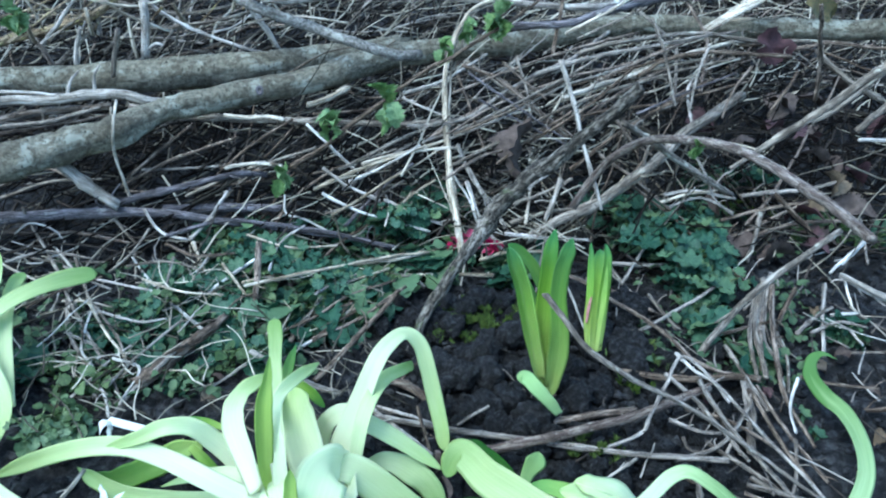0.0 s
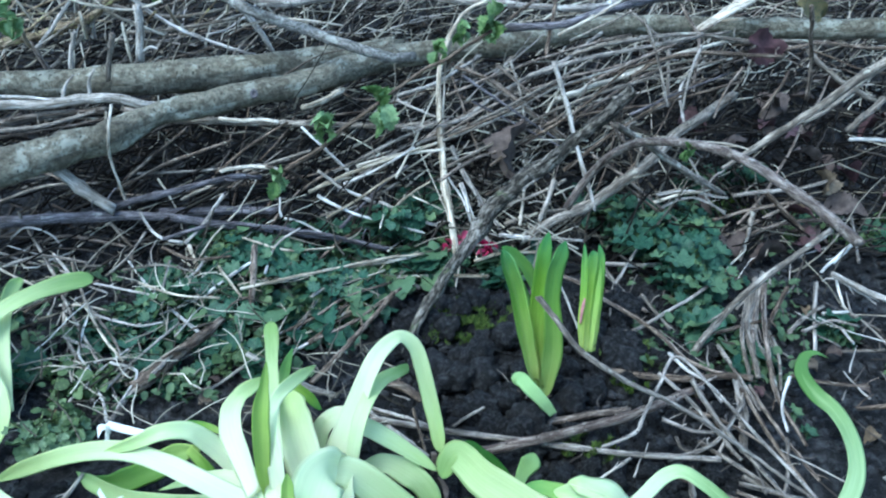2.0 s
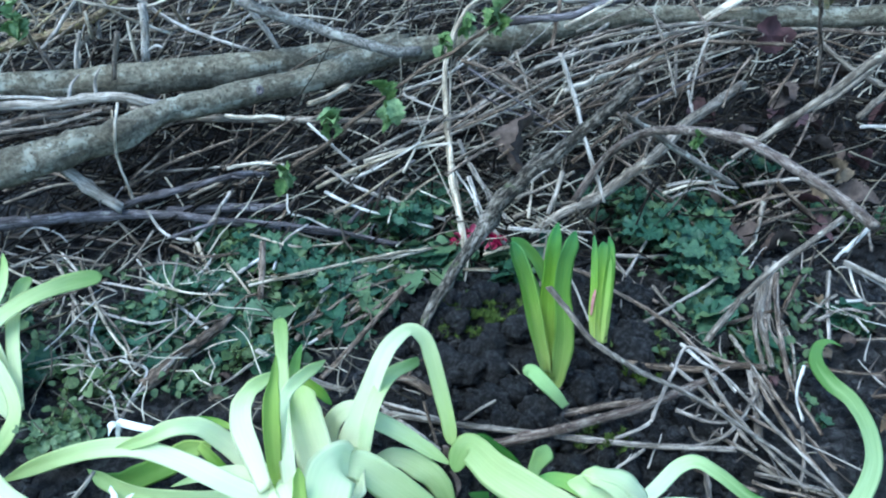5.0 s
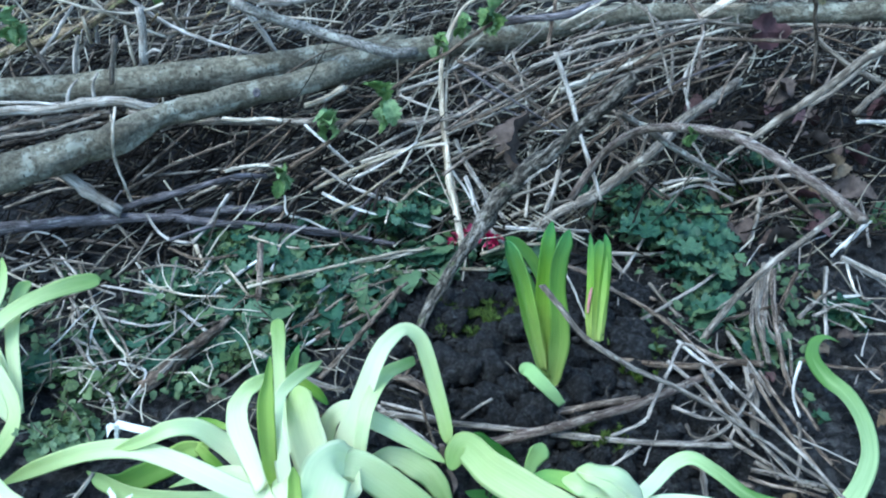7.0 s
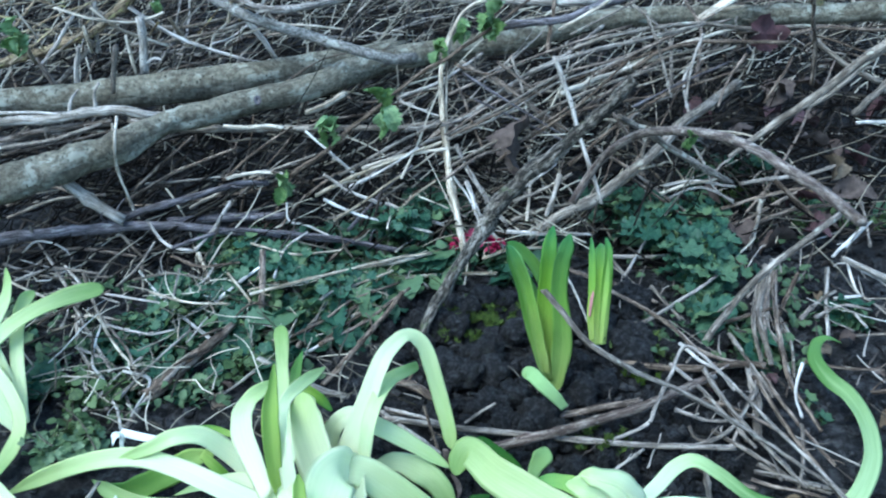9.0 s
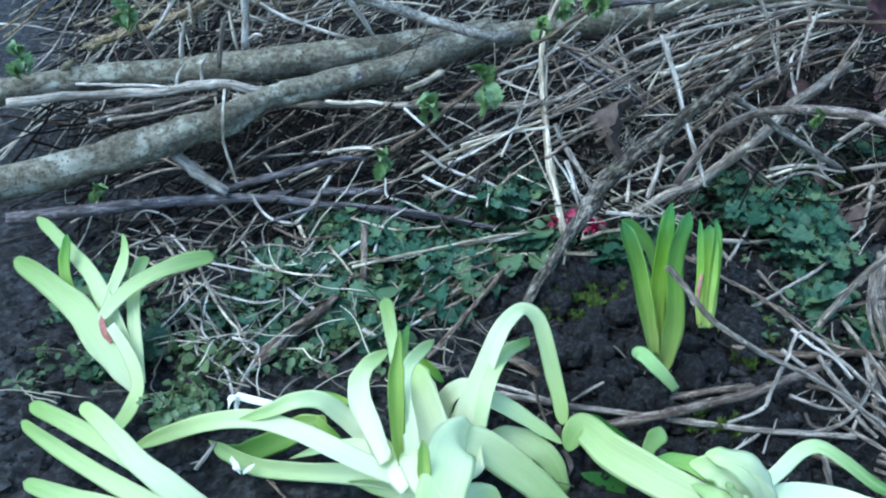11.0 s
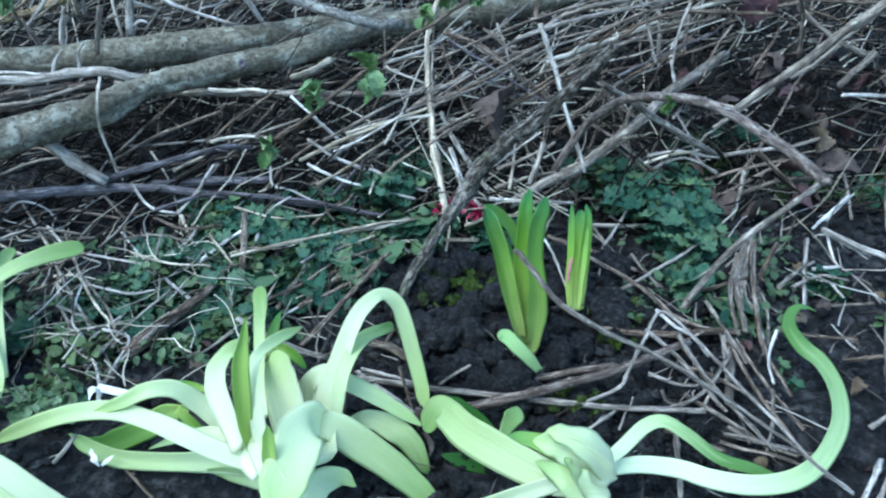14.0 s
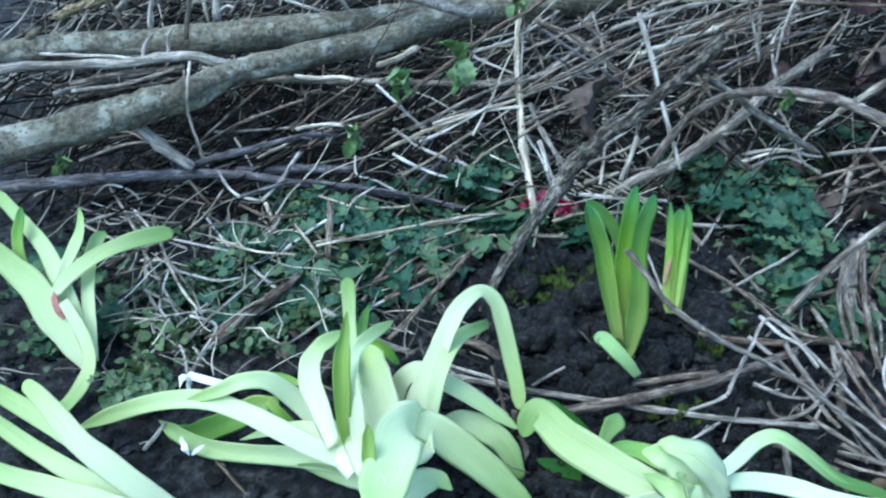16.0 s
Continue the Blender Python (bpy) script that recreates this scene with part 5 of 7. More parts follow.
leaf(fallen, [(0.108, 0.312, 0.040), (0.121, 0.322, 0.030), (0.143, 0.325, 0.029), (0.168, 0.322, 0.027), (0.186, 0.313, 0.027), (0.210, 0.307, 0.027), (0.236, 0.309, 0.027), (0.258, 0.320, 0.027), (0.279, 0.341, 0.025), (0.298, 0.368, 0.023), (0.310, 0.401, 0.021), (0.313, 0.433, 0.019), (0.306, 0.454, 0.019), (0.305, 0.478, 0.019), (0.315, 0.499, 0.019), (0.326, 0.504, 0.021), (0.340, 0.504, 0.015)], (0.0104, 0.0110, 0.0117, 0.0123, 0.0129, 0.0135, 0.0139, 0.0139, 0.0139, 0.0139, 0.0139, 0.0139, 0.0136, 0.0123, 0.0097, 0.0056, 0.0021), CURL, "long strap leaf curling back on itself", fold=0.15, rolls=(10, -30), per=6, tip=0.12)
leaf(fallen, [(0.115, 0.317, 0.030), (0.118, 0.322, 0.035), (0.131, 0.330, 0.042), (0.147, 0.342, 0.047), (0.161, 0.346, 0.047), (0.176, 0.340, 0.040), (0.195, 0.328, 0.030), (0.215, 0.321, 0.027), (0.239, 0.318, 0.021)], (0.0092, 0.0095, 0.0099, 0.0102, 0.0102, 0.0102, 0.0102, 0.0100, 0.0015), CURL, fold=0.15, rolls=(0, -30), tip=0.12)

# ---- the spreading plant beside the clump ----

side = plant("bulb_plant", (-0.355, 0.454, 0.000), "pale bulb plant with spreading green-tipped leaves", "plant", "bulb plants")
leaf(side, [(-0.343, 0.444, 0.007), (-0.358, 0.455, 0.022), (-0.375, 0.469, 0.038), (-0.393, 0.485, 0.056), (-0.412, 0.496, 0.066), (-0.434, 0.508, 0.077), (-0.459, 0.520, 0.085)], (0.0108, 0.0197, 0.0255, 0.0251, 0.0213, 0.0189, 0.0151), HALF, rolls=(8, 0, -10), fold=0.3, tip=0.08)
leaf(side, [(-0.350, 0.462, 0.021), (-0.362, 0.477, 0.041), (-0.376, 0.495, 0.059), (-0.394, 0.517, 0.072), (-0.417, 0.538, 0.080), (-0.444, 0.560, 0.091), (-0.462, 0.575, 0.095)], (0.0101, 0.0156, 0.0157, 0.0136, 0.0122, 0.0109, 0.0076), HALF, rolls=(0, 12), fold=0.25, tip=0.12)
leaf(side, [(-0.402, 0.497, 0.043), (-0.412, 0.509, 0.069), (-0.416, 0.521, 0.083), (-0.417, 0.533, 0.092), (-0.419, 0.542, 0.097)], (0.009, 0.01, 0.01, 0.0076, 0.0029), GREEN, rolls=(0, 25), fold=0.3, tip=0.1)
leaf(side, [(-0.376, 0.489, 0.054), (-0.371, 0.503, 0.066), (-0.367, 0.522, 0.077), (-0.369, 0.538, 0.084), (-0.375, 0.552, 0.091)], (0.0074, 0.0102, 0.0113, 0.0086, 0.0039), HALF, rolls=(10, -20), fold=0.3, tip=0.1)
leaf(side, [(-0.337, 0.444, 0.013), (-0.346, 0.469, 0.033), (-0.354, 0.497, 0.052), (-0.358, 0.519, 0.062), (-0.359, 0.537, 0.067), (-0.358, 0.550, 0.068)], (0.009, 0.0119, 0.0117, 0.0128, 0.0121, 0.0098), HALF, rolls=(0, 15), fold=0.25, tip=0.12)
leaf(side, [(-0.375, 0.476, 0.052), (-0.367, 0.487, 0.060), (-0.355, 0.502, 0.067), (-0.338, 0.521, 0.070), (-0.320, 0.542, 0.067), (-0.301, 0.560, 0.062)], (0.0073, 0.0123, 0.0143, 0.0156, 0.0165, 0.0149), MID, rolls=(0, -10, 5), fold=0.2, tip=0.09)
leaf(side, [(-0.365, 0.473, 0.050), (-0.352, 0.461, 0.039), (-0.339, 0.445, 0.028), (-0.333, 0.430, 0.020), (-0.336, 0.416, 0.012), (-0.342, 0.402, 0.007), (-0.348, 0.391, 0.004)], (0.0091, 0.0108, 0.0124, 0.0132, 0.0139, 0.0128, 0.011), HALF, rolls=(0, 15), fold=0.22, tip=0.1)
leaf(side, [(-0.364, 0.466, 0.038), (-0.369, 0.469, 0.045), (-0.372, 0.474, 0.052), (-0.374, 0.479, 0.056)], (0.0035, 0.0058, 0.0052, 0.002), DEADPINK, "small faded pink bud among the leaves", fold=0.15, tip=0.3)

corner = plant("bulb_plant", (-0.265, 0.327, 0.000), "flopped pale bulb plant with fanned leaves", "plant", "bulb plants")
leaf(corner, [(-0.222, 0.296, 0.022), (-0.240, 0.298, 0.040), (-0.260, 0.304, 0.055), (-0.280, 0.314, 0.064), (-0.299, 0.329, 0.071), (-0.317, 0.344, 0.073), (-0.334, 0.357, 0.072)], (0.0155, 0.0175, 0.0169, 0.0154, 0.014, 0.012, 0.01), BLANCHED, rolls=(0, 8), fold=0.25, tip=0.07)
leaf(corner, [(-0.267, 0.315, 0.047), (-0.293, 0.328, 0.050), (-0.324, 0.346, 0.051), (-0.357, 0.365, 0.050), (-0.391, 0.384, 0.047)], (0.0092, 0.0124, 0.0128, 0.0126, 0.011), HALF, rolls=(0, 15), fold=0.25, tip=0.08)
leaf(corner, [(-0.238, 0.298, 0.019), (-0.267, 0.305, 0.029), (-0.300, 0.319, 0.034), (-0.333, 0.337, 0.035), (-0.369, 0.359, 0.035), (-0.400, 0.380, 0.033)], (0.0122, 0.0141, 0.0138, 0.0128, 0.012, 0.0104), HALF, rolls=(0, -10), fold=0.25, tip=0.08)
leaf(corner, [(-0.234, 0.290, 0.024), (-0.272, 0.298, 0.029), (-0.310, 0.309, 0.027), (-0.349, 0.323, 0.022), (-0.384, 0.339, 0.015)], (0.0127, 0.0141, 0.0138, 0.0129, 0.0105), HALF, rolls=(5, 10), fold=0.25, tip=0.08)

# ---- places for small things ----
RED_A = (0.014, 0.686, 0.012)
RED_B = (0.032, 0.693, 0.017)
RED_C = (0.042, 0.694, 0.022)
RED_D = (0.053, 0.685, 0.012)
DEADLEAF_A = (0.079, 0.758, 0.096)
DEADLEAF_B = (0.377, 0.834, 0.185)
DEADLEAF_C = (0.454, 0.926, 0.210)
MOSS_A = (0.033, 0.562, -0.001)
MOSS_B = (0.173, 0.519, -0.001)
MOSS_C = (0.115, 0.409, -0.001)
MOSS_D = (0.370, 0.857, 0.109)
MOSS_E = (0.008, 0.581, -0.001)
MOSS_F = (0.162, 0.482, -0.001)
BUD_I = (-0.457, 0.845, 0.200)
BUD_J = (-0.479, 0.718, 0.043)
BUD_K = (-0.528, 0.736, 0.190)
SUNNY = (-0.457, 0.901, 0.170)
SUNNY_B = (-0.425, 0.884, 0.200)
KNOT = (-0.190, 0.778, 0.148)

# ---- more twigs and straws of the pile ----
stick("twig", [(0.012, 0.782, 0.146), (0.072, 0.796, 0.167), (0.133, 0.811, 0.184), (0.216, 0.838, 0.198)], 0.0015, 0.0012, BROWN, "long brown twig on the brush pile", category='twig')
stick("twig", [(0.009, 0.757, 0.105), (0.072, 0.769, 0.128), (0.132, 0.788, 0.154), (0.203, 0.805, 0.171)], 0.0015, 0.0012, GREY, "long thin grey twig on the brush pile", category='twig')
stick("twig", [(0.013, 0.742, 0.082), (0.072, 0.759, 0.107), (0.145, 0.780, 0.138), (0.244, 0.803, 0.163), (0.321, 0.821, 0.176)], 0.0018, 0.0015, GREY, "long grey stem on the brush pile", category='twig')
stick("twig", [(0.060, 0.742, 0.083), (0.096, 0.757, 0.107), (0.140, 0.773, 0.131)], 0.0015, 0.0012, BROWN, "thin brown twig on the brush pile", category='twig')
stick("twig", [(0.053, 0.799, 0.164), (0.085, 0.785, 0.143), (0.142, 0.767, 0.105)], 0.0021, 0.0017, BROWN, "brown twig across the brush pile", category='twig')
stick("twig", [(0.102, 0.797, 0.164), (0.170, 0.812, 0.180), (0.246, 0.827, 0.189), (0.301, 0.849, 0.194)], 0.0024, 0.0020, GREY, "grey stem across the brush pile", category='twig')
stick("twig", [(0.139, 0.739, 0.079), (0.187, 0.761, 0.110), (0.251, 0.790, 0.137), (0.298, 0.813, 0.155)], 0.0021, 0.0017, BROWN, "brown twig on the brush pile", category='twig')
stick("twig", [(0.241, 0.732, 0.054), (0.274, 0.733, 0.058), (0.318, 0.730, 0.051)], 0.0018, 0.0015, PALE, "pale frayed twig on the brush pile", category='twig')
stick("twig", [(0.245, 0.728, 0.040), (0.280, 0.729, 0.052), (0.317, 0.724, 0.038)], 0.0015, 0.0012, PALE, "pale frayed twig on the brush pile", category='twig')
stick("twig", [(0.170, 0.753, 0.092), (0.214, 0.739, 0.064), (0.275, 0.708, 0.021)], 0.0018, 0.0015, BROWN, "thin brown twig over the weeds", category='twig')
stick("twig", [(0.030, 0.738, 0.079), (0.049, 0.723, 0.052), (0.076, 0.699, 0.019)], 0.0024, 0.0019, GREY, "grey stem slanting to the ground", category='twig')
stick("twig", [(0.076, 0.712, 0.029), (0.121, 0.717, 0.042), (0.164, 0.719, 0.048)], 0.0024, 0.0019, GREY, "grey stem over the weeds", category='twig')
stick("twig", [(0.178, 0.621, 0.012), (0.202, 0.660, 0.020), (0.239, 0.707, 0.037)], 0.0017, 0.0014, PALE, "thin pale stem beside weeds", category='twig')
stick("twig", [(0.315, 0.756, 0.074), (0.348, 0.760, 0.098), (0.378, 0.767, 0.115)], 0.0025, 0.0019, GREY, "grey twig in the hedge bottom", category='twig')
stick("twig", [(0.334, 0.703, 0.019), (0.378, 0.712, 0.030), (0.441, 0.717, 0.033)], 0.0024, 0.0020, BROWN, "brown twig in the hedge bottom", category='twig')
stick("twig", [(0.285, 0.699, 0.014), (0.334, 0.707, 0.027), (0.391, 0.726, 0.049)], 0.0021, 0.0017, BROWN, "brown twig below the bramble stem", category='twig')
stick("twig", [(0.214, 0.805, 0.160), (0.245, 0.814, 0.176), (0.296, 0.823, 0.182), (0.385, 0.825, 0.178)], 0.0024, 0.0020, BROWN, "brown stem on the brush pile", category='twig')
stick("straw", [(0.139, 0.855, 0.190), (0.174, 0.853, 0.210), (0.210, 0.861, 0.230)], 0.0019, 0.0015, STRAW, "straw standing behind the log", category='straw')
stick("twig", [(-0.339, 0.741, 0.053), (-0.286, 0.749, 0.079), (-0.213, 0.755, 0.105)], 0.0018, 0.0014, BROWN, "dark twig below the log", category='twig')
stick("twig", [(-0.333, 0.749, 0.059), (-0.299, 0.758, 0.086), (-0.264, 0.765, 0.113)], 0.0015, 0.0012, BROWN, "dark twig below the log", category='twig')
stick("twig", [(-0.312, 0.732, 0.043), (-0.251, 0.741, 0.062), (-0.188, 0.744, 0.073)], 0.0018, 0.0014, BROWN, "brown twig below the log", category='twig')
stick("twig", [(-0.270, 0.734, 0.045), (-0.202, 0.743, 0.074), (-0.131, 0.751, 0.095)], 0.0018, 0.0014, GREY, "grey twig below the log", category='twig')
stick("twig", [(-0.318, 0.750, 0.068), (-0.258, 0.752, 0.070), (-0.187, 0.758, 0.076)], 0.0015, 0.0012, GREY, "grey twig below the log", category='twig')
stick("twig", [(-0.232, 0.743, 0.072), (-0.196, 0.756, 0.099), (-0.154, 0.764, 0.122)], 0.0015, 0.0012, BROWN, "thin twig below the log", category='twig')
stick("straw", [(-0.134, 0.734, 0.055), (-0.071, 0.744, 0.080), (0.003, 0.758, 0.102)], 0.0021, 0.0017, STRAW, "dry straw over the brush pile", category='straw')
stick("twig", [(-0.107, 0.744, 0.073), (-0.053, 0.755, 0.099), (0.003, 0.768, 0.122)], 0.0018, 0.0014, GREY, "grey twig over the brush pile", category='twig')
stick("twig", [(-0.183, 0.701, 0.015), (-0.154, 0.726, 0.049), (-0.113, 0.741, 0.076)], 0.0018, 0.0014, BROWN, "brown twig leaning on the pile", category='twig')
stick("twig", [(-0.101, 0.714, 0.022), (-0.059, 0.737, 0.058), (-0.029, 0.746, 0.081)], 0.0021, 0.0017, CANE, "dark stem leaning on the pile", category='twig')
stick("straw", [(-0.083, 0.745, 0.080), (-0.035, 0.752, 0.091), (0.013, 0.756, 0.095)], 0.0021, 0.0017, STRAW, "dry straw over the brush pile", category='straw')
stick("twig", [(-0.463, 0.765, 0.102), (-0.410, 0.767, 0.110), (-0.351, 0.772, 0.120)], 0.0018, 0.0014, BROWN, "brown twig under the log", category='twig')
stick("twig", [(-0.464, 0.730, 0.043), (-0.410, 0.738, 0.059), (-0.358, 0.740, 0.061)], 0.0018, 0.0014, GREY, "grey twig in the shade", category='twig')
stick("twig", [(-0.428, 0.681, 0.011), (-0.385, 0.696, 0.022), (-0.320, 0.687, 0.015)], 0.0020, 0.0016, BROWN, "brown twig at the pile's foot", category='twig')
stick("twig", [(-0.466, 0.740, 0.052), (-0.418, 0.749, 0.068), (-0.378, 0.742, 0.052)], 0.0015, 0.0012, BROWN, "brown twig in the shade", category='twig')

# ---- more sticks on the soil beside the shoots ----
stick("twig", [(0.186, 0.489, 0.011), (0.203, 0.450, 0.014), (0.225, 0.392, 0.009)], 0.0019, 0.0014, GREY, "grey twig lying on the soil", category='twig')
stick("twig", [(0.193, 0.446, 0.011), (0.223, 0.428, 0.014), (0.255, 0.401, 0.009)], 0.0016, 0.0012, BROWN, "brown twig lying on the soil", category='twig')
stick("twig", [(0.209, 0.472, 0.019), (0.217, 0.426, 0.017), (0.233, 0.383, 0.013), (0.247, 0.352, 0.009)], 0.0021, 0.0014, GREY, "long grey stick lying on the soil", category='twig')
stick("twig", [(0.248, 0.463, 0.018), (0.252, 0.412, 0.016), (0.262, 0.371, 0.011), (0.268, 0.343, 0.007)], 0.0018, 0.0013, BROWN, "long brown stick lying on the soil", category='twig')
stick("twig", [(0.177, 0.436, 0.009), (0.203, 0.420, 0.011), (0.236, 0.426, 0.010)], 0.0016, 0.0012, GREY, "grey twig lying on the soil", category='twig')
stick("twig", [(0.171, 0.395, 0.007), (0.207, 0.405, 0.013), (0.243, 0.444, 0.017)], 0.0017, 0.0014, GREY, "grey twig across other sticks", category='twig')
stick("twig", [(0.217, 0.370, 0.008), (0.248, 0.357, 0.010), (0.277, 0.348, 0.007)], 0.0018, 0.0014, GREY, "grey stick lying on the soil", category='twig')
stick("twig", [(0.176, 0.379, 0.005), (0.212, 0.356, 0.006)], 0.0017, 0.0013, BROWN, "brown twig lying on the soil", category='twig')
stick("twig", [(0.248, 0.520, 0.015), (0.254, 0.477, 0.013), (0.258, 0.444, 0.010)], 0.0020, 0.0014, GREY, "grey twig lying on the soil", category='twig')
stick("twig", [(0.309, 0.606, 0.029), (0.281, 0.539, 0.019), (0.272, 0.484, 0.011)], 0.0033, 0.0023, GREY, "weathered stem in a loose bundle", category='twig')
stick("twig", [(0.312, 0.594, 0.030), (0.295, 0.537, 0.020), (0.284, 0.485, 0.012)], 0.0027, 0.0019, BROWN, "brown stem in a loose bundle", category='twig')
stick("twig", [(0.295, 0.584, 0.024), (0.273, 0.533, 0.017), (0.262, 0.478, 0.012)], 0.0024, 0.0017, GREY, "grey stem in a loose bundle", category='twig')
stick("twig", [(0.289, 0.511, 0.013), (0.279, 0.456, 0.011), (0.281, 0.406, 0.010)], 0.0020, 0.0014, BROWN, "brown twig lying on the soil", category='twig')
stick("twig", [(0.200, 0.603, 0.013), (0.213, 0.550, 0.012)], 0.0019, 0.0014, GREY, "short grey twig on the soil", category='twig')
stick("twig", [(0.245, 0.540, 0.012), (0.272, 0.545, 0.018), (0.301, 0.552, 0.021)], 0.0018, 0.0014, BROWN, "brown twig leaning on stems", category='twig')
stick("twig", [(0.303, 0.489, 0.008), (0.327, 0.478, 0.010), (0.362, 0.472, 0.010)], 0.0017, 0.0013, BROWN, "brown twig lying on the soil", category='twig')
stick("twig", [(0.337, 0.548, 0.010), (0.367, 0.559, 0.014), (0.390, 0.552, 0.013)], 0.0018, 0.0014, GREY, "grey twig lying on the soil", category='twig')
stick("twig", [(0.067, 0.686, 0.030), (0.106, 0.684, 0.028), (0.156, 0.684, 0.025)], 0.0021, 0.0016, PALE, "straight pale twig behind the shoot", category='twig')
stick("twig", [(0.027, 0.729, 0.070), (0.042, 0.705, 0.036), (0.066, 0.679, 0.015)], 0.0024, 0.0019, PALE, "pale stem slanting to the ground", category='twig')
stick("straw", [(0.040, 0.667, 0.009), (0.069, 0.670, 0.018), (0.112, 0.672, 0.019)], 0.0020, 0.0016, STRAW, "pale straw beside crimson bud scales", category='straw')
stick("twig", [(0.076, 0.716, 0.051), (0.109, 0.721, 0.060), (0.140, 0.731, 0.074)], 0.0021, 0.0017, GREY, "grey stem behind the shoot", category='twig')
stick("twig", [(0.124, 0.641, 0.011), (0.168, 0.606, 0.013), (0.199, 0.578, 0.012)], 0.0023, 0.0017, BROWN, "brown twig beside the slim shoot", category='twig')

# ---- more dry stems over the weeds ----
stick("twig", [(-0.355, 0.636, 0.029), (-0.321, 0.578, 0.021), (-0.284, 0.532, 0.015), (-0.257, 0.478, 0.010)], 0.0017, 0.0010, GREY, "bent grey stem over the weeds", category='twig', group='dry stems over the weeds')
stick("straw", [(-0.377, 0.651, 0.029), (-0.342, 0.612, 0.024), (-0.309, 0.596, 0.020)], 0.0014, 0.0009, PALE, "pale crooked stem over the weeds", category='straw', group='dry stems over the weeds')
stick("straw", [(-0.321, 0.574, 0.024), (-0.291, 0.531, 0.017), (-0.266, 0.502, 0.014)], 0.0016, 0.0010, STRAW, "dry stem over the weeds", category='straw', group='dry stems over the weeds')
stick("straw", [(-0.273, 0.470, 0.011), (-0.259, 0.489, 0.019), (-0.245, 0.512, 0.023), (-0.229, 0.543, 0.024)], 0.0012, 0.0009, PALE, "pale thin stem over the weeds", category='straw', group='dry stems over the weeds')
stick("straw", [(-0.311, 0.563, 0.019), (-0.270, 0.546, 0.020), (-0.246, 0.552, 0.019)], 0.0013, 0.0009, PALE, "pale thin stem over the weeds", category='straw', group='dry stems over the weeds')
stick("twig", [(-0.300, 0.619, 0.030), (-0.264, 0.626, 0.032), (-0.229, 0.617, 0.029)], 0.0014, 0.0009, GREY, "thin grey stem over the weeds", category='twig', group='dry stems over the weeds')
stick("straw", [(-0.280, 0.603, 0.027), (-0.239, 0.584, 0.026), (-0.201, 0.583, 0.024)], 0.0013, 0.0009, STRAW, "thin straw over the weeds", category='straw', group='dry stems over the weeds')
stick("straw", [(-0.275, 0.498, 0.018), (-0.251, 0.488, 0.014), (-0.258, 0.452, 0.009)], 0.0014, 0.0009, WHITE, "crooked white stem over the weeds", category='straw', group='dry stems over the weeds')
stick("straw", [(-0.327, 0.533, 0.016), (-0.297, 0.519, 0.014)], 0.0012, 0.0009, PALE, "short pale stem over the weeds", category='straw', group='dry stems over the weeds')
stick("straw", [(-0.210, 0.626, 0.029), (-0.183, 0.591, 0.019)], 0.0016, 0.0011, STRAW, "short dry stem over the weeds", category='straw', group='dry stems over the weeds')
stick("twig", [(-0.158, 0.530, 0.013), (-0.116, 0.558, 0.017), (-0.087, 0.587, 0.020), (-0.044, 0.616, 0.019)], 0.0015, 0.0012, BROWN, "thin brown twig over the weeds", category='twig', group='dry stems over the weeds')
stick("twig", [(-0.115, 0.530, 0.011), (-0.096, 0.553, 0.014), (-0.075, 0.575, 0.016)], 0.0020, 0.0015, BROWN, "flaky brown twig on the soil", category='twig', group='dry stems over the weeds')
stick("straw", [(-0.099, 0.606, 0.020), (-0.079, 0.619, 0.019), (-0.050, 0.636, 0.020)], 0.0014, 0.0010, STRAW, "thin straw over the weeds", category='straw', group='dry stems over the weeds')
stick("twig", [(-0.129, 0.576, 0.016), (-0.105, 0.606, 0.020), (-0.078, 0.627, 0.020)], 0.0016, 0.0012, GREY, "grey twig over the weeds", category='twig', group='dry stems over the weeds')
stick("twig", [(-0.416, 0.626, 0.030), (-0.386, 0.646, 0.029), (-0.337, 0.633, 0.029)], 0.0016, 0.0012, GREY, "thin grey stem over the weeds", category='twig', group='dry stems over the weeds')
stick("twig", [(-0.373, 0.565, 0.020), (-0.354, 0.585, 0.023), (-0.320, 0.609, 0.025)], 0.0013, 0.0009, BROWN, "thin brown stem over the weeds", category='twig', group='dry stems over the weeds')
stick("twig", [(-0.271, 0.654, 0.034), (-0.240, 0.639, 0.030), (-0.202, 0.645, 0.030)], 0.0017, 0.0012, BROWN, "thin brown stem over the weeds", category='twig', group='dry stems over the weeds')
stick("straw", [(-0.195, 0.672, 0.035), (-0.148, 0.656, 0.030), (-0.103, 0.662, 0.030)], 0.0014, 0.0010, STRAW, "thin straw over the weeds", category='straw', group='dry stems over the weeds')
stick("straw", [(-0.166, 0.622, 0.025), (-0.161, 0.668, 0.029), (-0.140, 0.690, 0.036)], 0.0014, 0.0010, PALE, "pale thin stem over the weeds", category='straw', group='dry stems over the weeds')
TUFT = (-0.296, 0.418, -0.000)
TUFT_C = (-0.286, 0.437, -0.001)

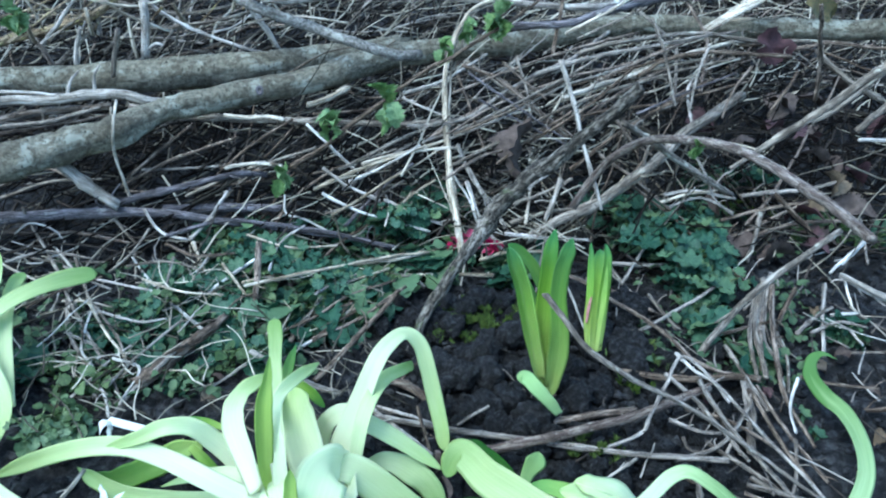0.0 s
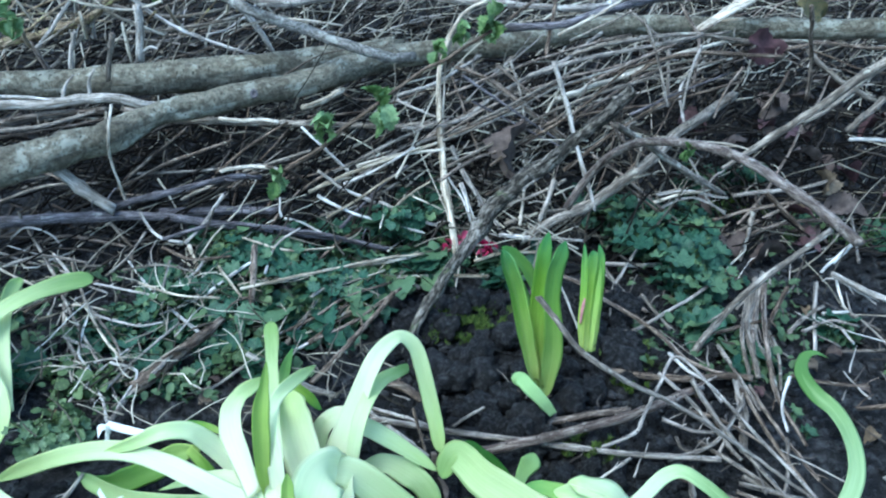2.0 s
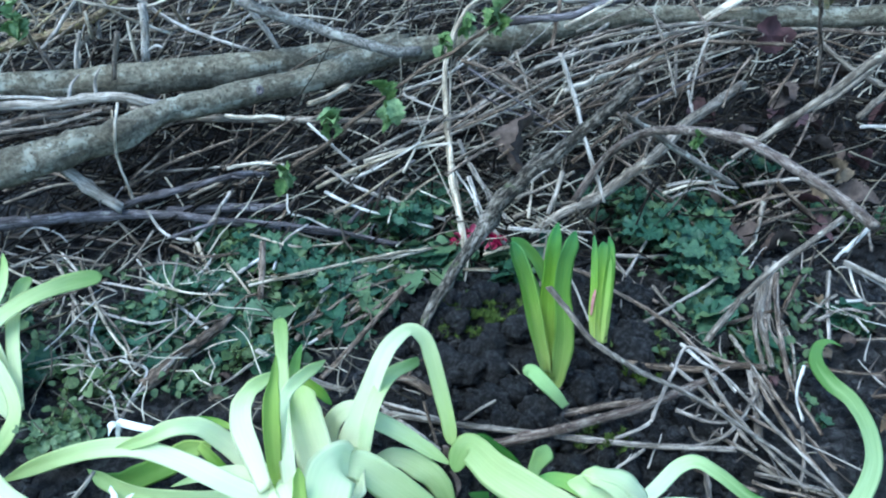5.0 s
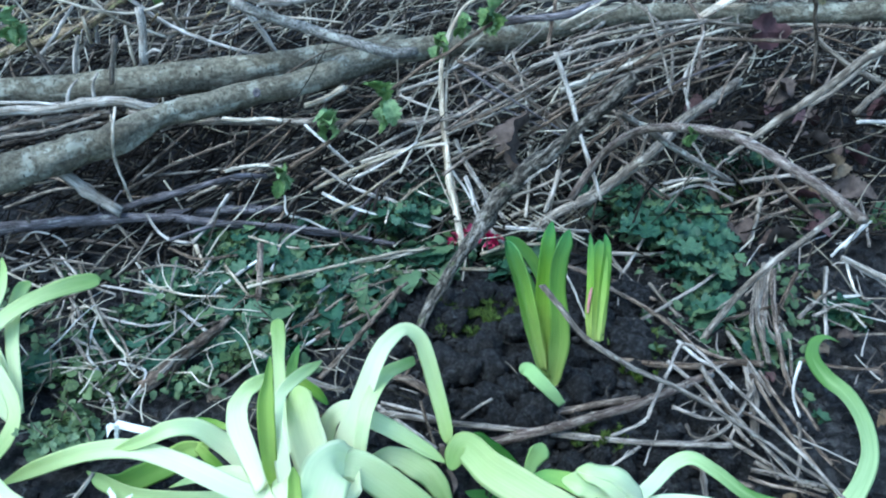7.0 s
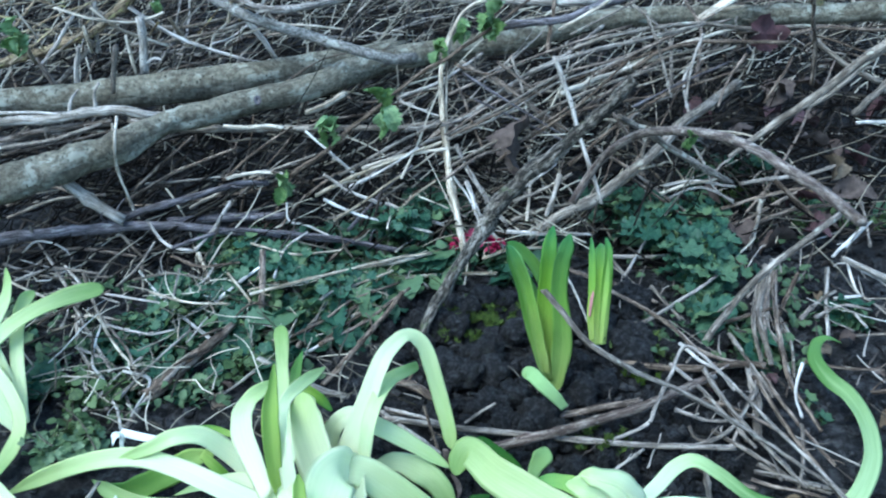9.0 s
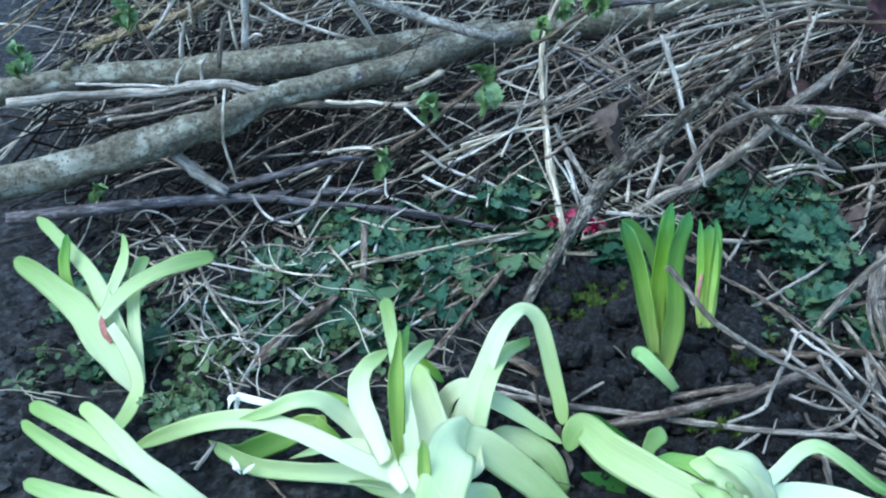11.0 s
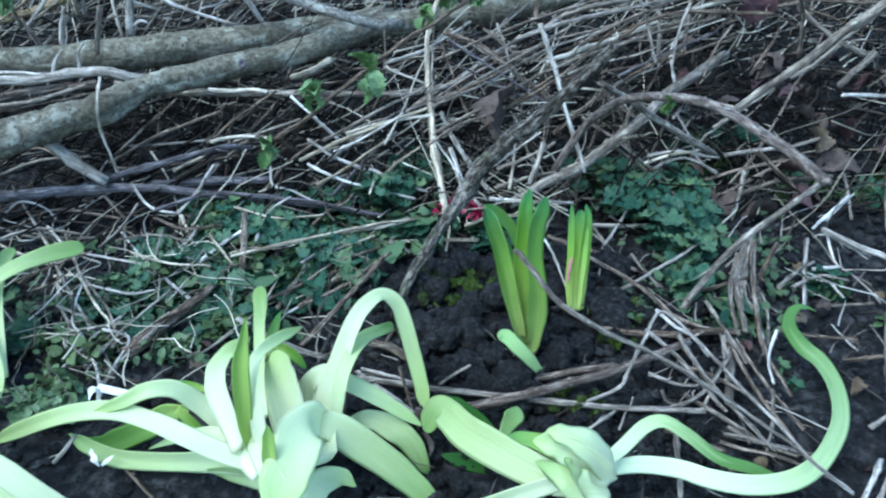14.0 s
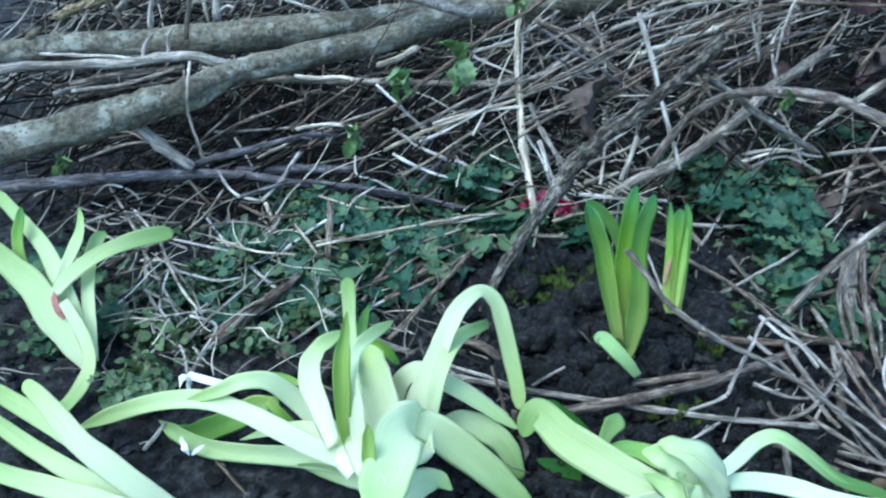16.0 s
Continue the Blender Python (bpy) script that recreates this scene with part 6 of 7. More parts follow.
# ---- withered leaf ends hanging from the arch ----
leaf(clump, [(-0.007, 0.377, 0.035), (-0.006, 0.375, 0.026), (-0.008, 0.372, 0.018)], (0.0046, 0.0058, 0.0009), DEAD, "withered brown leaf end", fold=0.3, wave=0.6, tip=0.12)
leaf(clump, [(-0.003, 0.372, 0.016), (0.002, 0.364, 0.010), (-0.000, 0.356, 0.006)], (0.0034, 0.0043, 0.0006), DEAD, "withered brown leaf end", fold=0.3, wave=0.6, tip=0.12)
stick("straw", [(-0.321, 0.727, 0.155), (-0.316, 0.692, 0.140), (-0.323, 0.703, 0.105), (-0.325, 0.718, 0.065), (-0.319, 0.715, 0.045)], 0.0014, 0.0012, STRAW, "thin dry straw hanging over the long log", category='straw')
TAN_A = (0.422, 0.728, 0.056)
TAN_B = (0.415, 0.718, 0.043)
WEED_A = (0.292, 0.454, -0.001)
WEED_B = (0.298, 0.436, -0.000)

# ---- steep thin twigs in the middle of the pile ----
stick("twig", [(0.014, 0.752, 0.112), (0.075, 0.767, 0.135), (0.137, 0.786, 0.164)], 0.0015, 0.0011, BROWN, "thin brown twig sticking out of the brush", category='twig')
stick("twig", [(0.057, 0.763, 0.131), (0.112, 0.777, 0.156), (0.174, 0.799, 0.186)], 0.0015, 0.0011, GREY, "thin grey twig sticking out of the brush", category='twig')
stick("twig", [(0.093, 0.754, 0.102), (0.147, 0.765, 0.134), (0.202, 0.787, 0.174)], 0.0018, 0.0013, BROWN, "brown twig leaning over the brush", category='twig')
stick("twig", [(0.029, 0.790, 0.166), (0.075, 0.769, 0.141), (0.135, 0.757, 0.105)], 0.0015, 0.0011, CANE, "dark thin twig across the brush", category='twig')
stick("twig", [(0.040, 0.775, 0.143), (0.087, 0.763, 0.121), (0.140, 0.749, 0.099)], 0.0012, 0.0008, CANE, "dark thin twig across the brush", category='twig')
stick("twig", [(0.065, 0.792, 0.178), (0.088, 0.783, 0.161), (0.111, 0.770, 0.145)], 0.0015, 0.0010, BROWN, "short brown twig on the brush", category='twig')
stick("twig", [(0.144, 0.806, 0.199), (0.180, 0.812, 0.215), (0.216, 0.821, 0.230)], 0.0015, 0.0010, GREY, "thin grey twig sticking out of the brush", category='twig')
stick("twig", [(0.167, 0.785, 0.162), (0.209, 0.792, 0.180), (0.257, 0.803, 0.198)], 0.0015, 0.0010, BROWN, "thin brown twig sticking out of the brush", category='twig')
stick("twig", [(0.209, 0.771, 0.130), (0.258, 0.782, 0.149), (0.313, 0.791, 0.169)], 0.0015, 0.0011, CANE, "dark thin twig across the brush", category='twig')
stick("twig", [(0.187, 0.766, 0.126), (0.202, 0.757, 0.107), (0.227, 0.751, 0.091)], 0.0018, 0.0013, BROWN, "short brown twig below the bramble", category='twig')
stick("twig", [(0.080, 0.796, 0.181), (0.091, 0.776, 0.150), (0.096, 0.758, 0.116)], 0.0015, 0.0011, GREY, "upright grey stem in the brush", category='twig')
stick("twig", [(0.223, 0.818, 0.219), (0.239, 0.796, 0.182), (0.248, 0.774, 0.143)], 0.0018, 0.0013, GREY, "upright grey stem in the brush", category='twig')
stick("twig", [(0.284, 0.802, 0.197), (0.271, 0.784, 0.173), (0.265, 0.770, 0.138)], 0.0015, 0.0011, PALE, "upright pale stem in the brush", category='twig')
stick("twig", [(0.333, 0.799, 0.175), (0.313, 0.785, 0.153), (0.300, 0.768, 0.128)], 0.0015, 0.0011, BROWN, "brown twig in the hedge bottom", category='twig')
stick("twig", [(-0.096, 0.734, 0.065), (-0.059, 0.741, 0.080), (-0.022, 0.750, 0.100)], 0.0015, 0.0011, PALE, "thin pale stem over the weeds", category='twig')
stick("straw", [(-0.054, 0.707, 0.037), (-0.030, 0.726, 0.053), (-0.005, 0.736, 0.067)], 0.0015, 0.0011, STRAW, "thin dry straw over the weeds", category='straw')
stick("straw", [(0.013, 0.734, 0.075), (0.030, 0.720, 0.054), (0.041, 0.703, 0.029)], 0.0015, 0.0010, WHITE, "thin white stem slanting to the ground", category='straw')
stick("twig", [(0.066, 0.713, 0.050), (0.091, 0.725, 0.063), (0.125, 0.740, 0.081)], 0.0015, 0.0011, PALE, "thin pale stem behind the shoot", category='twig')

# ---- long stems that sweep over the pile ----
stick("dry_stalk", [(-0.083, 0.762, 0.064), (-0.022, 0.786, 0.086), (0.062, 0.835, 0.119), (0.112, 0.895, 0.122)], 0.0029, 0.0022, BROWN, "long brown stem sweeping up the brush pile", category='stalk')
stick("dry_stalk", [(-0.104, 0.745, 0.049), (-0.043, 0.778, 0.081), (0.014, 0.795, 0.096), (0.071, 0.817, 0.113)], 0.0025, 0.0019, GREY, "long grey stem sweeping up the brush pile", category='stalk')
stick("straw", [(-0.146, 0.796, 0.103), (-0.117, 0.775, 0.084), (-0.088, 0.755, 0.065)], 0.0015, 0.0012, WHITE, "thin white straw slanting down the brush", category='straw')
stick("straw", [(-0.042, 0.831, 0.126), (-0.003, 0.856, 0.130), (0.042, 0.923, 0.132), (0.092, 1.005, 0.138)], 0.0020, 0.0017, PALE, "thin pale straw across the dry stalk", category='straw')
stick("straw", [(-0.042, 0.828, 0.123), (-0.021, 0.818, 0.117), (0.003, 0.807, 0.111)], 0.0016, 0.0013, PALE, "short pale straw over the brush", category='straw')
stick("twig", [(0.021, 0.909, 0.128), (0.034, 0.816, 0.116), (0.051, 0.773, 0.080)], 0.0016, 0.0013, BROWN, "thin brown twig hanging down the brush", category='twig')
stick("dead_stick", [(0.034, 0.935, 0.129), (0.080, 0.847, 0.126), (0.142, 0.791, 0.095)], 0.0030, 0.0023, GREY, "grey stick slanting down the brush pile")
stick("dry_stalk", [(0.140, 0.833, 0.123), (0.230, 0.902, 0.126), (0.340, 0.984, 0.133), (0.415, 1.028, 0.136)], 0.0032, 0.0025, STRAW, "long tan stalk along the brush pile", category='stalk')
stick("dry_stalk", [(0.150, 0.806, 0.103), (0.208, 0.851, 0.122), (0.290, 0.937, 0.125), (0.356, 0.971, 0.127)], 0.0024, 0.0020, BROWN, "long brown stalk along the brush pile", category='stalk')
stick("dead_stick", [(-0.431, 0.990, 0.198), (-0.396, 0.990, 0.181), (-0.321, 0.990, 0.168), (-0.237, 0.990, 0.182)], 0.0028, 0.0021, GREY, "grey stick arching behind the logs")
stick("dead_stick", [(-0.379, 0.970, 0.152), (-0.299, 0.970, 0.161), (-0.226, 0.970, 0.179)], 0.0025, 0.0018, GREY, "thin grey stick behind the logs")
stick("straw", [(-0.358, 0.930, 0.211), (-0.321, 0.930, 0.181), (-0.278, 0.930, 0.159), (-0.214, 0.930, 0.139)], 0.0027, 0.0017, PALE, "long pale straw slanting behind the logs", category='straw')
stick("dead_stick", [(-0.473, 0.775, 0.112), (-0.425, 0.775, 0.123), (-0.346, 0.775, 0.131)], 0.0030, 0.0024, BROWN, "brown stick tucked below the pale branch")
stick("dead_stick", [(-0.470, 0.765, 0.107), (-0.415, 0.765, 0.115), (-0.354, 0.765, 0.132)], 0.0024, 0.0018, GREY, "thin grey stick tucked below the pale branch")
stick("dead_stick", [(-0.329, 0.790, 0.206), (-0.335, 0.790, 0.186), (-0.343, 0.790, 0.156)], 0.0029, 0.0026, GREY, "broken grey stub standing before the log")
stick("dead_stick", [(-0.337, 0.900, 0.206), (-0.339, 0.900, 0.177), (-0.344, 0.900, 0.139)], 0.0049, 0.0049, PALE, "thick pale stick standing behind the log")
stick("dead_stick", [(-0.356, 0.900, 0.186), (-0.356, 0.900, 0.160), (-0.355, 0.900, 0.138)], 0.0020, 0.0023, STRAW, "thin pale stick standing behind the log")
stick("branch", [(-0.378, 0.700, 0.096), (-0.360, 0.700, 0.077), (-0.330, 0.700, 0.052)], 0.0063, 0.0057, PALE, "broken stub of a branch below the log")
stick("dead_stick", [(-0.476, 0.920, 0.155), (-0.470, 0.920, 0.139), (-0.464, 0.920, 0.119)], 0.0031, 0.0027, BROWN, "short brown stick leaning behind the log")
stick("dead_stick", [(-0.465, 0.940, 0.117), (-0.438, 0.940, 0.142), (-0.412, 0.940, 0.166)], 0.0031, 0.0024, GREY, "short grey stick leaning behind the log")
stick("dead_stick", [(-0.220, 0.930, 0.189), (-0.206, 0.930, 0.165), (-0.193, 0.930, 0.143)], 0.0037, 0.0027, PALE, "pale stick with a broken top behind the log")

# ---- sticks and straws over the weeds ----
stick("straw", [(-0.182, 0.590, 0.029), (-0.121, 0.613, 0.030), (-0.057, 0.648, 0.024), (-0.012, 0.665, 0.020)], 0.0018, 0.0014, STRAW, "long pale straw lying over the weeds", category='straw')
stick("twig", [(-0.114, 0.533, 0.011), (-0.076, 0.561, 0.013), (-0.034, 0.605, 0.020)], 0.0020, 0.0015, BROWN, "rough brown twig on the soil", category='twig')
stick("twig", [(-0.136, 0.550, 0.011), (-0.098, 0.587, 0.015), (-0.067, 0.603, 0.019)], 0.0018, 0.0013, GREY, "grey twig lying over the weeds", category='twig')
stick("twig", [(-0.140, 0.504, 0.010), (-0.114, 0.533, 0.011), (-0.086, 0.556, 0.011)], 0.0015, 0.0011, PALE, "pale twig lying on the soil", category='twig')
stick("twig", [(-0.275, 0.670, 0.034), (-0.221, 0.690, 0.041), (-0.152, 0.690, 0.035), (-0.082, 0.684, 0.024), (-0.047, 0.676, 0.020)], 0.0023, 0.0016, CANE, "thin dark cane over the weeds", category='twig')
stick("straw", [(-0.123, 0.718, 0.059), (-0.082, 0.704, 0.045), (-0.011, 0.691, 0.030)], 0.0018, 0.0012, WHITE, "thin pale stem over the weeds", category='straw')


# ---- thorns on the canes ----
def thorns(ob, count, size, material, seed):
    """Small hooked prickles, each a part of its cane, set on the cane's own surface."""
    rng = random.Random(seed)
    me = ob.data
    polys = [p for p in me.polygons if len(p.vertices) == 4]
    v = [(1, 0, 0), (-0.5, 0.8, 0), (-0.5, -0.8, 0), (0.3, 0.1, 2.4)]
    shared = mesh_of("thorn", [([Vector(q) * size for q in v], [(0, 3, 1), (1, 3, 2), (2, 3, 0)], [((0, 0), (0, 0.01), (0.01, 0))] * 3)], material, False)
    for p in rng.sample(polys, min(count, len(polys))):
        t = put("thorn", shared, ob)
        turn = p.normal.to_track_quat("Z", "X").to_matrix().to_4x4()
        t.matrix_basis = Matrix.Translation(p.center - p.normal * size * 0.2) @ turn @ pose(0, 0, 0, 0, 0, rng.uniform(0, 360)) @ Matrix.Scale(rng.uniform(0.6, 1.2), 4)


thorns(bramble, 110, 0.0015, THORN, 3)
thorns(thorny_cane, 34, 0.0014, THORN, 4)
thorns(level_cane, 24, 0.0014, CANE, 5)
thorns(mossy_stick, 50, 0.0016, MOSSY, 6)


# ---- leaves with a toothed, rounded outline ----
def blade(length, width, teeth=5, cup=0.25, notch=0.12, seed=0, point=0.8, thick=0.0004):
    """A small folded leaf with a toothed edge, from its foot along +x."""
    rng = random.Random(seed)
    n = teeth * 2
    top = []
    for s in (1, -1):
        row = []
        for i in range(1, n):
            u = i / n
            w = math.sin(math.pi * u ** point) ** 0.75 * 0.5 * width
            w *= 1 - (notch if i % 2 == 0 else -notch * 0.6) * rng.uniform(0.6, 1.3)
            row.append(Vector((u * length, s * w, cup * w + 0.12 * length * math.sin(u * 3.1) * cup - 0.18 * cup * length * u * u + rng.uniform(-1, 1) * 0.02 * width)))
        top.append(row)
    mid = [Vector((i / n * length, 0, 0.12 * length * math.sin(i / n * 3.1) * cup - 0.18 * cup * length * (i / n) ** 2)) for i in range(n + 1)]
    verts = mid + top[0] + top[1]
    a, b = n + 1, n + 1 + n - 1
    faces = []
    for base, turn in ((a, 1), (b, -1)):
        loop = [0, *range(base, base + n - 1), n]
        for i in range(n):
            l0, l1 = loop[i], loop[i + 1]
            quad = [i, i + 1, l1, l0]
            quad = [q for k, q in enumerate(quad) if q not in quad[:k]]
            faces.append(tuple(quad[::turn]))
    m = len(verts)
    verts = verts + [q - Vector((0, 0, thick)) for q in verts]
    faces = faces + [tuple(i + m for i in f[::-1]) for f in faces]
    return verts, faces, [tuple((verts[i][0], verts[i][1]) for i in f) for f in faces]


def lobed(size, lobes, seed, cup=0.25, thick=0.0004):
    """A rounded leaf with shallow toothed lobes and a notched foot, on a short stalk along +x."""
    rng = random.Random(seed)
    n = 26
    mid, rim = [], []
    for i in range(n):
        a = math.pi * (2 * i / n - 1)
        r = 0.5 * size * (1 + 0.1 * math.cos(lobes * a) + (0.05 if i % 2 else -0.05) + rng.uniform(-0.03, 0.03))
        r *= 1 - 0.6 * max(0.0, (abs(a) - 2.45) / 0.69) ** 2
        tilt = 0.09 * size * math.cos(lobes * a)
        for row, k in ((mid, 0.55), (rim, 1.0)):
            row.append(Vector((0.5 * size + math.cos(a) * r * k, math.sin(a) * r * k * 1.08, cup * size * (k * k - 0.6 * k) * (0.6 + 0.4 * abs(math.sin(a))) + tilt * k * k - 0.12 * size * max(0.0, math.cos(a)) * k * k)))
    verts = [Vector((0.45 * size, 0, 0)), *mid, *rim]
    faces = []
    for i in range(n):
        j = (i + 1) % n
        faces += [(0, 1 + i, 1 + j), (1 + i, 1 + n + i, 1 + n + j, 1 + j)]
    m = len(verts)
    verts = verts + [q - Vector((0, 0, thick)) for q in verts]
    faces = faces + [tuple(i + m for i in f[::-1]) for f in faces]
    return verts, faces, [tuple((verts[i][0], verts[i][1]) for i in f) for f in faces]


ROUND = [mesh_of("leaf", [lobed(0.0215, 5, 31, 0.42)], WEED), mesh_of("leaf", [lobed(0.0175, 5, 32, 0.35)], WEED), mesh_of("leaf", [blade(0.0245, 0.0205, 7, 0.2, 0.16, 33, 0.6)], WEED),
         mesh_of("leaf", [lobed(0.0165, 5, 34, 0.5)], WEED), mesh_of("leaf", [lobed(0.021, 7, 35, 0.2)], WEED)]
PALE_LEAVES = [mesh_of("leaf", [lobed(0.0165, 5, 41, 0.4)], SAGE), mesh_of("leaf", [lobed(0.012, 5, 42, 0.5)], SAGE), mesh_of("leaf", [blade(0.013, 0.008, 4, 0.5, 0.25, 43)], SAGE)]
BLADES = [mesh_of("leaf", [blade(0.0145, 0.0125, 5, 0.3, 0.12, 1)], SMALL), mesh_of("leaf", [blade(0.012, 0.0085, 4, 0.4, 0.12, 2)], SMALL),
          mesh_of("leaf", [blade(0.0175, 0.0155, 6, 0.2, 0.13, 3)], SMALL), mesh_of("leaf", [blade(0.009, 0.0062, 3, 0.35, 0.1, 4)], SMALL)]


def weed(seed, height, stems, size, label, shapes=None):
    """A low weed: a few leaning stems with pairs of toothed leaves."""
    rng = random.Random(seed)
    ob = plant("weed", (0, 0, -5), label, "weed", "weeds at the foot of the pile")
    for _ in range(stems):
        a, lean = rng.uniform(0, 6.28), rng.uniform(0.2, 1.0)
        h = height * rng.uniform(0.6, 1.1)
        tip = Vector((math.cos(a) * lean * h, math.sin(a) * lean * h, h))
        bend = Vector((tip.x * 0.35, tip.y * 0.35, h * 0.6))
        line = spline([Vector((0, 0, -0.004)), bend, tip], 4)
        put("stem", mesh_of("stem", [tube(line, 0.0009, 0.0006, 5, 0.1, seed)], WEED_STEM), ob)
        turn = rng.uniform(0, 180)
        for i, at in enumerate((0.45, 0.7, 0.92, 1.0)):
            p = line[min(len(line) - 1, int(at * (len(line) - 1)))]
            turn += 90 + rng.uniform(-20, 20)
            for flip in (0, 180):
                if rng.random() < 0.12:
                    continue
                k = put("leaf", rng.choice(shapes or BLADES), ob)
                s = size * rng.uniform(0.65, 1.15) * (0.7 if at == 1.0 else 1.0)
                k.matrix_basis = Matrix.Translation(p) @ pose(0, 0, 0, rng.uniform(-38, 38), rng.uniform(-20, 50), turn + flip) @ Matrix.Translation((0.002, 0, 0)) @ Matrix.Scale(s, 4)
    return ob


WEEDS = [weed(11, 0.02, 2, 0.8, "low green weed with toothed leaves on the soil"), weed(12, 0.015, 2, 0.7, "small green weed with rounded leaves"),
         weed(13, 0.032, 2, 1.1, "taller green weed with broad toothed leaves"), weed(14, 0.012, 2, 0.55, "tiny spreading weed with fine leaves"),
         weed(15, 0.019, 2, 0.65, "green weed with small paired leaves"),
         weed(16, 0.02, 2, 1.0, "green weed with rounded lobed leaves on the soil", ROUND), weed(17, 0.014, 2, 0.8, "low weed with scalloped round leaves", ROUND),
         weed(18, 0.045, 3, 1.05, "tall green weed with broad scalloped leaves", ROUND),
         weed(19, 0.03, 3, 1.0, "leafy tuft of a pale grey-green weed", PALE_LEAVES)]


def smooth(v):
    v = min(1.0, max(0.0, v))
    return v * v * (3 - 2 * v)


def pile(x, y):
    """The height of the brush pile's upper side."""
    return 0.11 * smooth((y - 0.68) / 0.17) + max(0.0, y - 0.9) * 0.08


def ground(x, y):
    """The lie of the bare soil: nearly level, rising behind the pile."""
    z = -0.03 * smooth((y - 0.72) / 0.1) * smooth((1.1 - y) / 0.15) + 0.055 * smooth((y - 0.9) / 0.35) + max(0.0, min(y, 3.0) - 1.1) * 0.08
    near = smooth((2.5 - abs(y)) / 1.5) * smooth((2.5 - abs(x)) / 1.5)
    if near > 0:
        p = Vector((x, y, 0))
        z += near * (0.006 * noise.noise(p * 9) + 0.0055 * noise.noise(p * 31) + 0.007 * abs(noise.noise(p * 75)) + 0.0035 * noise.noise(p * 150) - 0.006)
    return z


def scatter(kinds, count, area, seed, sizes=(0.6, 1.45), lift=0.0):
    """Copies of the kinds, strewn over a leaning four-sided patch of the soil."""
    rng = random.Random(seed)
    a, b, c, d = (Vector((*q, 0)) for q in area)
    knots = [(rng.random(), rng.random()) for _ in range(max(2, count // 5))]
    for _ in range(count):
        u, v = rng.choice(knots)
        u, v = min(1, max(0, rng.gauss(u, 0.12))), min(1, max(0, rng.gauss(v, 0.12)))
        p = a.lerp(b, u).lerp(d.lerp(c, u), v)
        s = rng.uniform(*sizes)
        copy_thing(rng.choice(kinds), pose(p.x, p.y, ground(p.x, p.y) + lift, rng.uniform(-12, 12), rng.uniform(-12, 12), rng.uniform(0, 360)) @ Matrix.Scale(s, 4))


scatter([WEEDS[5], WEEDS[6], WEEDS[5], WEEDS[0]], 80, ((-0.26, 0.56), (-0.03, 0.57), (0.06, 0.78), (-0.24, 0.73)), 21, (0.7, 1.5))
scatter([WEEDS[5], WEEDS[1], WEEDS[6]], 16, ((-0.02, 0.62), (0.1, 0.62), (0.14, 0.78), (-0.02, 0.78)), 29, (0.6, 1.2))
scatter([WEEDS[5], WEEDS[7], WEEDS[4]], 14, ((0.3, 0.72), (0.5, 0.7), (0.6, 0.95), (0.34, 0.92)), 30, (0.6, 1.2), 0.012)
scatter([WEEDS[7], WEEDS[5]], 18, ((-0.16, 0.7), (0.02, 0.7), (0.05, 0.84), (-0.1, 0.82)), 37, (0.6, 1.0), 0.028)
scatter([WEEDS[7]], 9, ((0.2, 0.6), (0.28, 0.6), (0.31, 0.74), (0.21, 0.76)), 38, (0.6, 1.2))
scatter([WEEDS[7], WEEDS[5]], 26, ((-0.2, 0.6), (-0.02, 0.6), (0.05, 0.76), (-0.2, 0.73)), 28, (0.6, 1.0))
scatter([WEEDS[5], WEEDS[7], WEEDS[6], WEEDS[4]], 20, ((-0.33, 0.52), (-0.1, 0.55), (-0.08, 0.66), (-0.31, 0.66)), 31, (0.55, 0.9), 0.004)
scatter([WEEDS[6], WEEDS[5], WEEDS[6], WEEDS[0]], 60, ((-0.44, 0.46), (-0.15, 0.5), (-0.15, 0.64), (-0.44, 0.6)), 22, (0.6, 1.15))
scatter([WEEDS[0], WEEDS[1], WEEDS[4]], 12, ((-0.37, 0.41), (-0.28, 0.43), (-0.28, 0.49), (-0.37, 0.49)), 23)
scatter([WEEDS[7], WEEDS[7], WEEDS[2]], 19, ((0.19, 0.6), (0.28, 0.57), (0.3, 0.73), (0.2, 0.78)), 24, (0.8, 1.35))
scatter([WEEDS[5], WEEDS[6]], 12, ((0.23, 0.51), (0.29, 0.5), (0.3, 0.57), (0.22, 0.58)), 25)
scatter([WEEDS[6], WEEDS[3]], 8, ((0.32, 0.5), (0.46, 0.47), (0.5, 0.66), (0.36, 0.62)), 26)


def carpet(name, count, area, seed, size, label):
    """A carpet of tiny weed leaves past counting, in one mesh."""
    rng = random.Random(seed)
    a, b, c, d = (Vector((*q, 0)) for q in area)
    shapes = [blade(0.0075, 0.0055, 2, 0.4, 0.1, 70 + i) for i in range(4)]
    pieces = []
    while len(pieces) < count:
        u, v = rng.random(), rng.random()
        p = a.lerp(b, u).lerp(d.lerp(c, u), v)
        if noise.noise(p * 22 + Vector((seed, 0, 0))) < rng.uniform(-0.25, 0.2):
            continue
        m = pose(p.x, p.y, ground(p.x, p.y) + rng.uniform(0.002, 0.016), rng.uniform(-40, 40), rng.uniform(-45, 35), rng.uniform(0, 360)) @ Matrix.Scale(size * rng.uniform(0.6, 1.5), 4)
        vs, fs, us = rng.choice(shapes)
        pieces.append(([m @ q for q in vs], fs, us))
    return put(name, mesh_of(name, pieces, CARPET), None, label, "weeds", kind="stuff")


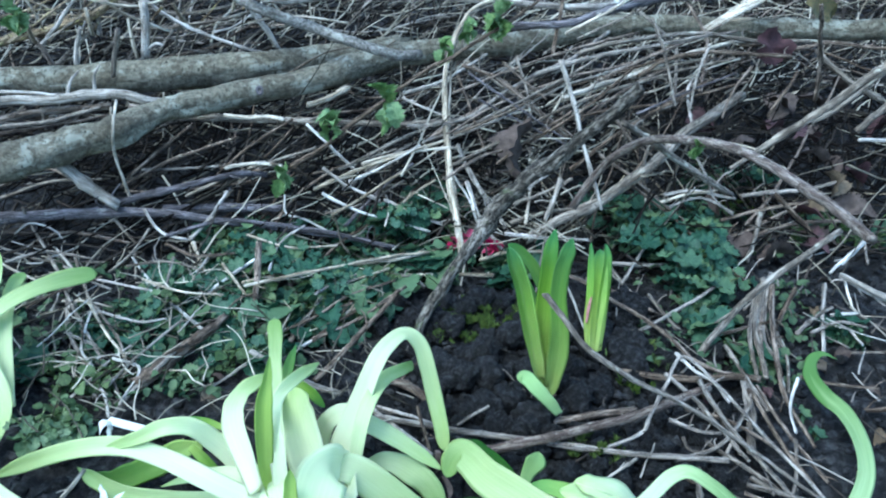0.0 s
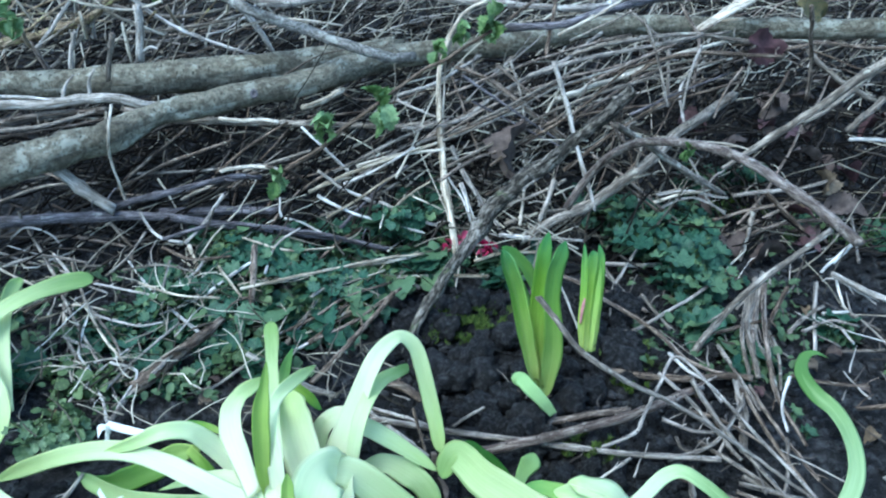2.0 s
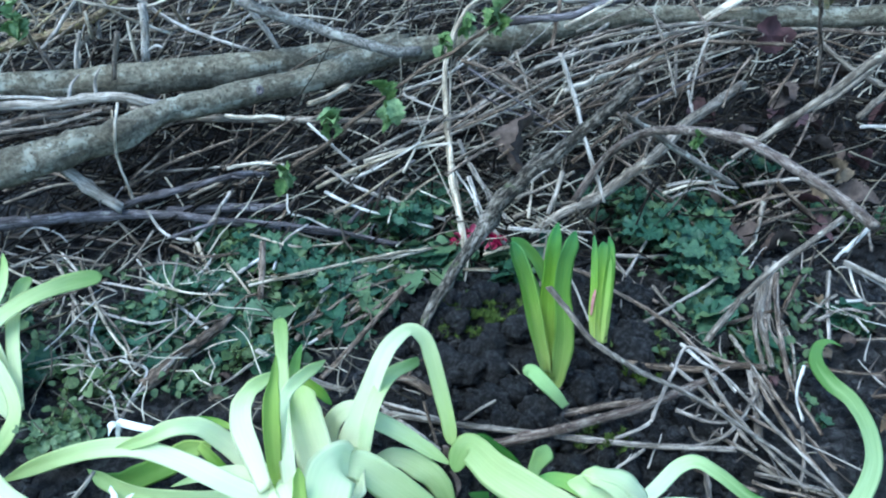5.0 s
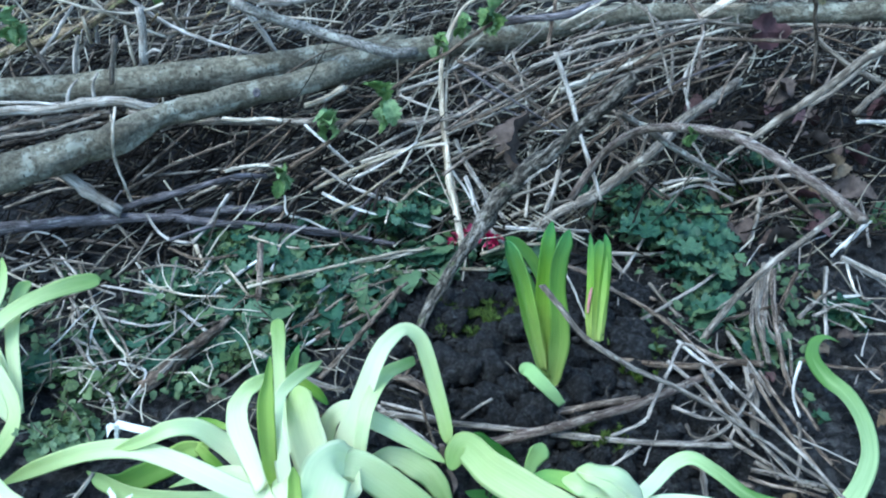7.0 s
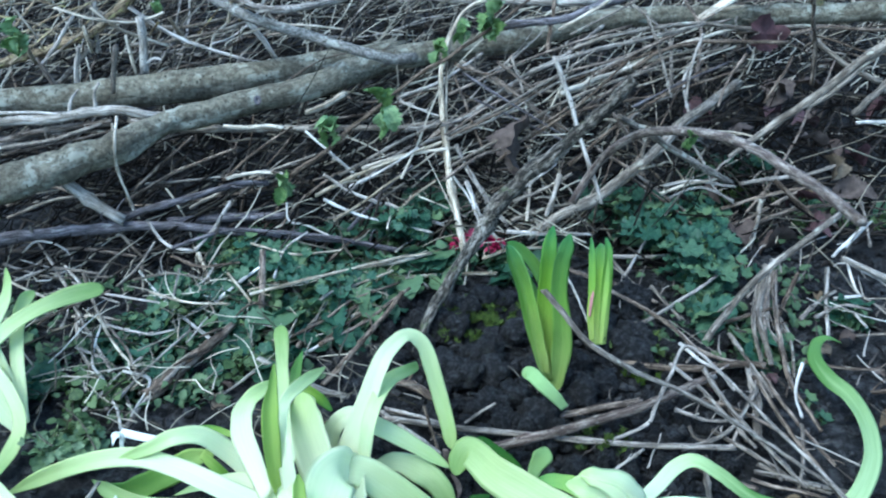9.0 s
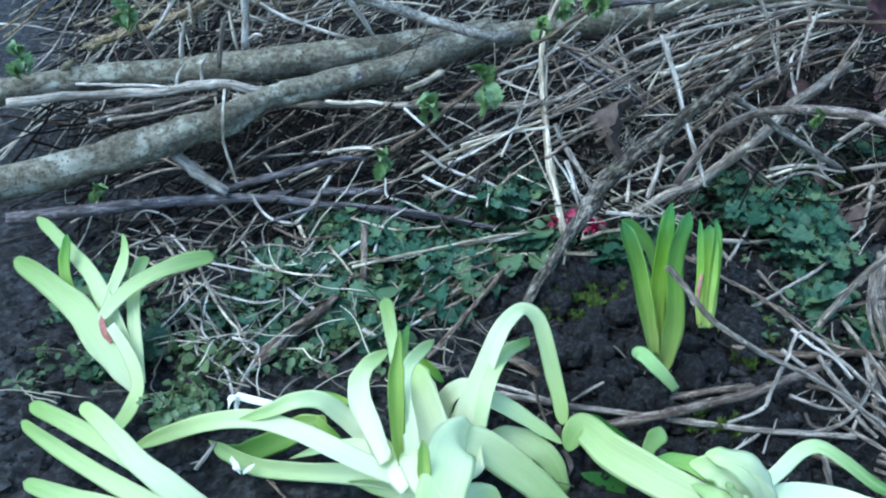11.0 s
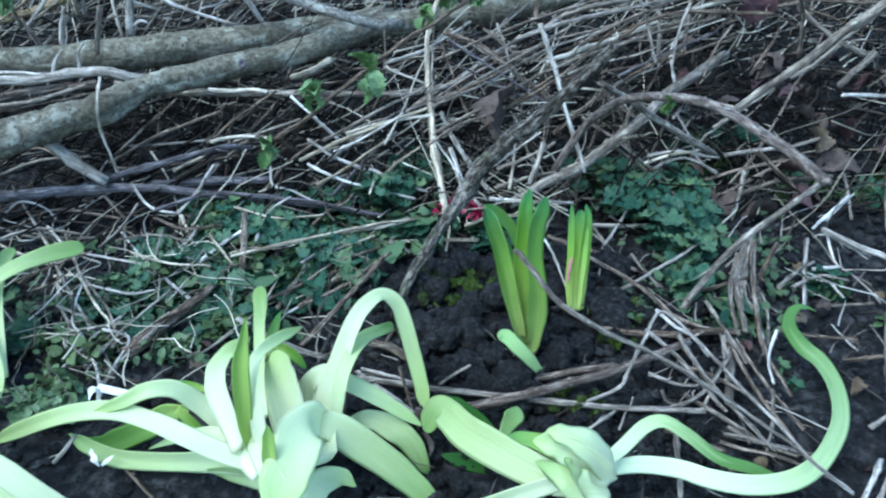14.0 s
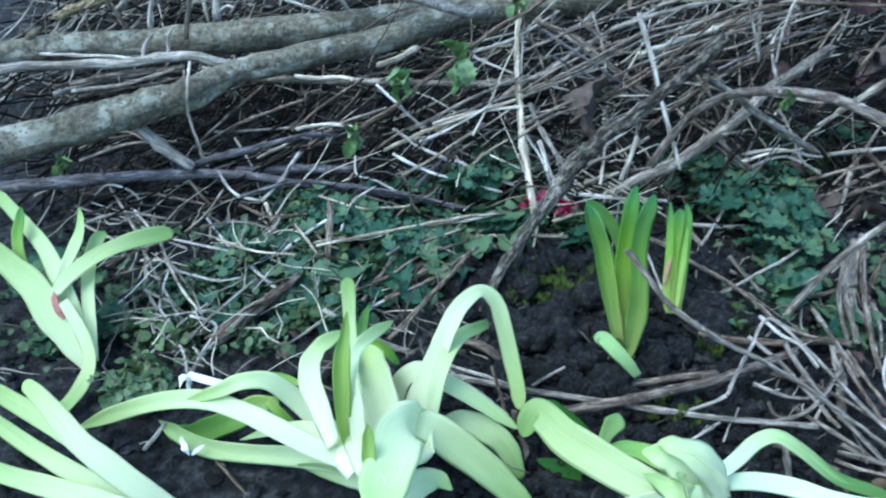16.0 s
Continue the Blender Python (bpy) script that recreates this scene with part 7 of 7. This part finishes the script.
carpet("weed_carpet", 700, ((-0.46, 0.44), (-0.12, 0.47), (-0.06, 0.68), (-0.46, 0.66)), 51, 1.0, "carpet of tiny green weed leaves on the soil")
carpet("weed_carpet", 350, ((0.18, 0.5), (0.32, 0.47), (0.4, 0.72), (0.2, 0.74)), 52, 1.1, "thin carpet of tiny weed leaves among sticks")
# the leafy tuft at the clump's edge
for i, p in enumerate((TUFT, TUFT_C, TUFT)):
    copy_thing(WEEDS[8], pose(p[0] + 0.006 * (i - 1), p[1] - 0.005 * i, ground(p[0], p[1]), 0, 0, i * 77) @ Matrix.Scale(0.8, 4))
for p in (WEED_A, WEED_B):
    copy_thing(WEEDS[6], pose(p[0], p[1], ground(p[0], p[1]) - 0.003, 0, 0, 40) @ Matrix.Scale(0.6, 4))
for w in WEEDS:
    w.location = (0.4 + 0.02 * WEEDS.index(w), 0.72, 0.0)


# ---- fresh buds on the living stem ----
def bud(place, seed, size, label="tuft of crumpled fresh green leaves", count=7):
    rng = random.Random(seed)
    ob = plant("leaf_bud", place, label, "bud", "fresh buds on the stem")
    for i in range(count):
        big = rng.uniform(0.7, 1.25) * size
        me = mesh_of("leaf", [blade(0.019 * big, 0.0125 * big, 6, rng.uniform(0.7, 1.5), 0.22, seed * 10 + i, 0.75)], BUD)
        for v in me.vertices:
            v.co += Vector((0, 0.3, 1)) * 0.0035 * size * noise.noise(v.co * 260 + Vector((seed, i, 0)))
        k = put("leaf", me, ob)
        down = rng.choice((70, 80, 60, -65, -30))
        k.matrix_basis = pose(rng.uniform(-0.003, 0.003) * size, rng.uniform(-0.003, 0.003) * size, rng.uniform(-0.004, 0.004) * size, rng.uniform(-40, 40), down + rng.uniform(-15, 15), rng.uniform(0, 360))
    return ob


bud(BUD_A, 1, 1.0, count=8)
bud(BUD_B, 2, 1.3, count=7)
bud(BUD_C, 3, 0.75)
bud(BUD_D, 4, 1.25, count=9)
bud(BUD_E, 5, 0.8)
bud(BUD_F, 6, 0.9)
bud(BUD_G, 7, 0.55, "small yellow-green bud on the bramble", 5)
bud(BUD_H, 8, 0.8)
bud(BUD_I, 9, 1.0, "yellow-green sprig behind the log", 10)
bud(BUD_J, 10, 0.8, "small yellow-green sprig at the pile's foot", 8)
bud(BUD_K, 11, 0.9, "yellow-green sprig behind the log", 10)


# ---- dead leaves and fallen petals ----
def dead_leaf(place, length, width, turn, seed, material, label, cup=0.9):
    me = mesh_of("dead_leaf", [blade(length, width, 9, cup, 0.1, seed, 0.85, 0.0008)], material)
    for v in me.vertices:
        v.co.z += 0.25 * width * noise.noise(v.co * (2.2 / width) + Vector((seed, 0, 0)))
    ob = put("dead_leaf", me, None, label, "leaf", "dead leaves")
    ob.matrix_basis = Matrix.Translation(place) @ pose(0, 0, 0, *turn)
    return ob


dead_leaf((DEADLEAF_A[0] + 0.015, DEADLEAF_A[1], DEADLEAF_A[2] + 0.035), 0.075, 0.045, (55, 65, 250), 1, DEAD, "curled brown dead leaf hanging in the brush")
purple_leaf = dead_leaf((DEADLEAF_B[0] - 0.035, DEADLEAF_B[1], DEADLEAF_B[2]), 0.056, 0.036, (62, 0, 4), 2, DEAD_RED, "dark purple dead leaf on the hedge bottom", 0.3)
purple_leaf.data = mesh_of("dead_leaf", [lobed(0.05, 4, 44, 0.1, 0.0008)], DEAD_RED)
for v in purple_leaf.data.vertices:
    v.co.y *= 0.72
    v.co.z += 0.012 * noise.noise(v.co * 45)
dead_leaf((DEADLEAF_C[0] - 0.02, DEADLEAF_C[1], DEADLEAF_C[2]), 0.05, 0.035, (60, 20, 15), 3, DEEP_DEAD, "dark green-brown leaf hanging over the brush", 0.4)
_rng = random.Random(77)
for i in range(30):
    x, y = _rng.uniform(0.31, 0.6), _rng.uniform(0.66, 1.0)
    dead_leaf((x, y, max(ground(x, y), pile(x, y) * 0.5) + 0.012), _rng.uniform(0.025, 0.05), _rng.uniform(0.016, 0.03), (_rng.uniform(-40, 50), _rng.uniform(-40, 40), _rng.uniform(0, 360)), 10 + i,
              _rng.choice((DEAD, DEAD, DEAD_RED)), "withered brown leaf in the hedge bottom")


dead_leaf(TAN_A, 0.034, 0.024, (50, -30, 80), 61, TAN, "crumpled tan dead leaf caught by the bramble", 1.2)
dead_leaf(TAN_B, 0.028, 0.02, (-30, 20, 150), 62, TAN, "crumpled tan dead leaf caught by the bramble", 1.2)
_rng = random.Random(78)
for i in range(40):
    x, y = _rng.uniform(0.16, 0.5), _rng.uniform(0.34, 0.68)
    if i % 4 == 0:
        x, y = _rng.uniform(-0.42, -0.1), _rng.uniform(0.38, 0.6)
    s = _rng.uniform(0.008, 0.019)
    dead_leaf((x, y, ground(x, y) + 0.004), s, s * _rng.uniform(0.5, 0.8), (_rng.uniform(-40, 40), _rng.uniform(-30, 30), _rng.uniform(0, 360)), 70 + i,
              _rng.choice((DEAD, TAN, TAN, DEAD_RED)), "small curled scrap of dead leaf on the soil", 1.0)


def petal(place, seed, label):
    rng = random.Random(seed)
    ob = plant("fallen_petal", place, label, "petal", "crimson petals")
    for i in range(6):
        k = put("petal", mesh_of("petal", [blade(0.0105, 0.0085, 4, 1.0, 0.06, seed + i, 0.7)], PETAL), ob)
        k.matrix_basis = pose(rng.uniform(-0.004, 0.004), rng.uniform(-0.004, 0.004), rng.uniform(-0.004, 0.004), rng.uniform(-90, 90), rng.uniform(-60, 60), rng.uniform(0, 360))


for i, p in enumerate((RED_A, RED_B, RED_C, RED_D)):
    petal((p[0], p[1] - 0.012, p[2] + 0.008), 60 + i * 7, "crumpled crimson bud scales beside a dry stalk")


# ---- dead twigs that make up the pile ----
def crooked(rng, length, bends=6, side=0.09):
    p, d = Vector((-length / 2, 0, 0)), Vector((1, 0, 0))
    line = [p.copy()]
    for _ in range(bends):
        d = (d + Vector((0, rng.uniform(-1, 1), rng.uniform(-1, 1))) * side * 3).normalized()
        p = p + d * (length / bends)
        line.append(p.copy())
    return line


def twig_mesh(seed, length, r, material, fork, sides=6):
    rng = random.Random(seed)
    line = crooked(rng, length)
    pieces = [tube(spline(line, 3), r, r * rng.uniform(0.45, 0.8), sides, 0.2, seed)]
    for _ in range(fork):
        i = rng.randrange(2, 5)
        d = (line[i] - line[i - 1]).normalized() + Vector((0.2, rng.uniform(-1, 1), rng.uniform(-0.6, 0.8))) * 0.8
        end = line[i] + d.normalized() * length * rng.uniform(0.15, 0.4)
        mid = line[i].lerp(end, 0.5) + Vector((0, rng.uniform(-1, 1), rng.uniform(-1, 1))) * length * 0.02
        pieces.append(tube(spline([line[i], mid, end], 3), r * 0.6, r * 0.3, 5, 0.2, seed + 3))
    return mesh_of("dead_twig", pieces, material)


_rng = random.Random(5)
KINDS = []
for i in range(26):
    mat, lab = ((BROWN, "thin brown dead twig in the brush pile"), (GREY, "grey dead twig in the brush pile"), (STRAW, "pale dry stalk in the brush pile"), (PALE, "bleached twig in the brush pile"))[(0, 1, 0, 2, 1, 0, 3, 2)[i % 8]]
    KINDS.append((twig_mesh(100 + i, _rng.uniform(0.12, 0.32), _rng.uniform(0.0008, 0.0019), mat, _rng.choice((0, 0, 1, 2))), lab))


def lay(rng, x, y, top):
    """A pose for a twig in the pile: mostly slanting one way, some across."""
    turn = rng.gauss(50, 26) if rng.random() < 0.45 else rng.uniform(-85, 85)
    lean = rng.gauss(8, 14)
    low = ground(x, y) + 0.008
    z = low + max(0.0, top - low) * rng.random() ** 0.55
    return pose(x, y, z, rng.uniform(0, 360), -lean, turn)


_rng = random.Random(8)
for i in range(290):
    y = 0.75 + 1.0 * _rng.random() ** 1.25
    x = _rng.uniform(-0.42, 0.5) * (0.55 + y * 0.95)
    if 0.32 < x < 0.6 and y < 0.98 and _rng.random() < 0.8:
        y += 0.3
    if x < 0.03 and y < 0.84 and _rng.random() < 0.95:
        x += 0.3
    me, lab = KINDS[i % len(KINDS)]
    if y < 1.0 and "bleached" in lab:
        me, lab = KINDS[0]
    ob = put("dead_twig", me, None, lab, "twig", "dead twigs of the brush pile")
    ob.matrix_basis = lay(_rng, x, y, pile(x, y) + 0.004)


def loose_twigs(name, count, area, seed, length, r, label, top, material=LITTER, turns=None, crook=0.14):
    """Fine twigs past counting, in one mesh."""
    rng = random.Random(seed)
    pieces = []
    for i in range(count):
        u = rng.random()
        y = area[2] + (area[3] - area[2]) * u
        x = rng.uniform(area[0], area[1]) * (0.55 + y * 0.95 if area[3] > 1 else 1)
        if 0.3 < x < 0.65 and 0.7 < y < 1.0 and top(x, y) > 0.03 and material != GAP_SHADE and rng.random() < 0.88:
            continue
        if x < 0.03 and y < 0.86 and top(x, y) > 0.03 and material != GAP_SHADE and rng.random() < 0.92:
            continue
        ln = rng.uniform(*length)
        m = lay(rng, x, y, top(x, y))
        if turns:
            m = pose(*m.translation, rng.uniform(0, 360), rng.gauss(0, 7), rng.uniform(*turns))
        pieces.append(tube([m @ q for q in spline(crooked(rng, ln, 4, crook), 2)], rng.uniform(*r), rng.uniform(r[0] * 0.5, r[0]), 5, 0.1, i))
    return put(name, mesh_of(name, pieces, material), None, label, "litter", kind="stuff")


loose_twigs("twig_litter", 1600, (-0.42, 0.5, 0.68, 1.75), 31, (0.05, 0.28), (0.0005, 0.0015), "tangle of fine dead twigs and dry stems", lambda x, y: pile(x, y) - 0.002)
loose_twigs("outer_twig_litter", 700, (-0.75, 0.8, 0.76, 1.9), 36, (0.08, 0.28), (0.0009, 0.002), "outer spread of dead twigs along the hedge", lambda x, y: pile(x, y) - 0.01)
# low filler twigs whose dark colour carries the shade between the upper sticks
loose_twigs("deep_twig_litter", 3200, (-0.42, 0.5, 0.68, 1.6), 32, (0.05, 0.2), (0.0007, 0.002), "tangle of twigs low in the pile, coloured dark for shade", lambda x, y: 0.75 * pile(x, y) + 0.002, GAP_SHADE)
loose_twigs("straw_litter", 280, (-0.45, -0.05, 0.42, 0.68), 33, (0.02, 0.07), (0.0004, 0.0009), "thin dry straws strewn among the weeds", lambda x, y: 0.022, LITTER, (0, 180), 0.09)
loose_twigs("stem_litter", 150, (-0.2, 0.14, 0.66, 0.84), 39, (0.03, 0.1), (0.0005, 0.0012), "dry stems strewn at the foot of the pile", lambda x, y: 0.045 + 0.6 * pile(x, y), LITTER, (0, 180), 0.1)
loose_twigs("stick_litter", 60, (0.16, 0.42, 0.36, 0.66), 34, (0.015, 0.06), (0.0005, 0.0014), "short dead twigs strewn on the soil", lambda x, y: 0.01, DULL, (20, 160), 0.05)
loose_twigs("soil_litter", 60, (-0.05, 0.3, 0.3, 0.55), 35, (0.01, 0.035), (0.0004, 0.0009), "tiny bits of twig on the soil", lambda x, y: 0.006, DULL, (0, 180))


# ---- kinked straws over the weeds ----
_rng = random.Random(19)
for i in range(30):
    x, y = _rng.uniform(-0.42, -0.14), _rng.uniform(0.46, 0.66)
    if i % 5 == 4:
        x, y = _rng.uniform(0.24, 0.46), _rng.uniform(0.5, 0.7)
    a = _rng.uniform(0, 3.14)
    p = Vector((x, y, ground(x, y) + _rng.uniform(0.012, 0.026)))
    line = [tuple(p)]
    for _ in range(_rng.choice((2, 3, 3))):
        a += _rng.uniform(-0.9, 0.9)
        p = p + Vector((math.cos(a), math.sin(a), _rng.uniform(-0.25, 0.25))) * _rng.uniform(0.012, 0.03)
        p.z = max(p.z, ground(p.x, p.y) + 0.006)
        line.append(tuple(p))
    stick("straw", line, _rng.uniform(0.0005, 0.001), 0.0005, _rng.choice((WHITE, PALE, STRAW)), "thin bleached straw kinked over the weeds", per=1, category="straw", group="straws over the weeds", stubs=_rng.choice((0, 1)))


# ---- pale yellow stems behind the log, the sunlight there put into their colour ----
_rng = random.Random(15)
for i in range(22):
    c = Vector(SUNNY if i % 2 else SUNNY_B) + Vector((_rng.gauss(0, 0.09), abs(_rng.gauss(0, 0.06)) + 0.03, _rng.gauss(0.006, 0.012)))
    d = pose(0, 0, 0, 0, 0, _rng.gauss(35, 45)).to_3x3() @ Vector((_rng.uniform(0.03, 0.09), 0, _rng.gauss(0.01, 0.02)))
    stick("straw", [tuple(c - d), tuple(c + Vector((0, 0, _rng.uniform(-0.008, 0.012)))), tuple(c + d)], _rng.uniform(0.0009, 0.002), 0.0008, YELLOW, "yellowish dry stem behind the log", category="straw", stubs=0)


# ---- the healed knot on the long log ----
bm = bmesh.new()
bmesh.ops.create_uvsphere(bm, u_segments=14, v_segments=8, radius=0.0052)
for v in bm.verts:
    r = math.hypot(v.co.x, v.co.y)
    v.co.z = (v.co.z * 0.5 - 0.0035 * max(0.0, 1 - r / 0.003)) * (1 + 0.3 * noise.noise(v.co * 400))
    v.co.x *= 0.8
knot_mesh = bpy.data.meshes.new("branch_scar")
bm.to_mesh(knot_mesh)
bm.free()
knot_mesh.materials.append(CANE)
scar = put("branch_scar", knot_mesh, None, "dark healed branch scar on the long log", "knot")
scar.matrix_basis = look(KNOT, (-0.02, -0.03, 0.45)) @ pose(0, 0, 0, 0, 180, 0)


# ---- soil crumbs ----
def crumbs(name, count, area, seed, sizes, label, detail=1):
    rng = random.Random(seed)
    bm = bmesh.new()
    bmesh.ops.create_icosphere(bm, subdivisions=detail, radius=1)
    base = [v.co.copy() for v in bm.verts]
    faces = [tuple(v.index for v in f.verts) for f in bm.faces]
    bm.free()
    pieces = []
    for i in range(count):
        x, y = rng.uniform(area[0], area[1]), rng.uniform(area[2], area[3])
        s = sizes[0] + (sizes[1] - sizes[0]) * rng.random() ** 3.4
        c = Vector((x, y, ground(x, y) + s * 0.25 + rng.random() ** 3 * 0.007))
        off = Vector((i * 1.7, 0, 0))
        v = []
        for q in base:
            k = 1 + 0.6 * noise.noise(q * 1.2 + off) + 0.6 * noise.noise(q * 2.6 + off) + 0.5 * noise.noise(q * 5.5 + off)
            v.append(c + Vector((q.x * k * s, q.y * k * s, q.z * k * s * 0.8)))
        pieces.append((v, faces, [((0, 0), (0, 1), (1, 0))] * len(faces)))
    return put(name, mesh_of(name, pieces, CLOD, False), None, label, "soil", kind="stuff")



def lump_mesh(seed):
    """One rough lump of earth, a metre across before it is scaled."""
    bm = bmesh.new()
    bmesh.ops.create_icosphere(bm, subdivisions=3, radius=1)
    off = Vector((seed * 1.7, 3, 0))
    for v in bm.verts:
        q = v.co.copy()
        v.co = q * (1 + 0.4 * noise.noise(q * 1.2 + off) + 0.3 * noise.noise(q * 2.6 + off) + 0.4 * abs(noise.noise(q * 4.5 + off)) + 0.3 * noise.noise(q * 8 + off))
        v.co.z *= 0.8
    me = bpy.data.meshes.new("soil_lump")
    bm.to_mesh(me)
    bm.free()
    me.polygons.foreach_set("use_smooth", [True] * len(me.polygons))
    me.materials.append(LUMP)
    return me


LUMPS = [lump_mesh(i) for i in range(20)]
_rng = random.Random(43)
for i in range(296):
    x, y = _rng.uniform(-0.04, 0.25), _rng.uniform(0.33, 0.6)
    if i % 5 == 0:
        x, y = _rng.uniform(-0.35, 0.5), _rng.uniform(0.28, 0.6)
    open_soil = -0.03 < x < 0.19 and y > 0.43
    s = 0.0052 + (0.0105 * _rng.random() ** 1.5 if open_soil else 0.0035 * _rng.random() ** 2)
    ob = put("soil_lump", LUMPS[i % 20], None, "rough dark lump of damp garden soil", "soil lump", "soil lumps")
    ob.matrix_basis = pose(x, y, ground(x, y) + s * 0.75, _rng.uniform(0, 360), _rng.uniform(0, 360), _rng.uniform(0, 360)) @ Matrix.Scale(s, 4)
crumbs("soil_crumbs", 2600, (-0.05, 0.26, 0.28, 0.62), 41, (0.001, 0.0065), "dark crumbly lumps of garden soil")
crumbs("scattered_crumbs", 6500, (-0.5, 0.62, 0.22, 0.74), 42, (0.0012, 0.0065), "dark crumbly lumps of garden soil")


# ---- moss ----
def moss(place, spread, count, seed):
    rng = random.Random(seed)
    pieces = []
    for i in range(count):
        a, r = rng.uniform(0, 6.28), spread * rng.random() ** 0.7
        x, y = place[0] + math.cos(a) * r, place[1] + math.sin(a) * r * 0.8
        if noise.noise(Vector((x * 110, y * 110, 4.0))) < 0.25 * r / spread - 0.02:
            continue
        z = ground(x, y) + 0.010 + 0.004 * noise.noise(Vector((x * 60, y * 60, seed)))
        h = rng.uniform(0.002, 0.006) + 0.004 * max(0.0, noise.noise(Vector((x * 90, y * 90, seed))))
        d = Vector((rng.uniform(-1, 1), rng.uniform(-1, 1), 1.2)).normalized() * h
        s = Vector((rng.uniform(-1, 1), rng.uniform(-1, 1), 0.2)).normalized() * 0.0005
        p = Vector((x, y, z))
        pieces.append(([p - s, p + s, p + d * 0.6 + s * 1.3, p + d, p + d * 0.6 - s * 1.3], [(0, 1, 2, 3, 4)], [((0, 0), (0, 1), (1, 1), (1, 0.5), (1, 0))]))
    return put("moss", mesh_of("moss", pieces, MOSS, False), None, "yellow-green tuft of moss on the soil", "moss", "moss tufts", "stuff")


for i, (p, s, n) in enumerate(((MOSS_A, 0.05, 6500), (MOSS_B, 0.03, 3400), (MOSS_C, 0.022, 2200), (MOSS_D, 0.06, 1600), (MOSS_E, 0.025, 800), (MOSS_F, 0.016, 700))):
    moss(p, s, n, 90 + i)


# ---- the ground, one sheet to the horizon ----
def steps(lo, hi, fine, far):
    core = list(np.arange(lo, hi, fine))
    out, d = [], fine
    v = hi
    while v < far:
        out.append(v)
        d = d * 1.25
        v += d
    back, d, v = [], fine * 1.25, lo - fine * 1.25
    while v > -far:
        back.append(v)
        d *= 1.25
        v -= d
    return back[::-1] + core + out


xs, ys = steps(-0.65, 0.75, 0.0045, 400), steps(0.2, 1.0, 0.0045, 400)
verts = [(x, y, ground(x, y)) for y in ys for x in xs]
nx = len(xs)
faces = [(j * nx + i, j * nx + i + 1, (j + 1) * nx + i + 1, (j + 1) * nx + i) for j in range(len(ys) - 1) for i in range(nx - 1)]
me = bpy.data.meshes.new("ground")
me.from_pydata(verts, [], faces)
me.polygons.foreach_set("use_smooth", [True] * len(faces))
me.materials.append(SOIL)
put("ground", me, None, "dark damp crumbly garden soil", "ground", kind="structure")
